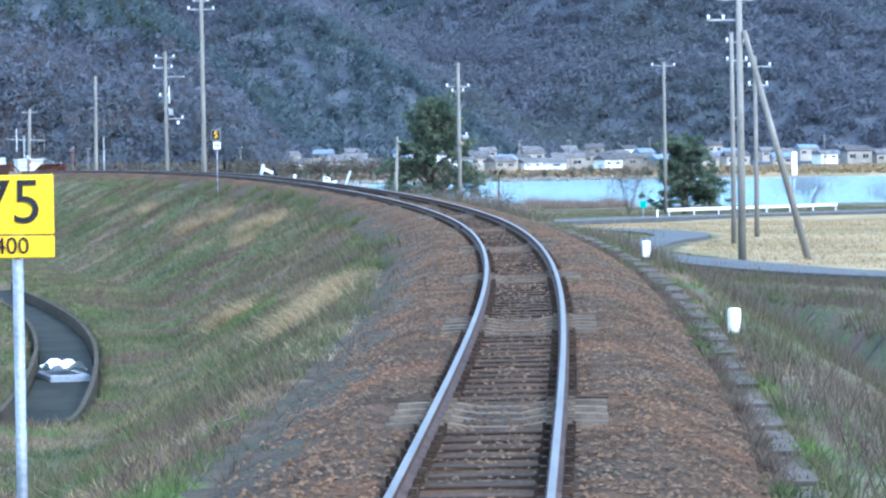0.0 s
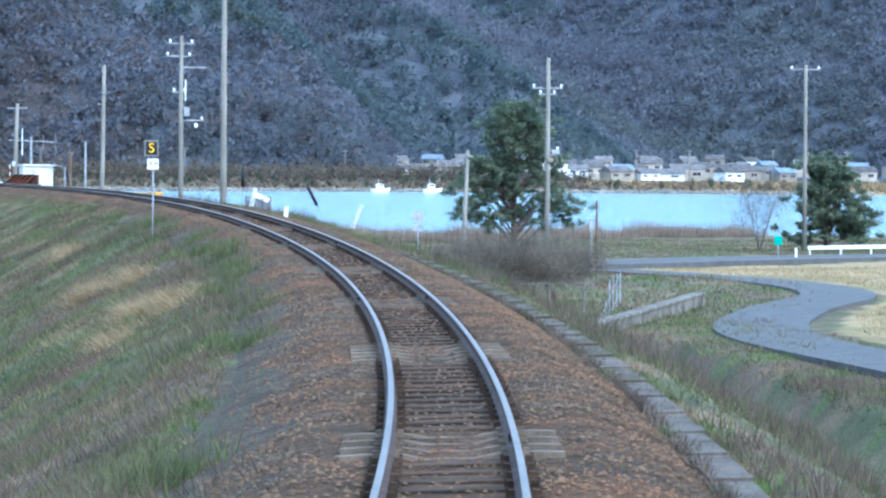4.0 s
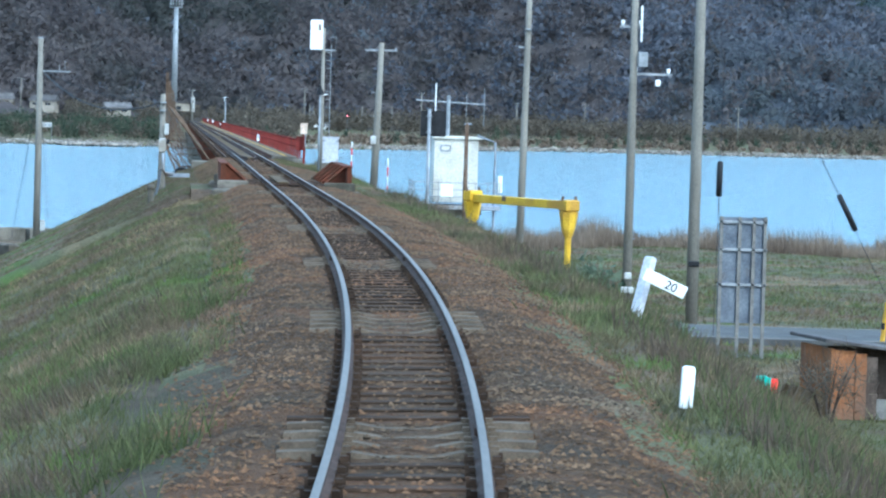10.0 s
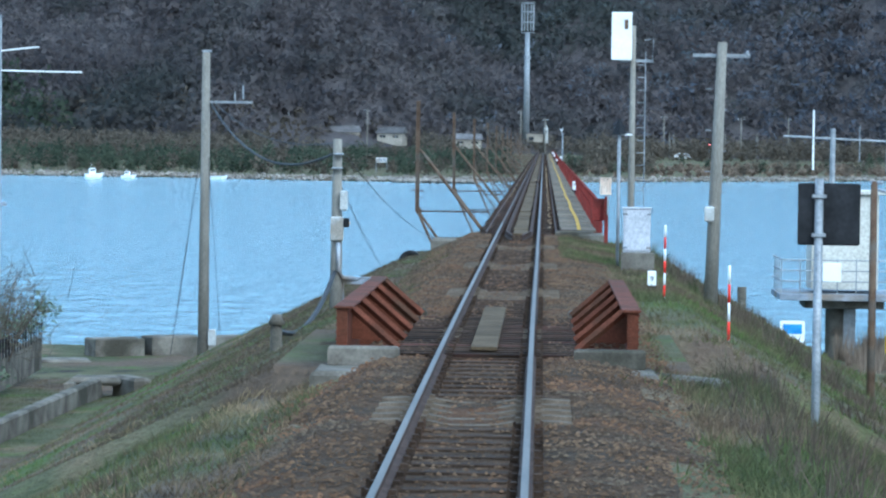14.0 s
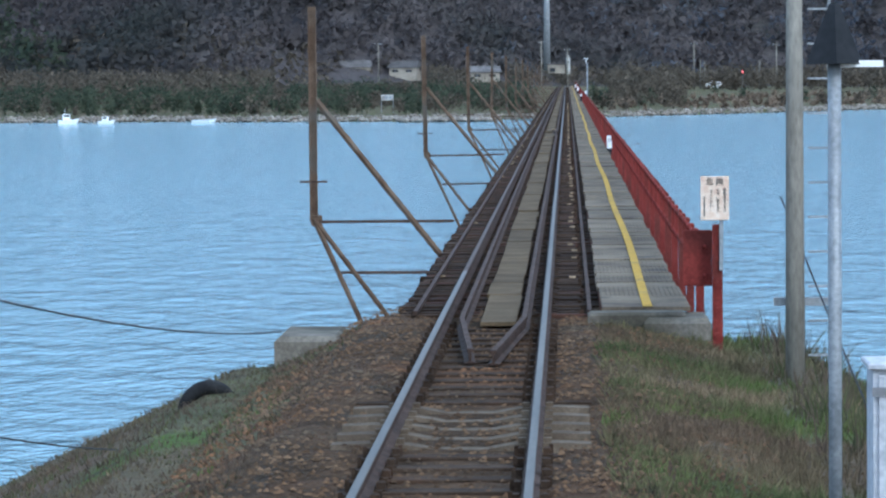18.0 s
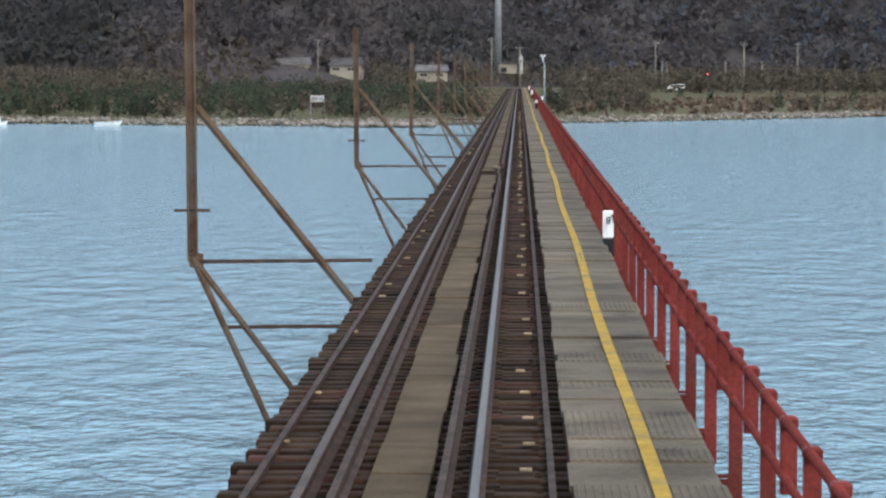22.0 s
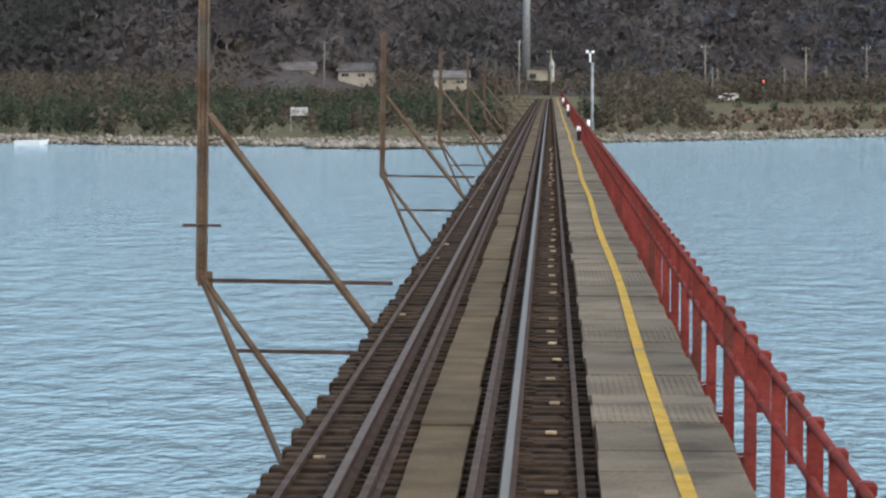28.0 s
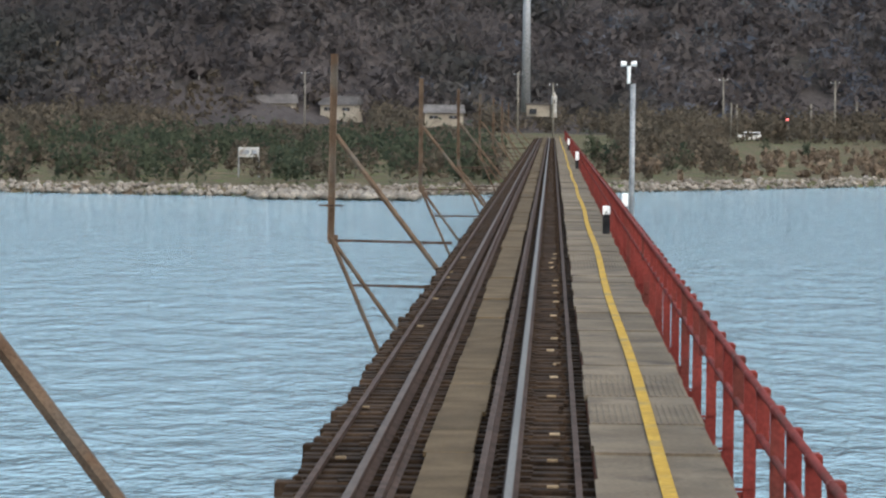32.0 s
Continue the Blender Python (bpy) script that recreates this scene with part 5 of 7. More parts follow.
# ---- lineside equipment ----
cab = thing("relay_cabinet", "white steel relay cabinet on a concrete block", "cabinet", at=(2.83, -26.2, 0.5))
part("body", Geo().box(0, 0, 0.03, 0.62, 0.4, 1.0, bev=0.01), M_cabinet, cab)
part("door", Geo().box(0, -0.212, 0.03, 0.56, 0.025, 0.92, bev=0.008), M_cabinet, cab)
part("roof", Geo().box(0, 0, 0.54, 0.68, 0.48, 0.04, bev=0.01), M_cabinet, cab)
for q in (-0.27, 0.27):
    for zz in (-0.36, 0.4):
        part("hinge", Geo().box(q, -0.23, zz, 0.1, 0.02, 0.05), M_mesh, cab)
part("plinth", Geo().box(0.03, 0, -0.78, 0.75, 0.55, 0.62, bev=0.03), M_conc, cab)
part("block", Geo().box(0.25, -0.5, -0.95, 0.25, 0.2, 0.25, bev=0.03), M_conc, cab)

tr = thing("cable_trough", "grey concrete cable trough running from a pole to the track", "cable trough", at=(0, 0, 0))
part("channel", Geo().box(-3.2, -30.4, -0.55, 1.0, 0.28, 0.12, rz=0.02, bev=0.01), M_mesh, tr)
part("cover", Geo().box(-3.2, -30.4, -0.475, 1.03, 0.3, 0.03, rz=0.02, bev=0.008), M_galv, tr)
part("leg", Geo().box(-3.65, -30.4, -0.9, 0.08, 0.2, 0.7), M_mesh, tr)
part("conduit", Geo().tube([(-3.72, -30.75, 0.3), (-3.72, -30.75, -0.3), (-3.62, -30.7, -0.46), (-3.3, -30.5, -0.5)], 0.05, 8), M_mesh, tr, smooth=True)

bo = thing("concrete_bollard", "weathered concrete bollard with a mushroom cap", "bollard", at=(-4.05, -43.0, 0))
part("shaft", Geo().tube([(0, 0, -1.9), (0, 0, -0.75)], 0.12, 10, 0.1), M_conc, bo, smooth=True)
part("cap", Geo().tube([(0, 0, -0.8), (0, 0, -0.72), (0, 0, -0.62)], 0.16, 10, 0.08), M_conc, bo, smooth=True)

wire((-4.05, -42.9, -0.9), (-3.8, -30.7, -0.35), 0.5, 0.05, "slack_hose", "grey slack hose hung between a bollard and a pole")

ty = thing("old_tyre", "old black rubber tyre half sunk in the bank", "tyre", at=(-3.02, -9.8, -0.86))
tp, tf = [], []
for i in range(24):
    a = 2 * math.pi * i / 24
    for j in range(8):
        b = 2 * math.pi * j / 8
        rr = 0.24 + 0.085 * math.cos(b)
        tp.append((rr * math.cos(a), 0.08 * math.sin(b), rr * math.sin(a)))
        tf.append((i * 8 + j, i * 8 + (j + 1) % 8, ((i + 1) % 24) * 8 + (j + 1) % 8, ((i + 1) % 24) * 8 + j))
part("tyre_ring", Geo().add(tp, tf), M_rubber, ty, smooth=True)
ty.rotation_euler = (0.25, 0, 0.35)

# gauge hut on a pillar
hut = thing("gauge_hut", "cream river gauge hut on a pillar with a railed platform", "hut", at=(10.7, 9.0, 0))
part("wall_box", Geo().box(0.0, 0, -0.65, 2.2, 2.2, 3.2, bev=0.02), M_hut, hut)
part("roof", Geo().box(0.05, 0, 0.98, 2.5, 2.5, 0.14, bev=0.02), M_hut, hut)
part("door", Geo().box(0.25, -1.12, -1.0, 0.02, 0.03, 0.02), M_mesh, hut)
win = part("window", Geo().box(-0.55, -1.11, 0.45, 0.75, 0.04, 0.5, bev=0.01), M_hut, hut, "small square vent window")
part("vent_frame", Geo().box(-0.55, -1.14, 0.45, 0.55, 0.03, 0.34), M_mesh, win)
part("grille", Geo().box(-0.55, -1.16, 0.45, 0.4, 0.03, 0.2), M_hut, win)
part("meter_box", Geo().box(-0.5, -2.0, -1.65, 0.6, 0.2, 0.62, bev=0.02), M_sign_w, hut)
part("side_box", Geo().box(2.25, -1.0, -1.3, 0.2, 0.3, 0.85, bev=0.03), M_sign_w, hut)
part("platform", Geo().box(0, 0, -2.48, 4.4, 4.0, 0.22, bev=0.02), M_mesh, hut, "grey steel platform")
part("beam", Geo().box(0, 0, -2.72, 2.6, 2.6, 0.3, bev=0.03), M_conc, hut)
part("pillar", Geo().tube([(-0.1, 0, -7.5), (-0.1, 0, -2.8)], 0.42, 16), M_conc, hut, smooth=True)
for zz in (-1.25, -1.6, -1.95):
    part("handrail", Geo().tube([(-2.15, 1.9, zz), (-2.15, -1.95, zz), (2.15, -1.95, zz), (2.15, 1.9, zz)], 0.025, 6), M_galv, hut)
for k in range(8):
    part("baluster", Geo().box(-2.15 + 4.3 * k / 7, -1.95, -1.8, 0.04, 0.04, 1.2), M_galv, hut)
for q in (-2.15, 2.15):
    for k in range(1, 4):
        part("baluster", Geo().box(q, -1.95 + k * 1.0, -1.8, 0.04, 0.04, 1.2), M_galv, hut)
ms = part("antenna_mast", Geo().tube([(-0.35, 0.2, 1.0), (-0.35, 0.2, 3.1)], 0.09, 8), M_galv, hut)
part("antenna_boom", Geo().tube([(-2.0, 0.2, 2.82), (1.5, 0.2, 2.68)], 0.04, 6), M_galv, ms)
for q, a, b in ((-1.0, 1.7, 3.7), (0.55, 2.0, 3.2), (1.45, 1.6, 3.5)):
    part("antenna_rod", Geo().tube([(q, 0.2, a), (q, 0.2, b)], 0.03 if q < 0 else 0.018, 6), M_sign_w if q < 0 else M_galv, ms)
part("lamp_pole", Geo().tube([(1.9, -1.6, -5.5), (1.9, -1.6, 0.8), (1.0, -1.6, 1.1)], 0.06, 8), M_mesh, hut)
part("ladder", Geo().box(0.25, -0.46, -4.0, 0.4, 0.04, 2.6), M_galv, hut)
bs = sign_post("water_level_sign", "small blue and white sign standing at the water", 8.9, 6.5, -6.5, -3.3, 0.03)
part("plate", Geo().box(0, -0.04, -3.6, 0.8, 0.02, 0.75, bev=0.01), M_sign_w, bs)
part("blue_panel", Geo().box(0, -0.055, -3.5, 0.62, 0.012, 0.32), M_blue, bs)
mp_ = thing("mooring_post", "dark wooden mooring post in the shallows", "mooring post", "mooring posts", (6.9, 1.0, 0))
part("shaft", Geo().tube([(0, 0, -6.5), (0, 0, -1.9)], 0.16, 10, 0.14), M_conc, mp_, smooth=True)
copy_thing(mp_, Matrix.Translation((6.4, 2.0, -0.7)))

# yellow hoist frame
cr = thing("hoist_frame", "yellow painted steel hoist frame with rust streaks", "hoist frame", at=(0, 0, 0))
A, Bv = Vector((6.37, -50.2, -0.55)), Vector((8.7, -56.9, -0.62))
d = Bv - A
rzc = math.atan2(d.y, d.x)
mid = (A + Bv) / 2
part("beam", Geo().box(mid.x, mid.y, mid.z - 0.05, d.length + 0.1, 0.24, 0.26, rz=rzc, bev=0.02), M_yellow, cr)
for p in (A, Bv):
    part("post", Geo().tube([(p.x, p.y, -4.9), (p.x, p.y, p.z - 0.3)], 0.1, 10), M_yellow, cr)
    part("bracket", Geo().tube([(p.x, p.y, p.z - 1.0), (p.x, p.y, p.z - 0.75), (p.x, p.y, p.z - 0.2)], 0.11, 8, 0.3), M_yellow, cr)
    part("head", Geo().box(p.x, p.y, p.z - 0.02, 0.55, 0.45, 0.36, rz=rzc, bev=0.05), M_yellow, cr)
    for q in (-0.2, 0.2):
        part("lug", Geo().box(p.x + q, p.y, p.z + 0.2, 0.06, 0.2, 0.14), M_rust, cr)
part("rust_patch", Geo().box(mid.x - 0.3, mid.y + 0.87, mid.z - 0.0, 0.3, 0.252, 0.2, rz=rzc, bev=0.03), M_rust, cr)

# tall grey board seen from behind
bd = thing("road_board", "tall grey sheet-metal road board seen from behind", "board", at=(12.6, -65.4, 0))
part("sheet", Geo().box(0, 0.04, -2.1, 1.36, 0.03, 2.96, bev=0.006), M_board, bd)
for q in (-0.62, -0.1, 0.3, 0.62):
    part("upright", Geo().box(q, -0.02, -2.7, 0.09, 0.08, 4.2), M_signframe, bd)
for zz in (-0.75, -1.52, -2.5):
    part("rail", Geo().box(0, -0.03, zz, 1.36, 0.06, 0.07), M_galv, bd)
rm = sign_post("round_road_sign", "round grey road sign seen from behind", 19.0, -74, -4.7, -1.2, 0.035)
part("disc", Geo().tube([(0, -0.06, -1.5), (0, -0.03, -1.5)], 0.32, 16), M_galv, rm)
part("sub_plate", Geo().box(0, -0.045, -2.05, 0.5, 0.02, 0.3, bev=0.01), M_galv, rm)
rs2 = sign_post("road_sign", "slim white road sign post by the roadside", 32.9, -58, -4.7, -1.75, 0.06)
part("plate", Geo().box(0.02, -0.07, -2.2, 0.32, 0.02, 0.75, bev=0.02), M_mesh, rs2)
rs3 = sign_post("tall_white_sign", "tall narrow white roadside sign", 39.7, -96.6, -4.7, 0.4, 0.05)
part("plate", Geo().box(0, -0.08, -0.35, 0.34, 0.04, 1.4, bev=0.02), M_sign_w, rs3)
dp = thing("dark_post", "slim dark roadside post", "post", at=(33.5, -57, 0))
part("shaft", Geo().tube([(0, 0, -5), (0, 0, -0.8)], 0.06, 8), M_rust, dp)


def guardrail(p0, p1, label, mat=M_galv):
    a, b = Vector((*p0, 0)), Vector((*p1, 0))
    e = thing("guard_rail_barrier", label, "guardrail", "roadside guardrails", (p0[0], p0[1], LAND + 0.15))
    d = b - a
    rz = math.atan2(d.y, d.x)
    n = max(2, int(d.length / 3))
    for k in range(n + 1):
        q = d * k / n
        part("post", Geo().tube([(q.x, q.y, -0.3), (q.x, q.y, 0.62)], 0.06, 8), mat, e)
    for zz in (0.46, 0.6):
        part("beam", Geo().box(d.x / 2, d.y / 2, zz, d.length + 0.4, 0.09, 0.1, rz=rz, bev=0.02), mat, e)
    part("beam_web", Geo().box(d.x / 2, d.y / 2 + 0.01, 0.53, d.length + 0.4, 0.05, 0.08, rz=rz), mat, e)
    return e


guardrail((54.5, -35.0), (73.5, -24.0), "white steel roadside guardrail", M_white)
guardrail((21.5, -50.5), (31, -49.5), "grey galvanised steel roadside guardrail")
for (x, y) in ((17.8, -59.8), (22.0, -52.5), (26, -60.5)):
    b = thing("yellow_barrier_post", "yellow and black roadside barrier post", "barrier post", "barrier posts", (x, y, LAND))
    part("post", Geo().tube([(0, 0, -0.3), (0.18, 0, 1.4)], 0.08, 8), M_yellow, b)
    part("black_band", Geo().tube([(0.08, 0, 0.6), (0.1, 0, 0.8)], 0.084, 8), M_black, b)
gp = sign_post("green_sign", "small green sign at the river bank", 50.5, -40.0, -4.7, -3.3, 0.04)
part("plate", Geo().box(0, -0.05, -3.35, 0.5, 0.06, 0.55, bev=0.03), M_green, gp)
wpst = thing("white_stake", "short white stake at the roadside", "stake", at=(51.5, -40.5, -4.6))
part("shaft", Geo().box(0, 0, 0.3, 0.12, 0.1, 1.0, bev=0.02), M_sign_w, wpst)

# garden corner below the slope
sh = thing("garden_shed", "low shed of orange sheets and weathered boards with tin roof", "shed", at=(12.3, -81.5, -4.65), rz=0.15)
sh.scale = (1.3, 1.3, 1.3)
part("front_wall", Geo().box(-0.75, -0.6, 0.55, 0.06, 1.6, 1.4), M_orange, sh)
for k, (m_, h, dy) in enumerate(((M_orange, 1.36, 0), (M_orange, 1.34, 0.02), (M_orange, 1.3, 0), (M_bark, 1.24, 0.03), (M_signframe, 0.5, 0.05), (M_bark, 0.62, 0.02), (M_signframe, 1.16, 0), (M_bark, 1.14, 0.03))):
    part("wall_board", Geo().box(-0.64 + 0.21 * k, -1.35 + dy, -0.13 + h / 2, 0.2, 0.04, h, bev=0.006), m_, sh)
part("back_wall", Geo().box(0.1, 0.15, 0.55, 1.7, 0.06, 1.3), M_bark, sh)
part("roof", Geo().box(0.15, -0.6, 1.27, 2.2, 1.9, 0.06, tilt=Matrix.Rotation(0.12, 3, "Y"), bev=0.01), M_roof, sh)
for k in range(5):
    part("stacked_board", Geo().box(-0.95 - 0.05 * k, -1.2 + 0.25 * k, 0.1, 0.5, 0.12, 0.75, tilt=Matrix.Rotation(0.5, 3, "Y")), M_plank, sh)
ch = thing("garden_chair_frame", "pale plastic garden chair frame lying on the grass", "chair", at=(10.8, -95.6, -4.45), rz=0.4)
for q in (-0.25, 0.25):
    part("leg", Geo().tube([(q, 0, 0), (q + 0.1, 0, 0.62)], 0.045, 6), M_conc_tie, ch)
part("top_bar", Geo().tube([(-0.18, 0, 0.62), (0.38, 0, 0.62)], 0.05, 6), M_conc_tie, ch)
part("low_bar", Geo().tube([(-0.22, 0, 0.3), (0.28, 0, 0.3)], 0.045, 6), M_conc_tie, ch)
wt = thing("white_tub", "upturned white plastic tub on the ground", "tub", at=(10.2, -96.6, -4.5))
part("bowl", Geo().tube([(0, 0, 0), (0, 0, 0.1), (0, 0, 0.16)], 0.4, 14, 0.25), M_sign_w, wt, smooth=True)
gbk = thing("green_bucket", "green plastic bucket with a lid", "bucket", at=(9.25, -87.6, gz(9.25, -87.6) + 0.1))
part("tub", Geo().tube([(0, 0, 0), (0, 0, 0.42)], 0.17, 14, 0.21), M_green, gbk, smooth=True)
part("lid", Geo().tube([(0, 0, 0.42), (0, 0, 0.46)], 0.15, 14, 0.1), M_green, gbk)
rb = thing("red_bucket", "small red plastic bucket", "bucket", at=(9.6, -86.9, gz(9.6, -86.9)))
part("tub", Geo().tube([(0, 0, 0.3), (0, 0, 0.62)], 0.1, 12, 0.14), M_redp, rb, smooth=True)
pc = thing("dark_pipe", "short dark clay pipe lying on the ground", "pipe", at=(13.2, -86.3, -4.45))
part("pipe", Geo().tube([(0, -0.4, 0), (0, 0.4, 0)], 0.15, 12), M_black, pc, smooth=True)
tb_ = thing("tool_bench", "grey post box and boards under a vine", "bench", at=(8.4, -118.5, -3.3))
part("box", Geo().box(0, 0, 0.35, 0.35, 0.3, 0.7, bev=0.02), M_mesh, tb_)
part("top", Geo().box(0.4, 0, 0.95, 1.4, 0.5, 0.05, tilt=Matrix.Rotation(0.2, 3, "Y")), M_roof, tb_)
part("prop", Geo().tube([(-0.9, 0, 0.1), (0, 0, 0.9)], 0.04, 6), M_conc_tie, tb_)

# trellis with bare vines
tre = thing("vine_trellis", "grey pipe trellis covered with tangled bare vines", "trellis", at=(0, 0, 0))
for i in range(4):
    for j in range(3):
        x, y = 8.7 + i * 1.4 + j * 0.9, -124 + j * 3.0 + i * 0.4
        part("post", Geo().tube([(x, y, gz(x, y) - 0.2), (x, y, -3.1)], 0.025, 6), M_signframe, tre)
for j in range(3):
    part("beam", Geo().tube([(8.5 + j * 0.9, -124.1 + j * 3.0, -3.1), (13.1 + j * 0.9, -122.7 + j * 3.0, -3.1)], 0.018, 6), M_signframe, tre)
fe = thing("wire_fence", "thin green posts of a wire garden fence", "fence", at=(0, 0, 0))
for k in range(7):
    x, y = 13.6 + k * 1.15, -122 + k * 3.2
    part("post", Geo().tube([(x, y, gz(x, y) - 0.2), (x, y, gz(x, y) + 1.35)], 0.022, 6), M_mesh, fe)
for zz in (0.5, 1.25):
    part("wire", Geo().tube([(13.6, -122, gz(13.6, -122) + zz), (20.5, -102.8, gz(20.5, -102.8) + zz)], 0.008, 4), M_mesh, fe)
# block wall of the channel beside the lane
cw = thing("canal_wall", "stained concrete block wall of a channel beside the lane", "wall", at=(10.33, -131.88, 0), rz=math.atan2(0.902, 0.432))
cb_me = []
for w_ in (0.9, 0.45):
    me = Geo().box(0, 0, 0, w_ - 0.02, 0.35, 0.4, bev=0.02).mesh("block")
    me.materials.append(M_conc)
    cb_me.append(me)
part("core", Geo().box(12.5, -0.06, -5.15, 35, 0.26, 1.9), M_conc, cw)
for r in range(4):
    for k in range(38):
        part("block", cb_me[0], M_conc, cw).location = (-4.6 + k * 0.9 + 0.45 * (r % 2), 0.02 + 0.03 * r - 0.0, -4.42 - r * 0.42)
part("coping", Geo().box(12.5, 0, -4.16, 35, 0.5, 0.12, bev=0.02), M_conc, cw)
# left bank: quay blocks, walls
qy = thing("quay_wall", "row of weathered concrete quay blocks at the water", "quay wall", at=(0, 0, 0))
for k in range(4):
    part("block", Geo().box(-13.2 + k * 1.72, 5.2 + k * 1.0, -4.62 + 0.04 * (k % 2), 1.7, 1.0, 1.15, rz=0.5, bev=0.05), M_conc, qy)
part("low_slab", Geo().box(-14.5, 2.2, -4.85, 1.8, 1.2, 0.6, rz=0.2, bev=0.06), M_conc, qy)
cul = thing("culvert", "dark concrete culvert mouth at the canal's end", "culvert", at=(-11.2, -11.5, 0))
part("hood", Geo().box(-0.3, 0, -4.2, 1.4, 1.2, 0.22, bev=0.08), M_conc, cul)
part("cheek", Geo().box(0.7, -0.4, -4.5, 0.5, 1.6, 0.9, rz=0.5, bev=0.08), M_conc, cul)
part("cheek", Geo().box(-0.95, -0.2, -4.6, 0.3, 1.4, 0.8, bev=0.05), M_conc, cul)
gwl = thing("garden_wall", "grey concrete block garden wall with a dark fence", "wall", at=(0, 0, 0))
part("wall_run", Geo().box(-13.75, -20.5, -3.95, 0.25, 32, 0.95, rz=0.03, bev=0.03), M_conc, gwl)
part("fence_rail", Geo().box(-13.9, -12.0, -3.05, 0.04, 15, 0.05, rz=0.03), M_black, gwl)
for k in range(24):
    part("fence_bar", Geo().box(-13.62 - 0.02 * k, -19 + 0.62 * k, -3.25, 0.04, 0.04, 0.55), M_black, gwl)
crw = thing("canal_retaining_wall", "stained brown concrete wall along a small canal", "wall", at=(0, 0, 0))
part("wall_run", Geo().box(-11.9, -27, -4.55, 0.3, 30, 0.9, rz=-0.03, bev=0.05), M_conc, crw)
hs = thing("lattice_antenna", "slim lattice mast with two long antenna rods", "antenna", at=(-17.5, 8.0, 0))
part("mast", Geo().tube([(0, 0, -4.6), (0, 0, 6.5)], 0.09, 6, 0.06), M_galv, hs)
part("rod", Geo().tube([(0, 0, 5.3), (1.3, 0, 5.45)], 0.03, 6), M_sign_w, hs)
part("rod", Geo().tube([(-0.1, 0, 4.65), (2.75, 0, 4.62)], 0.03, 6), M_sign_w, hs)
part("platform", Geo().box(0, 0, 0.2, 0.5, 0.3, 0.12), M_mesh, hs)

# lamp with wind gauge on the far part of the bridge
lmp = thing("wind_gauge_post", "galvanised post with a white wind gauge on top", "wind gauge", at=(2.68, 257.3, 0))
part("mast", Geo().tube([(0, 0, -0.6), (0, 0, 3.4)], 0.06, 8), M_galv, lmp, smooth=True)
part("neck", Geo().tube([(-0.1, 0, 3.4), (-0.1, 0, 3.8)], 0.035, 8, 0.05), M_sign_w, lmp)
for q in (-1, 1):
    part("cup", Geo().tube([(-0.1 + q * 0.05, 0, 3.85), (-0.1 + q * 0.18, 0, 3.85)], 0.05, 8, 0.07), M_sign_w, lmp)
part("box", Geo().box(-0.15, 0, 0.75, 0.14, 0.14, 0.3, bev=0.02), M_sign_w, lmp)

# ---- the far bank ----
tw = thing("telecom_tower", "tall white steel telecom pole with a caged antenna head", "tower", at=(-4.5, 847, 0))
part("shaft", Geo().tube([(0, 0, 3.0), (0, 0, 20), (0, 0, 33.5)], 0.95, 16, 0.65), M_galv, tw, smooth=True)
for zz in (33.5, 36.5, 39.5, 42):
    part("cage_ring", Geo().tube([(1.9 * math.cos(a), 1.9 * math.sin(a), zz) for a in np.linspace(0, 6.283, 17)], 0.12, 5), M_galv, tw)
for k in range(12):
    a = k * math.pi / 6
    part("antenna_panel", Geo().box(1.8 * math.cos(a), 1.8 * math.sin(a), 37.8, 0.25, 0.25, 7.5), M_galv, tw)
part("joint_ring", Geo().tube([(0, 0, 26), (0, 0, 26.8)], 1.0, 16), M_galv, tw)
bl = thing("tower_building", "low cream building at the foot of the tower", "building", at=(-2, 845, 0))
part("wall", Geo().box(0, 0, 3.4, 4.6, 4, 2.4), M_house, bl)
part("roof", Geo().box(0, 0, 4.7, 5.2, 4.6, 0.3, bev=0.05), M_roof, bl)
part("turret", Geo().tube([(3.2, -1, 2.0), (3.2, -1, 6.0)], 0.55, 8), M_box_grey, bl)
part("turret_cap", Geo().tube([(3.2, -1, 6.0), (3.2, -1, 7.0)], 0.65, 8, 0.1), M_box_grey, bl)
part("window", Geo().box(3.2, -1.55, 5.2, 0.4, 0.15, 0.7), M_glassd, bl)
part("window", Geo().box(-1.0, -2.55, 3.2, 1.4, 0.12, 1.0), M_glassd, bl)


def house(x, y, w, d, h, roof=None, rz=0.0, label="small tiled house on the far bank", wall=None, z=None):
    b = gz(x, y) if z is None else z
    e = thing("house", label, "house", "houses on the far bank", (x, y, b), rz)
    part("wall", Geo().box(0, 0, h / 2 - 0.8, w, d, h + 1.6), wall or M_house, e)
    o = 0.5
    v = [(-w / 2 - o, -d / 2 - o, h - 0.1), (w / 2 + o, -d / 2 - o, h - 0.1), (w / 2 + o, d / 2 + o, h - 0.1), (-w / 2 - o, d / 2 + o, h - 0.1), (-w / 2 - o * 0.4, 0, h + d * 0.28), (w / 2 + o * 0.4, 0, h + d * 0.28)]
    part("roof", Geo().add(v, [(0, 1, 5, 4), (2, 3, 4, 5), (1, 2, 5), (3, 0, 4), (3, 2, 1, 0)]), roof or M_roof, e)
    for q in (-0.28, 0.24):
        wi = part("window", Geo().box(w * q, -d / 2 - 0.02, h * 0.55, w * 0.22, 0.1, h * 0.3), M_glassd, e)
        part("frame", Geo().box(w * q, -d / 2 - 0.06, h * 0.55, w * 0.02, 0.06, h * 0.3), M_mesh, wi)
    return e


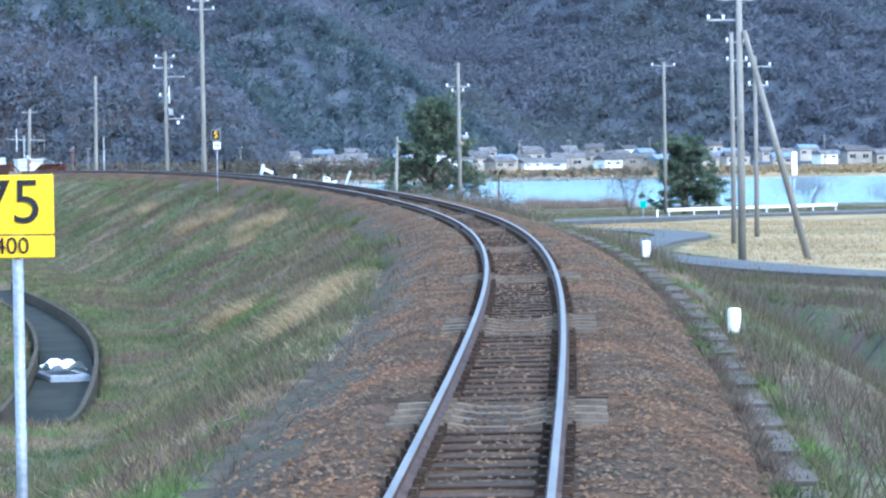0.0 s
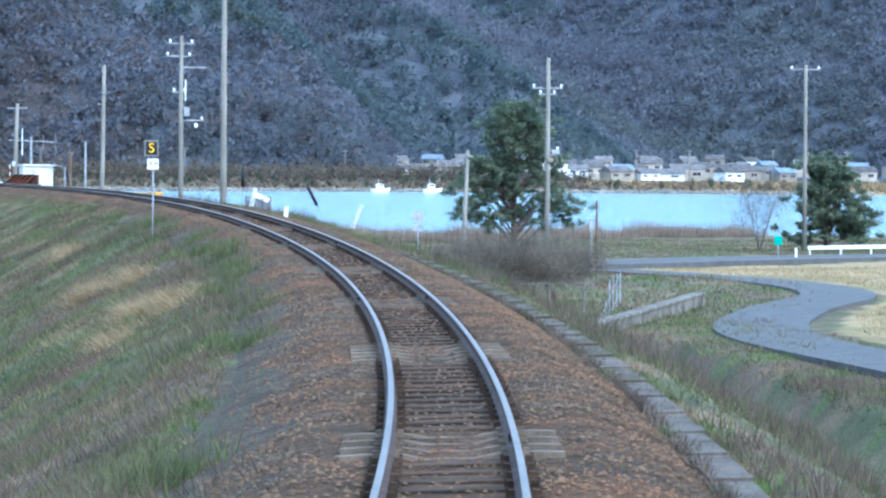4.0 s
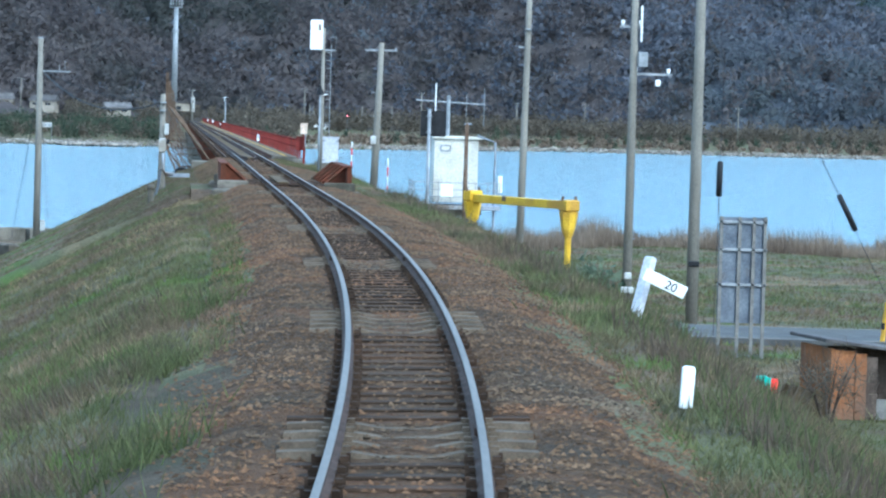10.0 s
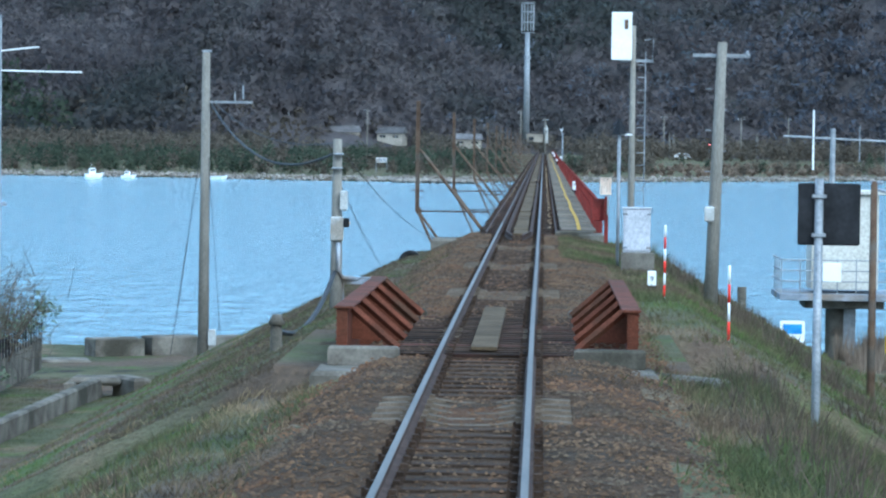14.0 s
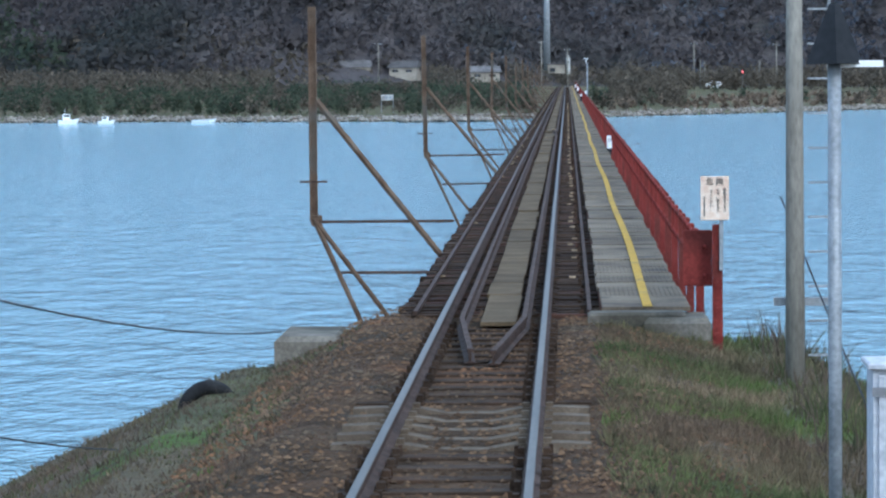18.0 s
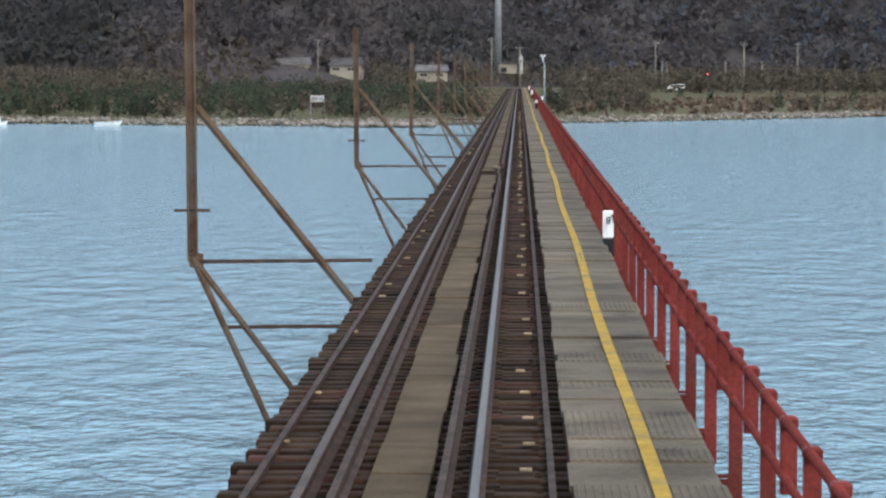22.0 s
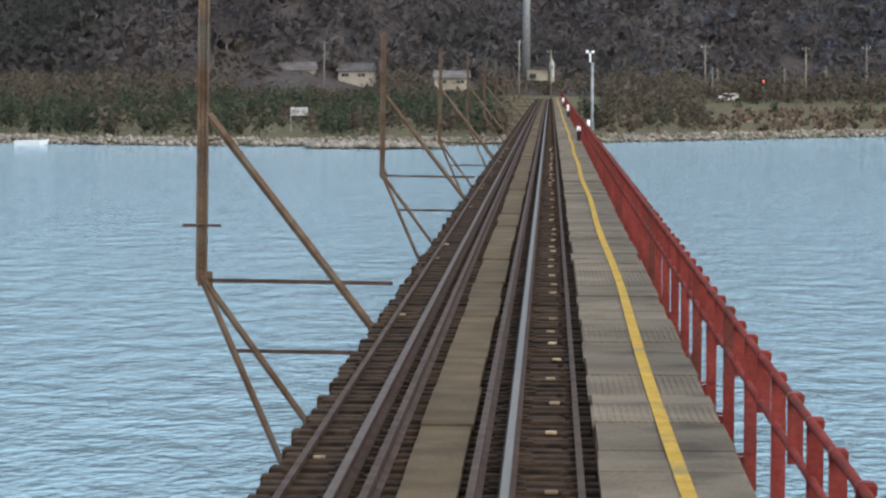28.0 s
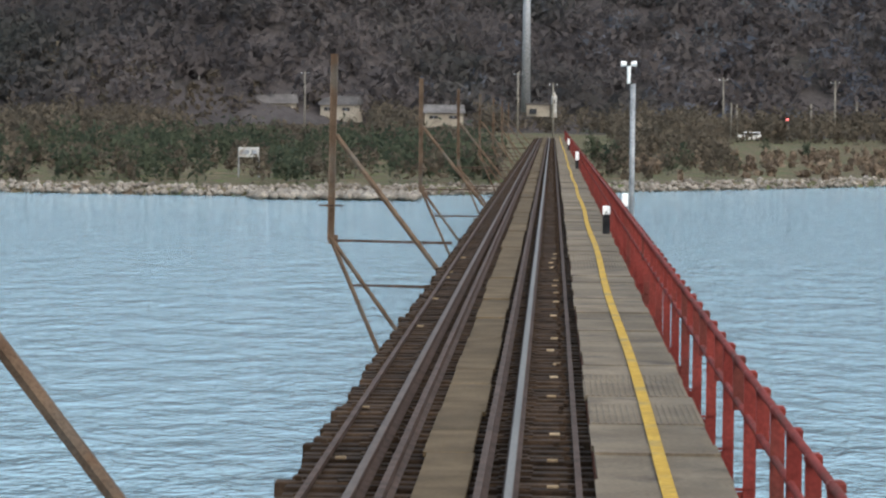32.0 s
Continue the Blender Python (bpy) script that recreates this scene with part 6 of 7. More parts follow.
house(-78.3, 929, 6.5, 6, 3.2, M_roof, 0.5, "small tan house with an aerial among trees", z=1.9)
ae = thing("aerial_mast", "thin white aerial mast beside a house", "aerial", at=(-79.0, 927, 0))
part("mast", Geo().tube([(0, 0, 3), (0, 0, 12.5)], 0.16, 6), M_sign_w, ae)
house(-61.3, 925, 9, 7, 2.6, M_roof, 0.1, "long low house with a grey roof", z=2.0)
house(-46.5, 925, 8, 7, 2.4, M_roof, -0.2, "tan gabled house behind shore trees", z=2.0)
house(-22, 880, 8, 6, 2.2, M_roof, 0.05, "low dark-roofed house near the tower", z=0.6)
house(-140, 935, 9, 6, 3, M_roof, 0.3, "small white house behind trees", M_white, z=3)
hr = random.Random(5)
for hx, hy, w, h, mt in ((279, 930, 12, 5, 0), (288, 925, 9, 4, 0), (252, 880, 7, 4, 1), (342, 925, 11, 4, 0), (350, 945, 9, 5, 2), (360, 946, 10, 3.2, 1), (370, 950, 14, 3, 1), (379, 955, 15, 5.5, 0), (391, 940, 10, 4, 1), (404, 960, 12, 5, 0), (418, 955, 9, 4, 2), (434, 945, 10, 4, 0), (452, 960, 11, 5, 0), (470, 955, 9, 4, 2), (498, 945, 12, 7, 0), (512, 950, 10, 5, 0), (530, 940, 13, 6, 2)):
    house(hx, hy, w * 0.9, 7, h * 0.75, M_roof_b if mt == 2 else M_roof, hr.uniform(-0.4, 0.4), ("white walled low building in the riverside village" if mt == 1 else "dark tiled house in the riverside village"), M_white if mt == 1 else None, z=-1.6)
for row, (hy, hz, n_) in enumerate(((972, -0.2, 17), (998, 1.3, 15), (1024, 3.2, 12))):
    for k in range(n_):
        hx = 268 + row * 7 + k * 17 + hr.uniform(-5, 5)
        mt = hr.choice((0, 0, 0, 1, 1, 2))
        house(hx, hy + hr.uniform(-8, 8), hr.uniform(5.5, 10), 6, hr.uniform(2.2, 3.8), M_roof_b if mt == 2 else M_roof, hr.uniform(-0.5, 0.5), ("white walled house in the riverside village" if mt == 1 else "grey roofed house in the riverside village"), M_white if mt == 1 else None, z=hz)


def boat(x, y, rz, label, cabin=True, l=5.0):
    e = thing("boat", label, "boat", "moored boats", (x, y, WATER), rz)
    hk = 0.55 if l < 4 else 1.0
    v = [(-l / 2, -0.8, 0.0), (l * 0.3, -0.8, 0.0), (l / 2, 0, 0.15), (l * 0.3, 0.8, 0.0), (-l / 2, 0.8, 0.0), (-l / 2, -1.1, 0.9), (l * 0.3, -1.1, 1.0), (l * 0.58, 0, 1.3), (l * 0.3, 1.1, 1.0), (-l / 2, 1.1, 0.9)]
    v = [(a, b, c * hk) for a, b, c in v]
    part("hull", Geo().add(v, [(0, 1, 6, 5), (1, 2, 7, 6), (2, 3, 8, 7), (3, 4, 9, 8), (4, 0, 5, 9), (5, 6, 7, 8, 9), (4, 3, 2, 1, 0)]), M_sign_w, e)
    if cabin:
        c = part("cabin", Geo().box(-0.4, 0, 1.6, 1.8, 1.4, 1.4, bev=0.12), M_sign_w, e)
        part("window", Geo().box(-0.4, -0.72, 1.9, 1.4, 0.06, 0.45), M_glassd, c)
        part("mast", Geo().tube([(-0.8, 0, 2.2), (-0.8, 0, 3.6)], 0.04, 5), M_sign_w, e)
    return e


boat(187.7, 647, 0.2, "white cabin cruiser moored off the far bank")
boat(203, 650, 0.0, "white cabin cruiser moored off the far bank")
boat(-79.0, 481.5, 0.3, "small white fishing boat with a cabin").scale = (0.62, 0.62, 0.7)
boat(-72.8, 481.5, -0.2, "small white fishing boat with a cabin").scale = (0.5, 0.5, 0.5)
boat(-57.3, 482, 0.0, "flat pale open boat at the shore", False, 3.6)
ws = thing("bank_sign", "white notice board on legs in the shore trees", "sign", at=(-29.4, 511, -0.4))
part("board", Geo().box(0, 0, -1.0, 2.0, 0.1, 1.0, bev=0.02), M_box_grey, ws)
for q in (-1.0, 1.0):
    part("leg", Geo().box(q, 0.1, -2.6, 0.12, 0.12, 4.2), M_galv, ws)
for q, w in ((-0.4, 0.9), (0.55, 0.5)):
    part("faded_bar", Geo().box(q, -0.06, -1.0, w, 0.02, 0.4), M_mesh, ws)
rl = thing("far_signal", "railway signal showing a red light on the far bank", "signal", at=(47.9, 845, 0))
part("mast", Geo().tube([(0, 0, -4), (0, 0, 2.4)], 0.12, 6), M_galv, rl)
part("head", Geo().box(0, -0.1, 2.1, 0.9, 0.3, 1.3, bev=0.1), M_black, rl)
m_red_l = bpy.data.materials.new("red_signal_lens")
m_red_l.use_nodes = True
m_red_l.node_tree.nodes["Principled BSDF"].inputs["Emission Color"].default_value = (1, 0.03, 0.02, 1)
m_red_l.node_tree.nodes["Principled BSDF"].inputs["Emission Strength"].default_value = 3.0
part("red_lens", Geo().tube([(0, -0.27, 2.1), (0, -0.33, 2.1)], 0.3, 12), m_red_l, rl, "lit red lens")
vn = thing("white_van", "white parked van on the far bank", "van", at=(40.2, 843, gz(40.2, 843)))
part("body", Geo().box(0, 0, 1.05, 4.6, 1.8, 1.5, bev=0.25), M_sign_w, vn)
part("window", Geo().box(0.1, -0.9, 1.45, 3.4, 0.06, 0.45, bev=0.02), M_glassd, vn)
for q in (-1.5, 1.5):
    part("wheel", Geo().tube([(q, -0.92, 0.32), (q, -0.7, 0.32)], 0.33, 14), M_rubber, vn)
for x, y, tp in ((34.6, 837, 10.2), (56, 830, 9.8), (-6, 838, 11), (1, 842, 9), (70, 840, 10), (36.3, 839, 5.4), (37.5, 840, 5), (52, 838, 5.2), (61, 838, 5.6), (-53, 900, 11.5), (-120, 930, 11), (100, 850, 8), (121, 850, 8), (160, 800, 8), (230, 880, 8), (268, 900, 9), (300, 920, 9), (345, 910, 9.5), (372, 930, 9.5), (401, 920, 10), (418, 930, 9.5), (432, 925, 9.5), (478, 930, 10), (506, 930, 10)):
    utility_pole(x, y, tp, 0.17, "distant concrete utility pole on the far bank", [(tp - 0.5, -0.9, 0.9, 0, "two")] if tp > 7 else (), group="far utility poles")


# ---- plants ----
vr = np.random.RandomState(21)


def fuzz_arrays(cx, cy, cz, rx, rz, n, size, rs, cone=0.0, shell=0.45, dome=False):
    """Many small triangles filling crowns; arrays of crowns in, vertices and faces out."""
    m = len(cx)
    d = rs.normal(size=(m, n, 3))
    d /= np.linalg.norm(d, axis=2, keepdims=True)
    if dome:
        d[:, :, 2] = np.abs(d[:, :, 2])
    r = (shell + (1 - shell) * rs.rand(m, n, 1)) * (0.8 + 0.25 * np.sin(d[:, :, :1] * 5 + d[:, :, 1:2] * 4 + rs.uniform(0, 6, (m, 1, 1))))
    p = d * r
    k = 1 - cone * (p[:, :, 2:3] * 0.5 + 0.5)
    p = np.concatenate([p[:, :, :2] * k * rx[:, None, None], p[:, :, 2:] * rz[:, None, None]], 2)
    p += np.stack([cx, cy, cz], 1)[:, None, :]
    a = rs.normal(size=(m, n, 3, 3)) * (size[:, None, None, None] if hasattr(size, "shape") else size)
    v = p[:, :, None, :] + a
    # every leaf faces outward from its crown
    out = d * 0.7 + np.array([0, -0.15, 0.85]) + rs.normal(size=(m, n, 3)) * 0.2
    nrm = np.cross(v[:, :, 1] - v[:, :, 0], v[:, :, 2] - v[:, :, 0])
    back = (nrm * out).sum(2) < 0
    v[back] = v[back][:, ::-1]
    out /= np.linalg.norm(out, axis=2, keepdims=True)
    fuzz_arrays.normals = np.repeat(out.reshape(-1, 3), 3, 0)
    v = v.reshape(-1, 3)
    f = np.arange(len(v)).reshape(-1, 3)
    return v, f


def crown_mesh(name, v, f):
    """A mesh of leaves, shaded softly as a crown."""
    me = array_mesh(name, v, f)
    me.polygons.foreach_set("use_smooth", np.ones(len(f), bool))
    me.attributes.new("custom_normal", "FLOAT_VECTOR", "POINT").data.foreach_set("vector", fuzz_arrays.normals.astype(np.float32).ravel())
    me.update()
    return me


def fuzz(name, args, mat, label="", category="", parent=None):
    v, f = fuzz_arrays(*args)
    ob = part(name, crown_mesh(name, v, f), mat, parent)
    return tagged(ob, label, category, kind="stuff") if label else ob


# clear lines of sight to the far houses
def clear(x, y):
    ok = np.ones(len(x), bool)
    for hx, hw in ((-78.3, 8), (-61.3, 8), (-46.5, 7), (-22, 6)):
        ok &= ~((np.abs(x - hx * (y - 60) / 868) < hw) & (y > 640) & (y < 924))
    return ok


# woods on the hills
def wood(name, n, x0, x1, up0, up1, mat, hmin, hmax, tri, size, cone, label, seed, keep=None, flat=False):
    rs = np.random.RandomState(seed)
    x = rs.uniform(x0, x1, n)
    y = rs.uniform(up0, up1, n)
    if keep is not None:
        ok = keep(x, y, rs)
        x, y = x[ok], y[ok]
    z = ground_z(x, y)
    h = rs.uniform(hmin, hmax, len(x))
    a, b, c = (0.1, 0.45, 0.75) if flat else (0.45, 0.36 * (1 - 0.25 * cone), 0.55)
    return fuzz(name, (x, y, z + h * a, h * b, h * c, tri, size, rs, cone, 0.7 if flat else 0.45, flat), mat, label, "woodland")


def patch(x, y, a=0.012, b=0.017):
    return np.sin(x * a + 2 * np.sin(y * b)) + np.sin(y * a * 1.3 + x * b * 0.7) + 0.6 * np.sin(x * 0.043 + y * 0.037)


def visible(x, y):
    e = np.arctan2(ground_z(x, y) - 0, y + 0.0)
    return e < 0.095


# picks trees for the haze-tinted colours, more of them eastward
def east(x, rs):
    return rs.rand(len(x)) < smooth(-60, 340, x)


# second pass plants the same woods with haze painted into their colour
for m_w, m_g, side, lab in ((M_wood_tree, M_evergreen, False, "brown"), (M_wood_hazed, M_ever_hazed, True, "haze-blue")):
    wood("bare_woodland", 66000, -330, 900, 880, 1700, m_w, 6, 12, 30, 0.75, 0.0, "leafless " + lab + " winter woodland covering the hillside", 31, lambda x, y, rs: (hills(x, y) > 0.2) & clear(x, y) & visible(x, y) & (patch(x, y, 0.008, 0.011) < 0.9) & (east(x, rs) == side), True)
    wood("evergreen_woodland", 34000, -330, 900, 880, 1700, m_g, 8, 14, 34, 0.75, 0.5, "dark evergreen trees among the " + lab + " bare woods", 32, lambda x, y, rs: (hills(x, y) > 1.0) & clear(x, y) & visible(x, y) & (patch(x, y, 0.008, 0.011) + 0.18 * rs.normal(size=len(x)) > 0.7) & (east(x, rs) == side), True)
wood("bare_woodland", 5200, -330, 300, 620, 930, M_bare, 3.5, 8, 60, 0.38, 0.0, "leafless brown trees on the flat behind the shore", 33, lambda x, y, rs: (y > np.interp(x, FAR_X, FAR_Y) + 60) & ((np.abs(x + 2) > 14) | (y > 870)) & clear(x, y) & ((x < 25) | (y > 800)))
wood("shore_thicket", 1400, -330, 8, 486, 620, M_evergreen, 2.6, 6.2, 95, 0.24, 0.0, "dense green thicket behind the rocky shore", 34, lambda x, y, rs: (y > np.interp(x, FAR_X, FAR_Y) + 5.5) & (np.abs(x) > 5) & ((np.abs(x + 29.4) > 2.2) | (y > 514)) & (patch(x, y, 0.09, 0.05) > -0.6))
wood("shore_scrub", 3200, -330, 330, 493, 770, M_bare, 1.8, 4.6, 75, 0.22, 0.0, "tangled brown scrub behind the far shore", 35, lambda x, y, rs: (y > np.interp(x, FAR_X, FAR_Y) + 5) & (y < np.interp(x, FAR_X, FAR_Y) + 110) & (np.abs(x - 1) > 5.5) & clear(x, y) & ((x < 25) | ((y < np.interp(x, FAR_X, FAR_Y) + 22) & (rs.rand(len(x)) < 0.6))) & ((np.abs(x + 29.4) > 2.2) | (y > 514)))
wood("grass_bank", 2600, 8, 330, 520, 830, M_reed, 0.6, 1.8, 40, 0.28, 0.0, "dry yellow grass bank on the far side", 36, lambda x, y, rs: (y > np.interp(x, FAR_X, FAR_Y) + 5) & (y < np.interp(x, FAR_X, FAR_Y) + 150))
wood("shore_bush", 420, 8, 330, 535, 780, M_evergreen, 2.0, 4.4, 90, 0.22, 0.0, "olive green bushes among the far scrub", 38, lambda x, y, rs: (y > np.interp(x, FAR_X, FAR_Y) + 20) & (y < np.interp(x, FAR_X, FAR_Y) + 150) & (patch(x, y, 0.07, 0.05) > 0))
wood("far_reeds", 3600, 285, 640, 628, 900, M_straw, 0.6, 1.3, 30, 0.3, 0.0, "pale reed beds in front of the village", 37, lambda x, y, rs: y > np.interp(x, FAR_X, FAR_Y) + 4)
wood("low_scrub", 9000, -90, -5, 560, 924, M_bare, 0.7, 1.7, 40, 0.2, 0.0, "low brown scrub in front of the far houses", 39, lambda x, y, rs: ~clear(x, y) & (y > np.interp(x, FAR_X, FAR_Y) + 10))
# rocks along the far shore
n = 9500
x = vr.uniform(-330, 330, n)
y = np.interp(x, FAR_X, FAR_Y) - 1.0 + vr.uniform(0, 4.5, n)
r_ob = scatter("shore_rocks", x, y, np.full(n, WATER + 0.25) + (y - np.interp(x, FAR_X, FAR_Y)) * 0.16 + vr.uniform(-0.1, 0.2, n), vr.uniform(0.2, 0.55, n), M_rock, vr, 0.7)
tagged(r_ob, "pale boulders lining the far shore", "rocks", kind="stuff")
x = vr.uniform(-25.5, -11, 500)
y = 478 - vr.uniform(0, 9, 500)
r_ob = scatter("landing_rocks", x, y, np.full(500, WATER + 0.3), vr.uniform(0.4, 0.9, 500), M_rock, vr, 0.6)
tagged(r_ob, "low spit of pale rocks in the river", "rocks", kind="stuff")


def blades(name, x, y, z, h, w, mat, rs, per=3, lean=0.5, label="", category="grass"):
    n = len(x)
    x, y, z, h = (np.repeat(a, per) for a in (x, y, z, h))
    m = len(x)
    sp = np.repeat(np.full(n, w * 3.0), per)
    x = x + rs.normal(size=m) * sp
    y = y + rs.normal(size=m) * sp
    a = rs.uniform(0, 6.283, m)
    h = h * rs.uniform(0.55, 1.15, m)
    dx, dy = np.cos(a) * w, np.sin(a) * w
    lx, ly = rs.normal(size=m) * lean * h, rs.normal(size=m) * lean * h
    v = np.stack([np.stack([x - dx, y - dy, z - 0.03], 1), np.stack([x + dx, y + dy, z - 0.03], 1), np.stack([x + lx, y + ly, z + h], 1)], 1).reshape(-1, 3)
    ob = part(name, array_mesh(name, v, np.arange(len(v)).reshape(-1, 3)), mat)
    return tagged(ob, label, category, kind="stuff")


def slope_pts(n, s0, s1, l0, l1, rs, keep=None):
    s, la = rs.uniform(s0, s1, n), rs.uniform(l0, l1, n)
    x, y, zt = place(s, la)
    if keep is not None:
        ok = keep(s, la)
        x, y, s, la, zt = x[ok], y[ok], s[ok], la[ok], zt[ok]
    z = np.where(np.abs(la) < 2.45, bed_z(la, zt, line(s)[4]), ground_z(x, y))
    ok = (z > WATER + 0.1) & ((np.abs(y + 55.5) > 4.6) | (np.abs(la) > 14) | (z > -1.6))
    return x[ok], y[ok], z[ok]


rs = np.random.RandomState(5)
for n_, s0, s1, l0, l1, h0, h1 in ((105000, -290, -105, -15, -2.7, 0.05, 0.2), (16000, -290, -60, -30, -14, 0.06, 0.2), (44000, -120, -56, -15, -1.9, 0.04, 0.13), (20000, -60, -4, -15, -1.9, 0.02, 0.06), (46000, -290, -95, 2.9, 20, 0.06, 0.2), (36000, -110, -4, 2.2, 14, 0.04, 0.13)):
    x, y, z = slope_pts(n_, s0, s1, l0, l1, rs)
    blades("grass", x, y, z, rs.uniform(h0, h1, len(x)), 0.013, M_blade, rs, 3, 0.7, "rough winter grass, green and straw mixed")
x, y, z = slope_pts(18000, -285, -4, -12, -2.45, rs, lambda s, la: np.sin(s * 0.35 + la) + np.sin(la * 1.7 - s * 0.11) + np.sin(s * 0.07) > 1.35)
blades("dry_grass", x, y, z, rs.uniform(0.06, 0.2, len(x)), 0.01, M_straw, rs, 3, 0.9, "clumps of flattened dry straw-coloured grass")
x, y, z = slope_pts(62000, -285, -4, 2.85, 17, rs, lambda s, la: ((s < -150) | (la < 7)) & (np.sin(s * 0.22 + la * 1.3) + np.sin(la * 1.1 + s * 0.13) > np.where(s < -150, -0.4, 0.2)))
blades("brown_weeds", x, y, z, rs.uniform(0.15, 0.5, len(x)), 0.012, M_weed, rs, 4, 0.35, "dead brown weeds along the slope", "weeds")
# swaths of fallen straw, dead stems and tufts of fresh weeds on the left slope
def swath(name, centres, per, ds, dl, h0, h1, w, mat, rs, lean, label, category):
    v = []
    for s, la in centres:
        n = int(per * rs.uniform(0.7, 1.3))
        q = rs.normal(size=n)
        ss, ll = s + q * ds, la + rs.normal(size=n) * dl + q * dl * 0.6
        x, y, _ = place(ss, ll)
        z = np.where(np.abs(ll) < 2.45, bed_z(ll, line(ss)[3], line(ss)[4]), ground_z(x, y))
        h = rs.uniform(h0, h1, n)
        th = line(ss)[2]
        dl_, ds_ = lean[0] + rs.normal(size=n) * lean[3], lean[1] + rs.normal(size=n) * lean[3]
        tx, ty = dl_ * np.cos(th) + ds_ * np.sin(th), -dl_ * np.sin(th) + ds_ * np.cos(th)
        a = rs.uniform(0, 6.283, n)
        bx_, by_ = np.cos(a) * w, np.sin(a) * w
        top = lean[2] + rs.uniform(-0.15, 0.15, n)
        tri = np.stack([np.stack([x - bx_, y - by_, z - 0.03], 1), np.stack([x + bx_, y + by_, z - 0.03], 1), np.stack([x + tx * h, y + ty * h, z + top * h], 1)], 1)
        v.append(tri.reshape(-1, 3))
    v = np.concatenate(v)
    ob = part(name, array_mesh(name, v, np.arange(len(v)).reshape(-1, 3)), mat)
    return tagged(ob, label, category, kind="stuff")


STRAW = ((-166, -3.6), (-163, -4.3), (-168, -4.8), (-219.4, -3.5), (-226, -4.0), (-223, -3.7), (-148, -5.2), (-150.5, -4.1), (-127, -4.6), (-252, -5.1), (-205, -6.2))
swath("straw_clumps", STRAW, 800, 0.6, 0.24, 0.3, 0.7, 0.011, M_straw, rs, (-0.6, -0.25, 0.42, 0.5), "tall flattened clumps of pale straw", "grass")
DEAD = ((-174, -2.95), (-138, -3.0), (-131, -4.9), (-148, -3.8), (-131, -3.5), (-157, -3.2), (-181, -3.4), (-196, -3.6), (-207, -3.2), (-213, -4.8), (-232, -3.4), (-244, -3.6), (-120, -3.9), (-108, -3.8), (-171, -6.4), (-155, -6.6), (-190, -5.6), (-200, -7.5), (-178, -8.0), (-140, -7.0))
swath("brown_stems", DEAD, 420, 0.9, 0.5, 0.15, 0.45, 0.009, M_weed, rs, (-0.3, -0.1, 0.8, 0.3), "dead brown stems standing among the slope grass", "weeds")
FRESH = ((-167.7, -2.7), (-152.4, -2.0), (-163.7, -2.2), (-176.8, -2.3), (-155, -2.1), (-150, -2.4), (-129.7, -2.2), (-143.7, -2.1), (-119.7, -2.6), (-127.4, -2.4), (-185, -2.6), (-204, -2.7), (-215, -2.8), (-160, -2.3), (-172, -2.4), (-135, -2.3), (-111, -2.5))
swath("tall_green_weeds", FRESH, 330, 0.5, 0.22, 0.12, 0.45, 0.009, M_fresh, rs, (0.0, 0.0, 0.85, 0.4), "tall bright green weeds at the ballast edge", "weeds")
LOW = tuple((-285 + 7.3 * k + 2.5 * math.sin(k * 2.1), -4.2 - 2.6 * (0.5 + 0.5 * math.sin(k * 1.7)) - (2.5 if k % 3 == 0 else 0)) for k in range(30))
swath("green_tufts", LOW, 800, 1.3, 0.7, 0.05, 0.17, 0.011, M_fresh, rs, (-0.2, 0.0, 0.7, 0.5), "low fresh green tufts on the slope", "grass")
for l0, l1, mt in ((2.36, 2.47, M_weed), (2.76, 2.95, M_blade), (2.5, 2.75, M_weed)):
    x, y, z = slope_pts(4200 if l0 != 2.5 else 900, -290, -148, l0, l1, rs)
    blades("path_edge_weeds", x, y, z + 0.02, rs.uniform(0.04, 0.14, len(x)), 0.014, mt, rs, 4, 0.8, "weeds creeping over the footpath's edges", "weeds")
for n_, s0, s1, l0, l1, h0, h1 in ((30000, -152, -60, 2.3, 8.5, 0.05, 0.2),):
    x, y, z = slope_pts(n_, s0, s1, l0, l1, rs)
    blades("grass", x, y, z, rs.uniform(h0, h1, len(x)), 0.013, M_blade, rs, 3, 0.7, "rough winter grass, green and straw mixed")
RIGHT = tuple((-150 + 3.7 * k, 3.0 + 2.2 * (0.5 + 0.5 * math.sin(k * 2.3))) for k in range(25))
swath("green_tufts", RIGHT, 420, 0.8, 0.4, 0.08, 0.28, 0.014, M_fresh, rs, (0.2, 0.0, 0.7, 0.5), "low fresh green tufts on the slope", "grass")
# flat fields by the river and reeds at the water
x, y = rs.uniform(6, 40, 26000), rs.uniform(-160, 28, 26000)
z = ground_z(x, y)
ok = (z > WATER + 0.2) & (z < LAND + 0.8) & (x < np.interp(y, [-215, -186, -168, -148, -130, -113, -98, -84, -70, -60, 0], [46, 22, 14, 14.5, 17, 24, 32, 35, 34, 33, 15])) & (y < 0)
blades("meadow_grass", x[ok], y[ok], z[ok], rs.uniform(0.1, 0.3, ok.sum()), 0.03, M_blade, rs, 3, 0.6, "patchy meadow grass beside the road")
x = rs.uniform(10.5, 75, 9000)
y = np.interp(x, NEAR_X, NEAR_Y) - rs.uniform(0, 1, 9000) ** 1.5 * 9 - 0.5
blades("reeds", x, y, np.maximum(ground_z(x, y), WATER - 0.2), rs.uniform(0.5, 1.7, len(x)) * (0.75 + 0.35 * np.sin(x * 0.9) * np.sin(x * 0.23)), 0.02, M_reed, rs, 4, 0.2, "dry brown reeds along the near bank", "reeds")
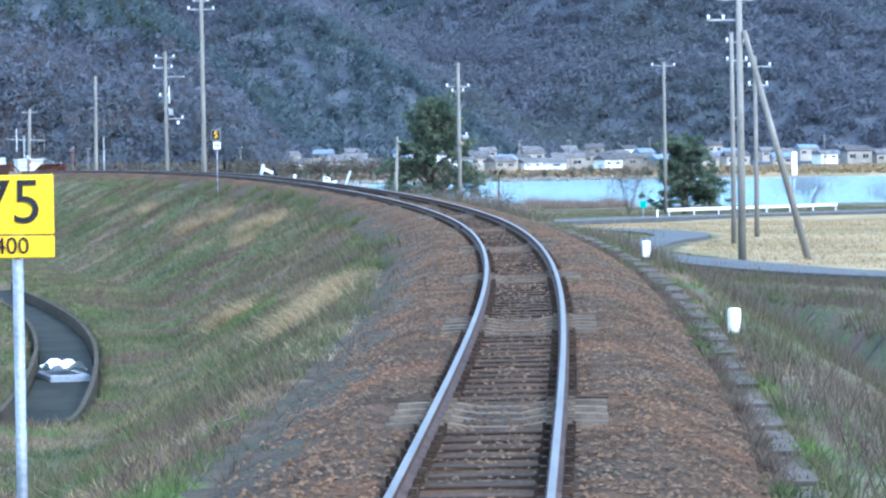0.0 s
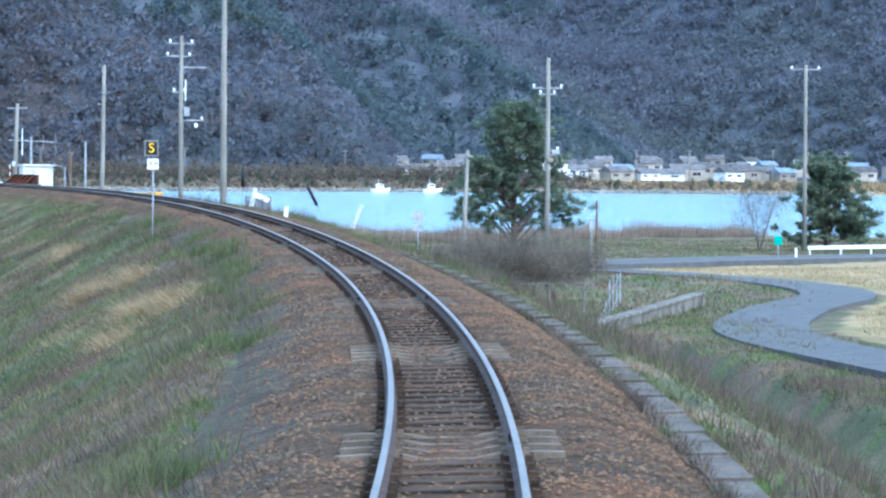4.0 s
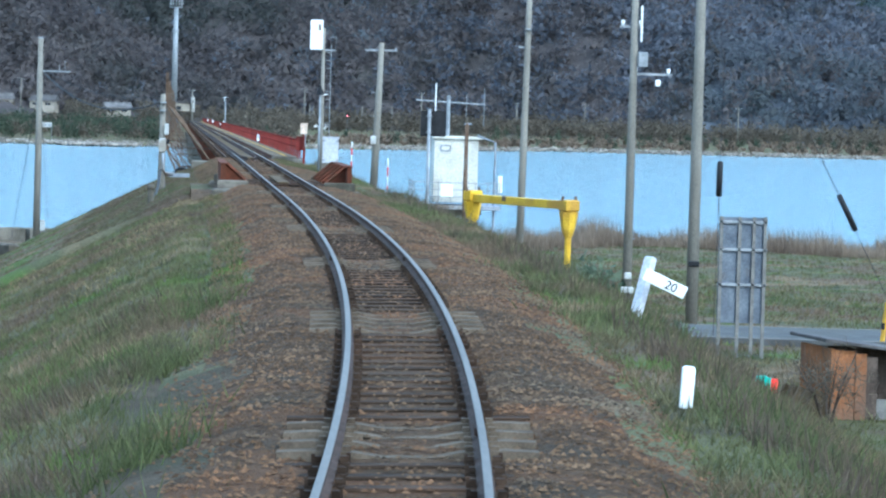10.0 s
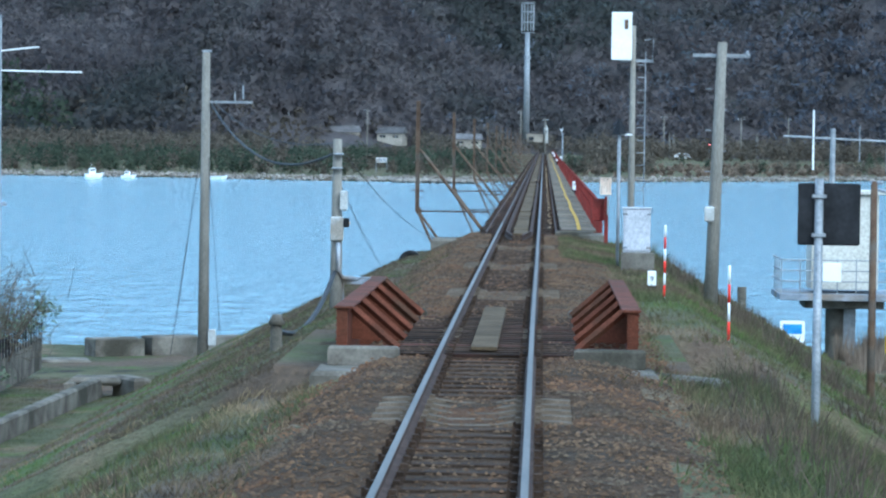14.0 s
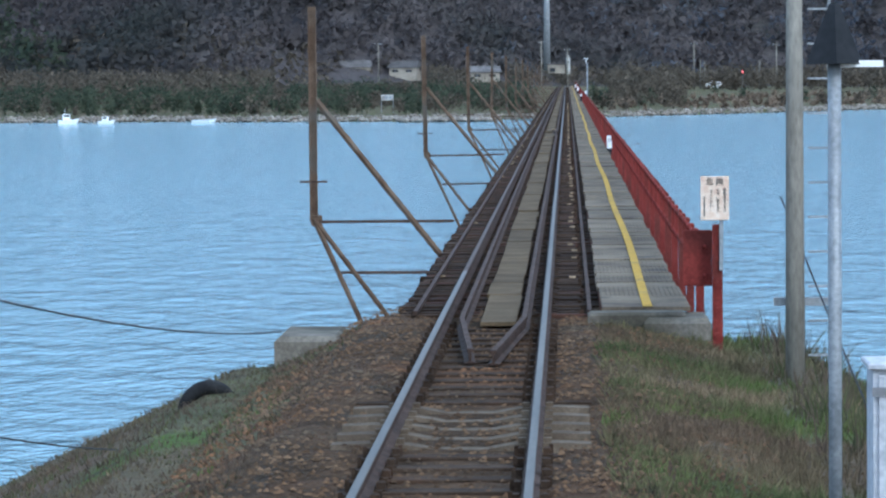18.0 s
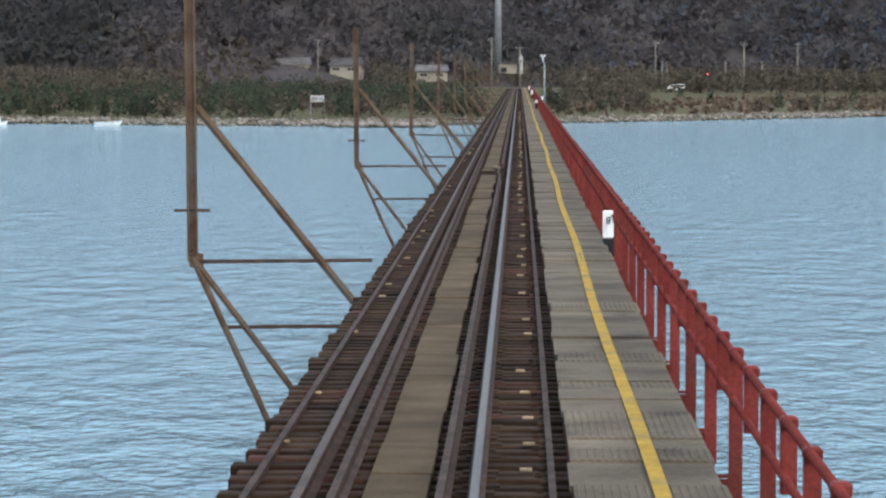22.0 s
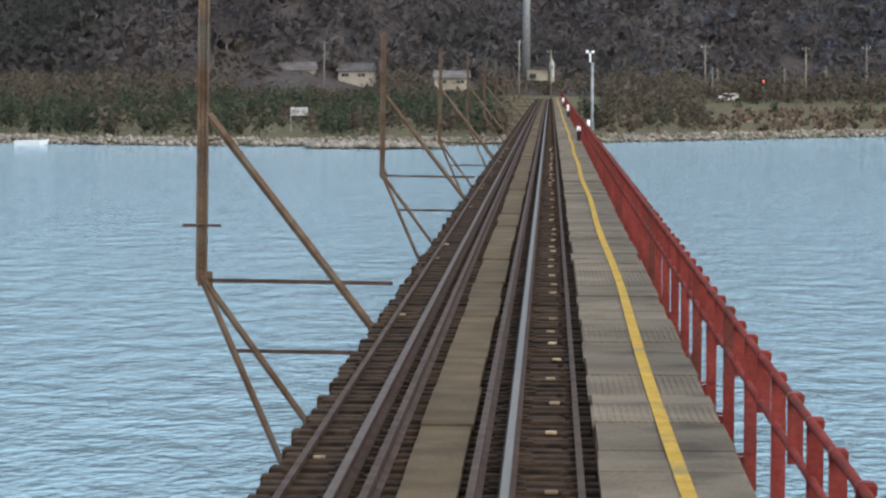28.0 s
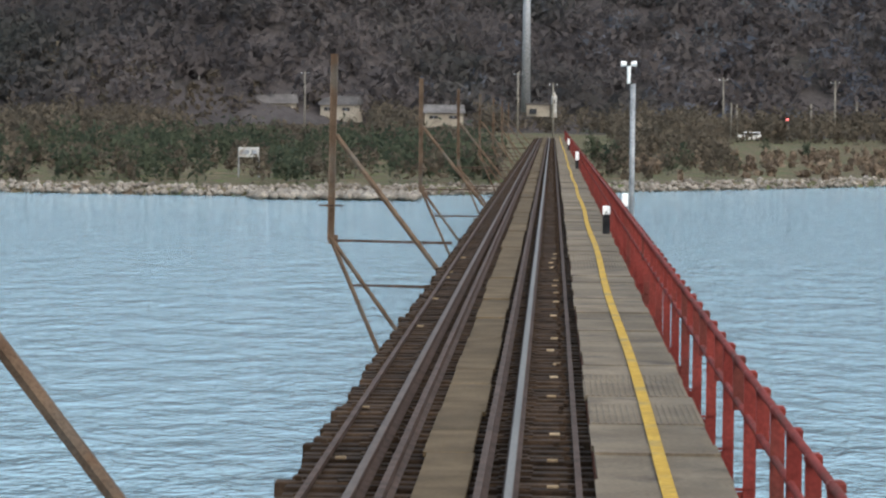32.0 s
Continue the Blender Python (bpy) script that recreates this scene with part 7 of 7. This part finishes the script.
x, y = rs.uniform(12, 90, 34000), rs.uniform(-62, 20, 34000)
z = ground_z(x, y)
ok = (z > WATER + 0.2) & (y > np.interp(x, [12, 20, 32, 46, 62, 90], [-44, -50, -48, -38, -29, -18]))
blades("dry_meadow", x[ok], y[ok], z[ok], rs.uniform(0.04, 0.16, ok.sum()), 0.03, M_blade, rs, 4, 0.5, "dry straw meadow between road and river")


# ---- trees near the road ----
def tree(name, x, y, h, label, category, clumps, mat, n=90, size=0.14, seed=1, trunk_r=0.16, bare=False):
    rs = np.random.RandomState(seed)
    b = gz(x, y)
    e = thing(name, label, category, at=(x, y, b))
    part("trunk", Geo().tube([(0, 0, -0.2), (0.1, 0, h * 0.35), (-0.05, 0.05, h * 0.7), (0.0, 0, h * 0.95)], trunk_r, 9, 0.04), M_bark, e, smooth=True)
    cx, cy, cz, rx, rz = [], [], [], [], []
    for (px, pz, r, rr) in clumps:
        py = rs.uniform(-0.6, 0.6) * max(r, 0.8)
        part("limb", Geo().tube([(0, 0, max(pz - 0.5 * abs(px) - 0.3, 0.5)), (px * 0.5, py * 0.5, pz - 0.15), (px, py, pz)], 0.06, 6, 0.02), M_bark, e)
        for _ in range(7):
            cx.append(px + rs.normal() * r * 0.65), cy.append(py + rs.normal() * r * 0.8), cz.append(pz + rs.normal() * rr * 0.6)
            rx.append(r * rs.uniform(0.4, 0.8)), rz.append(rr * rs.uniform(0.4, 0.8))
    v, f = fuzz_arrays(np.array(cx), np.array(cy), np.array(cz), np.array(rx), np.array(rz), n, size, rs, 0.1, 0.15)
    ob = part("crown", crown_mesh("crown", v, f), mat, e)
    return e


pc_ = random.Random(8)
pine_clumps = []
for k in range(92):
    hz = 2.5 + 6.8 * (k / 91) ** 0.95
    wmax = 3.3 * (1 - (hz - 2.0) / 8.2) ** 0.62 + 0.2
    q = pc_.uniform(-1, 1)
    pine_clumps.append((q * wmax + 0.2 * math.sin(hz), hz - 0.25 * abs(q), pc_.uniform(0.5, 0.85), pc_.uniform(0.3, 0.5)))
pine_clumps += [(3.6, 3.2, 0.9, 0.35), (3.2, 3.8, 0.8, 0.4), (-3.0, 4.3, 0.8, 0.4), (-3.1, 3.2, 0.7, 0.35), (0.9, 1.2, 1.1, 0.6), (0.2, 0.9, 0.9, 0.5), (1.6, 1.1, 0.8, 0.5)]
tree("pine_tree", 29.9, -52.5, 9.4, "tall dark green pine with an open uneven crown", "pine tree", pine_clumps, M_pine, 120, 0.05, 3, 0.2)
con_clumps = []
for k in range(40):
    hz = 0.7 + 5.6 * (k / 39)
    wmax = 2.5 * (1 - (hz - 0.6) / 6.6) ** 0.7 + 0.2
    con_clumps.append((pc_.uniform(-1, 1) * wmax + 0.2, hz, pc_.uniform(0.8, 1.2), pc_.uniform(0.45, 0.7)))
tree("dense_conifer", 63.5, -14.5, 6.6, "bushy dark green conifer by the guardrail", "conifer", con_clumps, M_pine, 150, 0.075, 4, 0.25)


def bare_bush(x, y, h, w, label, seed, twigs=260, z=None):
    rs = np.random.RandomState(seed)
    b = gz(x, y) if z is None else z
    e = thing("bare_bush", label, "bush", "bare bushes", (x, y, b))
    for k in range(7):
        a = rs.uniform(0, 6.28)
        tip = (math.cos(a) * w * 0.4, math.sin(a) * w * 0.4, h * rs.uniform(0.6, 1.0))
        part("stem", Geo().tube([(0, 0, -0.1), (tip[0] * 0.4, tip[1] * 0.4, tip[2] * 0.5), tip], 0.035, 5, 0.01), M_bark, e)
    p0 = rs.normal(size=(twigs, 3)) * [w * 0.22, w * 0.22, h * 0.16] + [0, 0, h * 0.55]
    d = rs.normal(size=(twigs, 3)) * 0.35 + [0, 0, 0.25]
    sd = np.cross(d, rs.normal(size=(twigs, 3)))
    sd = sd / np.linalg.norm(sd, axis=1, keepdims=True) * 0.012
    v = np.stack([p0 - sd, p0 + sd, p0 + d * h * 0.35], 1).reshape(-1, 3)
    tw_ = part("twig_mass", array_mesh("twigs", v, np.arange(len(v)).reshape(-1, 3)), M_bare, e)
    tw_["kind"] = "stuff"
    return e


bare_bush(-14.2, -12, 3.4, 3.2, "half-bare garden shrub behind the wall", 1, 900, -4.4)
bare_bush(-14.8, -19, 2.8, 3.0, "half-bare garden shrub behind the wall", 2, 700, -4.2)
bare_bush(56.5, -20, 5.4, 4.5, "leafless pale tree beside the conifer", 3, 700)
bare_bush(76, -12, 4.0, 6.0, "dark twiggy shrub by the river", 4, 900)
bare_bush(86, -8, 2.8, 6.0, "dark twiggy shrub by the river", 5, 700)
bare_bush(95, -5, 3.6, 5.0, "small leafless tree by the river", 6, 500)
bare_bush(8.6, -121, 2.2, 2.2, "tangled bare shrub at the slope's foot", 7, 700)
bare_bush(11, -86, 1.8, 1.8, "low twiggy shrub beside the road board", 8, 500)
bare_bush(18, -70, 2.2, 2.4, "straw-coloured bare shrub by the road", 9, 500)
# the tangle of vines on the trellis
n = 12000
x = rs.uniform(8.7, 13.9, n)
y = -124 + (x - 9.0) * 0.4 + rs.uniform(-0.6, 7.5, n)
z = -2.72 + np.abs(rs.normal(size=n)) * 0.42 - 0.3 * rs.rand(n) + 0.25 * np.sin(x * 1.7 + y)
d = rs.normal(size=(n, 3)) * [0.35, 0.35, 0.22]
tall = rs.rand(n) < 0.2
d[tall] = d[tall] * 0.8 + [0, 0, 0.75]
p0 = np.stack([x, y, z], 1)
sd = np.cross(d, rs.normal(size=(n, 3)))
sd = sd / np.linalg.norm(sd, axis=1, keepdims=True) * 0.012
v = np.stack([p0 - sd, p0 + sd, p0 + d], 1).reshape(-1, 3)
part("vines", array_mesh("vines", v, np.arange(len(v)).reshape(-1, 3)), M_bare, tre, "tangled brown bare vines")
for k in range(9):
    xx, yy = 8.6 + k * 0.6, -122.5 + k * 0.3 + (k % 3) * 1.5
    part("vine_stem", Geo().tube([(xx, yy, LAND - 0.1), (xx + 0.1, yy, -3.8), (xx - 0.25, yy + 0.1, -3.0)], 0.06, 6, 0.03), M_bark, tre)
for k, (x, y) in enumerate(((5.5, -88), (11.2, -62))):
    r2 = np.random.RandomState(60 + k)
    c = np.array([gz(x, y) + 0.35])
    v, f = fuzz_arrays(np.array([0.0]), np.array([0.0]), np.array([0.35]), np.array([0.75]), np.array([0.5]), 420, 0.07, r2, 0.0, 0.2)
    e = thing("green_shrub", "low dark green shrub on the grassy slope", "shrub", "green shrubs", (x, y, gz(x, y)))
    part("foliage", crown_mesh("foliage", v, f), M_pine, e)
    part("stem", Geo().tube([(0, 0, -0.1), (0.05, 0, 0.5)], 0.03, 5), M_bark, e)

for k, (x, y, h, w) in enumerate(((-14.6, -8, 2.3, 1.5), (-14.9, -15, 2.0, 1.5), (-13.2, -24, 1.0, 0.6))):
    r2 = np.random.RandomState(90 + k)
    e = thing("garden_bush", "dark leafy evergreen bush behind the garden wall", "bush", "garden bushes", (x, y, -4.4))
    m = 9
    v, f = fuzz_arrays(r2.normal(size=m) * w * 0.35, r2.normal(size=m) * w * 0.5, h * r2.uniform(0.25, 0.85, m), np.full(m, w * 0.5), np.full(m, h * 0.25), 130, 0.06, r2, 0.0, 0.2)
    part("foliage", crown_mesh("foliage", v, f), M_pine, e)
    part("stem", Geo().tube([(0, 0, -0.2), (0.05, 0, h * 0.6)], 0.05, 6), M_bark, e)

for k, (x, y, h, w) in enumerate(((9.6, -116, 2.2, 2.0), (11.4, -115.5, 2.2, 2.4), (13.0, -114, 1.6, 1.8))):
    bare_bush(x, y, h, w, "straggling bare fruit tree behind the trellis", 120 + k, 420)

x, y, z = slope_pts(16000, -58, -6, -7, -1.6, rs)
blades("dry_grass", x, y, z, rs.uniform(0.02, 0.09, len(x)), 0.01, M_weed, rs, 3, 0.9, "sparse brown dead grass on the gravelly bank")
x, y, z = slope_pts(9000, -300, -60, -12, -2.2, rs, lambda s, la: np.sin(s * 0.21 + la * 0.6) + np.sin(la * 0.9 - s * 0.07) > 0.5)
blades("brown_weeds", x, y, z, rs.uniform(0.08, 0.26, len(x)), 0.01, M_weed, rs, 4, 0.6, "dead brown weeds among the slope grass", "weeds")
x, y = rs.uniform(18, 90, 30000), rs.uniform(-165, -52, 30000)
lx = np.interp(y, [-215, -186, -168, -148, -130, -113, -98, -84, -70, -52], [46, 22, 14, 14.5, 17, 24, 32, 35, 34, 33])
ok = x > lx + 3.2
x, y = x[ok], y[ok]
y = np.round((y + 0.3 * x) / 0.6) * 0.6 - 0.3 * x
blades("rice_stubble", x, y, ground_z(x, y), rs.uniform(0.08, 0.2, len(x)), 0.03, M_straw, rs, 3, 0.35, "rows of cut rice stubble on the dry field", "stubble")

m_arc = Geo()
ra = random.Random(77)
for k in range(70):
    x, y = ra.uniform(8.6, 13.8), ra.uniform(-124, -116)
    z0, h, dx = -2.9 + ra.uniform(0, 0.5), ra.uniform(0.3, 1.2), ra.uniform(-0.9, 0.9)
    m_arc.tube([(x, y, z0), (x + dx * 0.4, y, z0 + h * 0.7), (x + dx, y + ra.uniform(-0.3, 0.3), z0 + h * ra.uniform(0.5, 1.0))], 0.014, 4, 0.006)
part("vine_shoots", m_arc, M_reed, tre, "thin pale bare vine shoots")["kind"] = "stuff"

for n_, s0, s1, l0, l1, h0, h1 in ((5000, -26, -7.6, 1.15, 2.7, 0.03, 0.12), (9000, -40, -5, 2.2, 6, 0.05, 0.16)):
    x, y, z = slope_pts(n_, s0, s1, l0, l1, rs)
    blades("grass", x, y, z, rs.uniform(h0, h1, len(x)), 0.011, M_blade, rs, 3, 0.7, "grass growing into the ballast by the bridge")
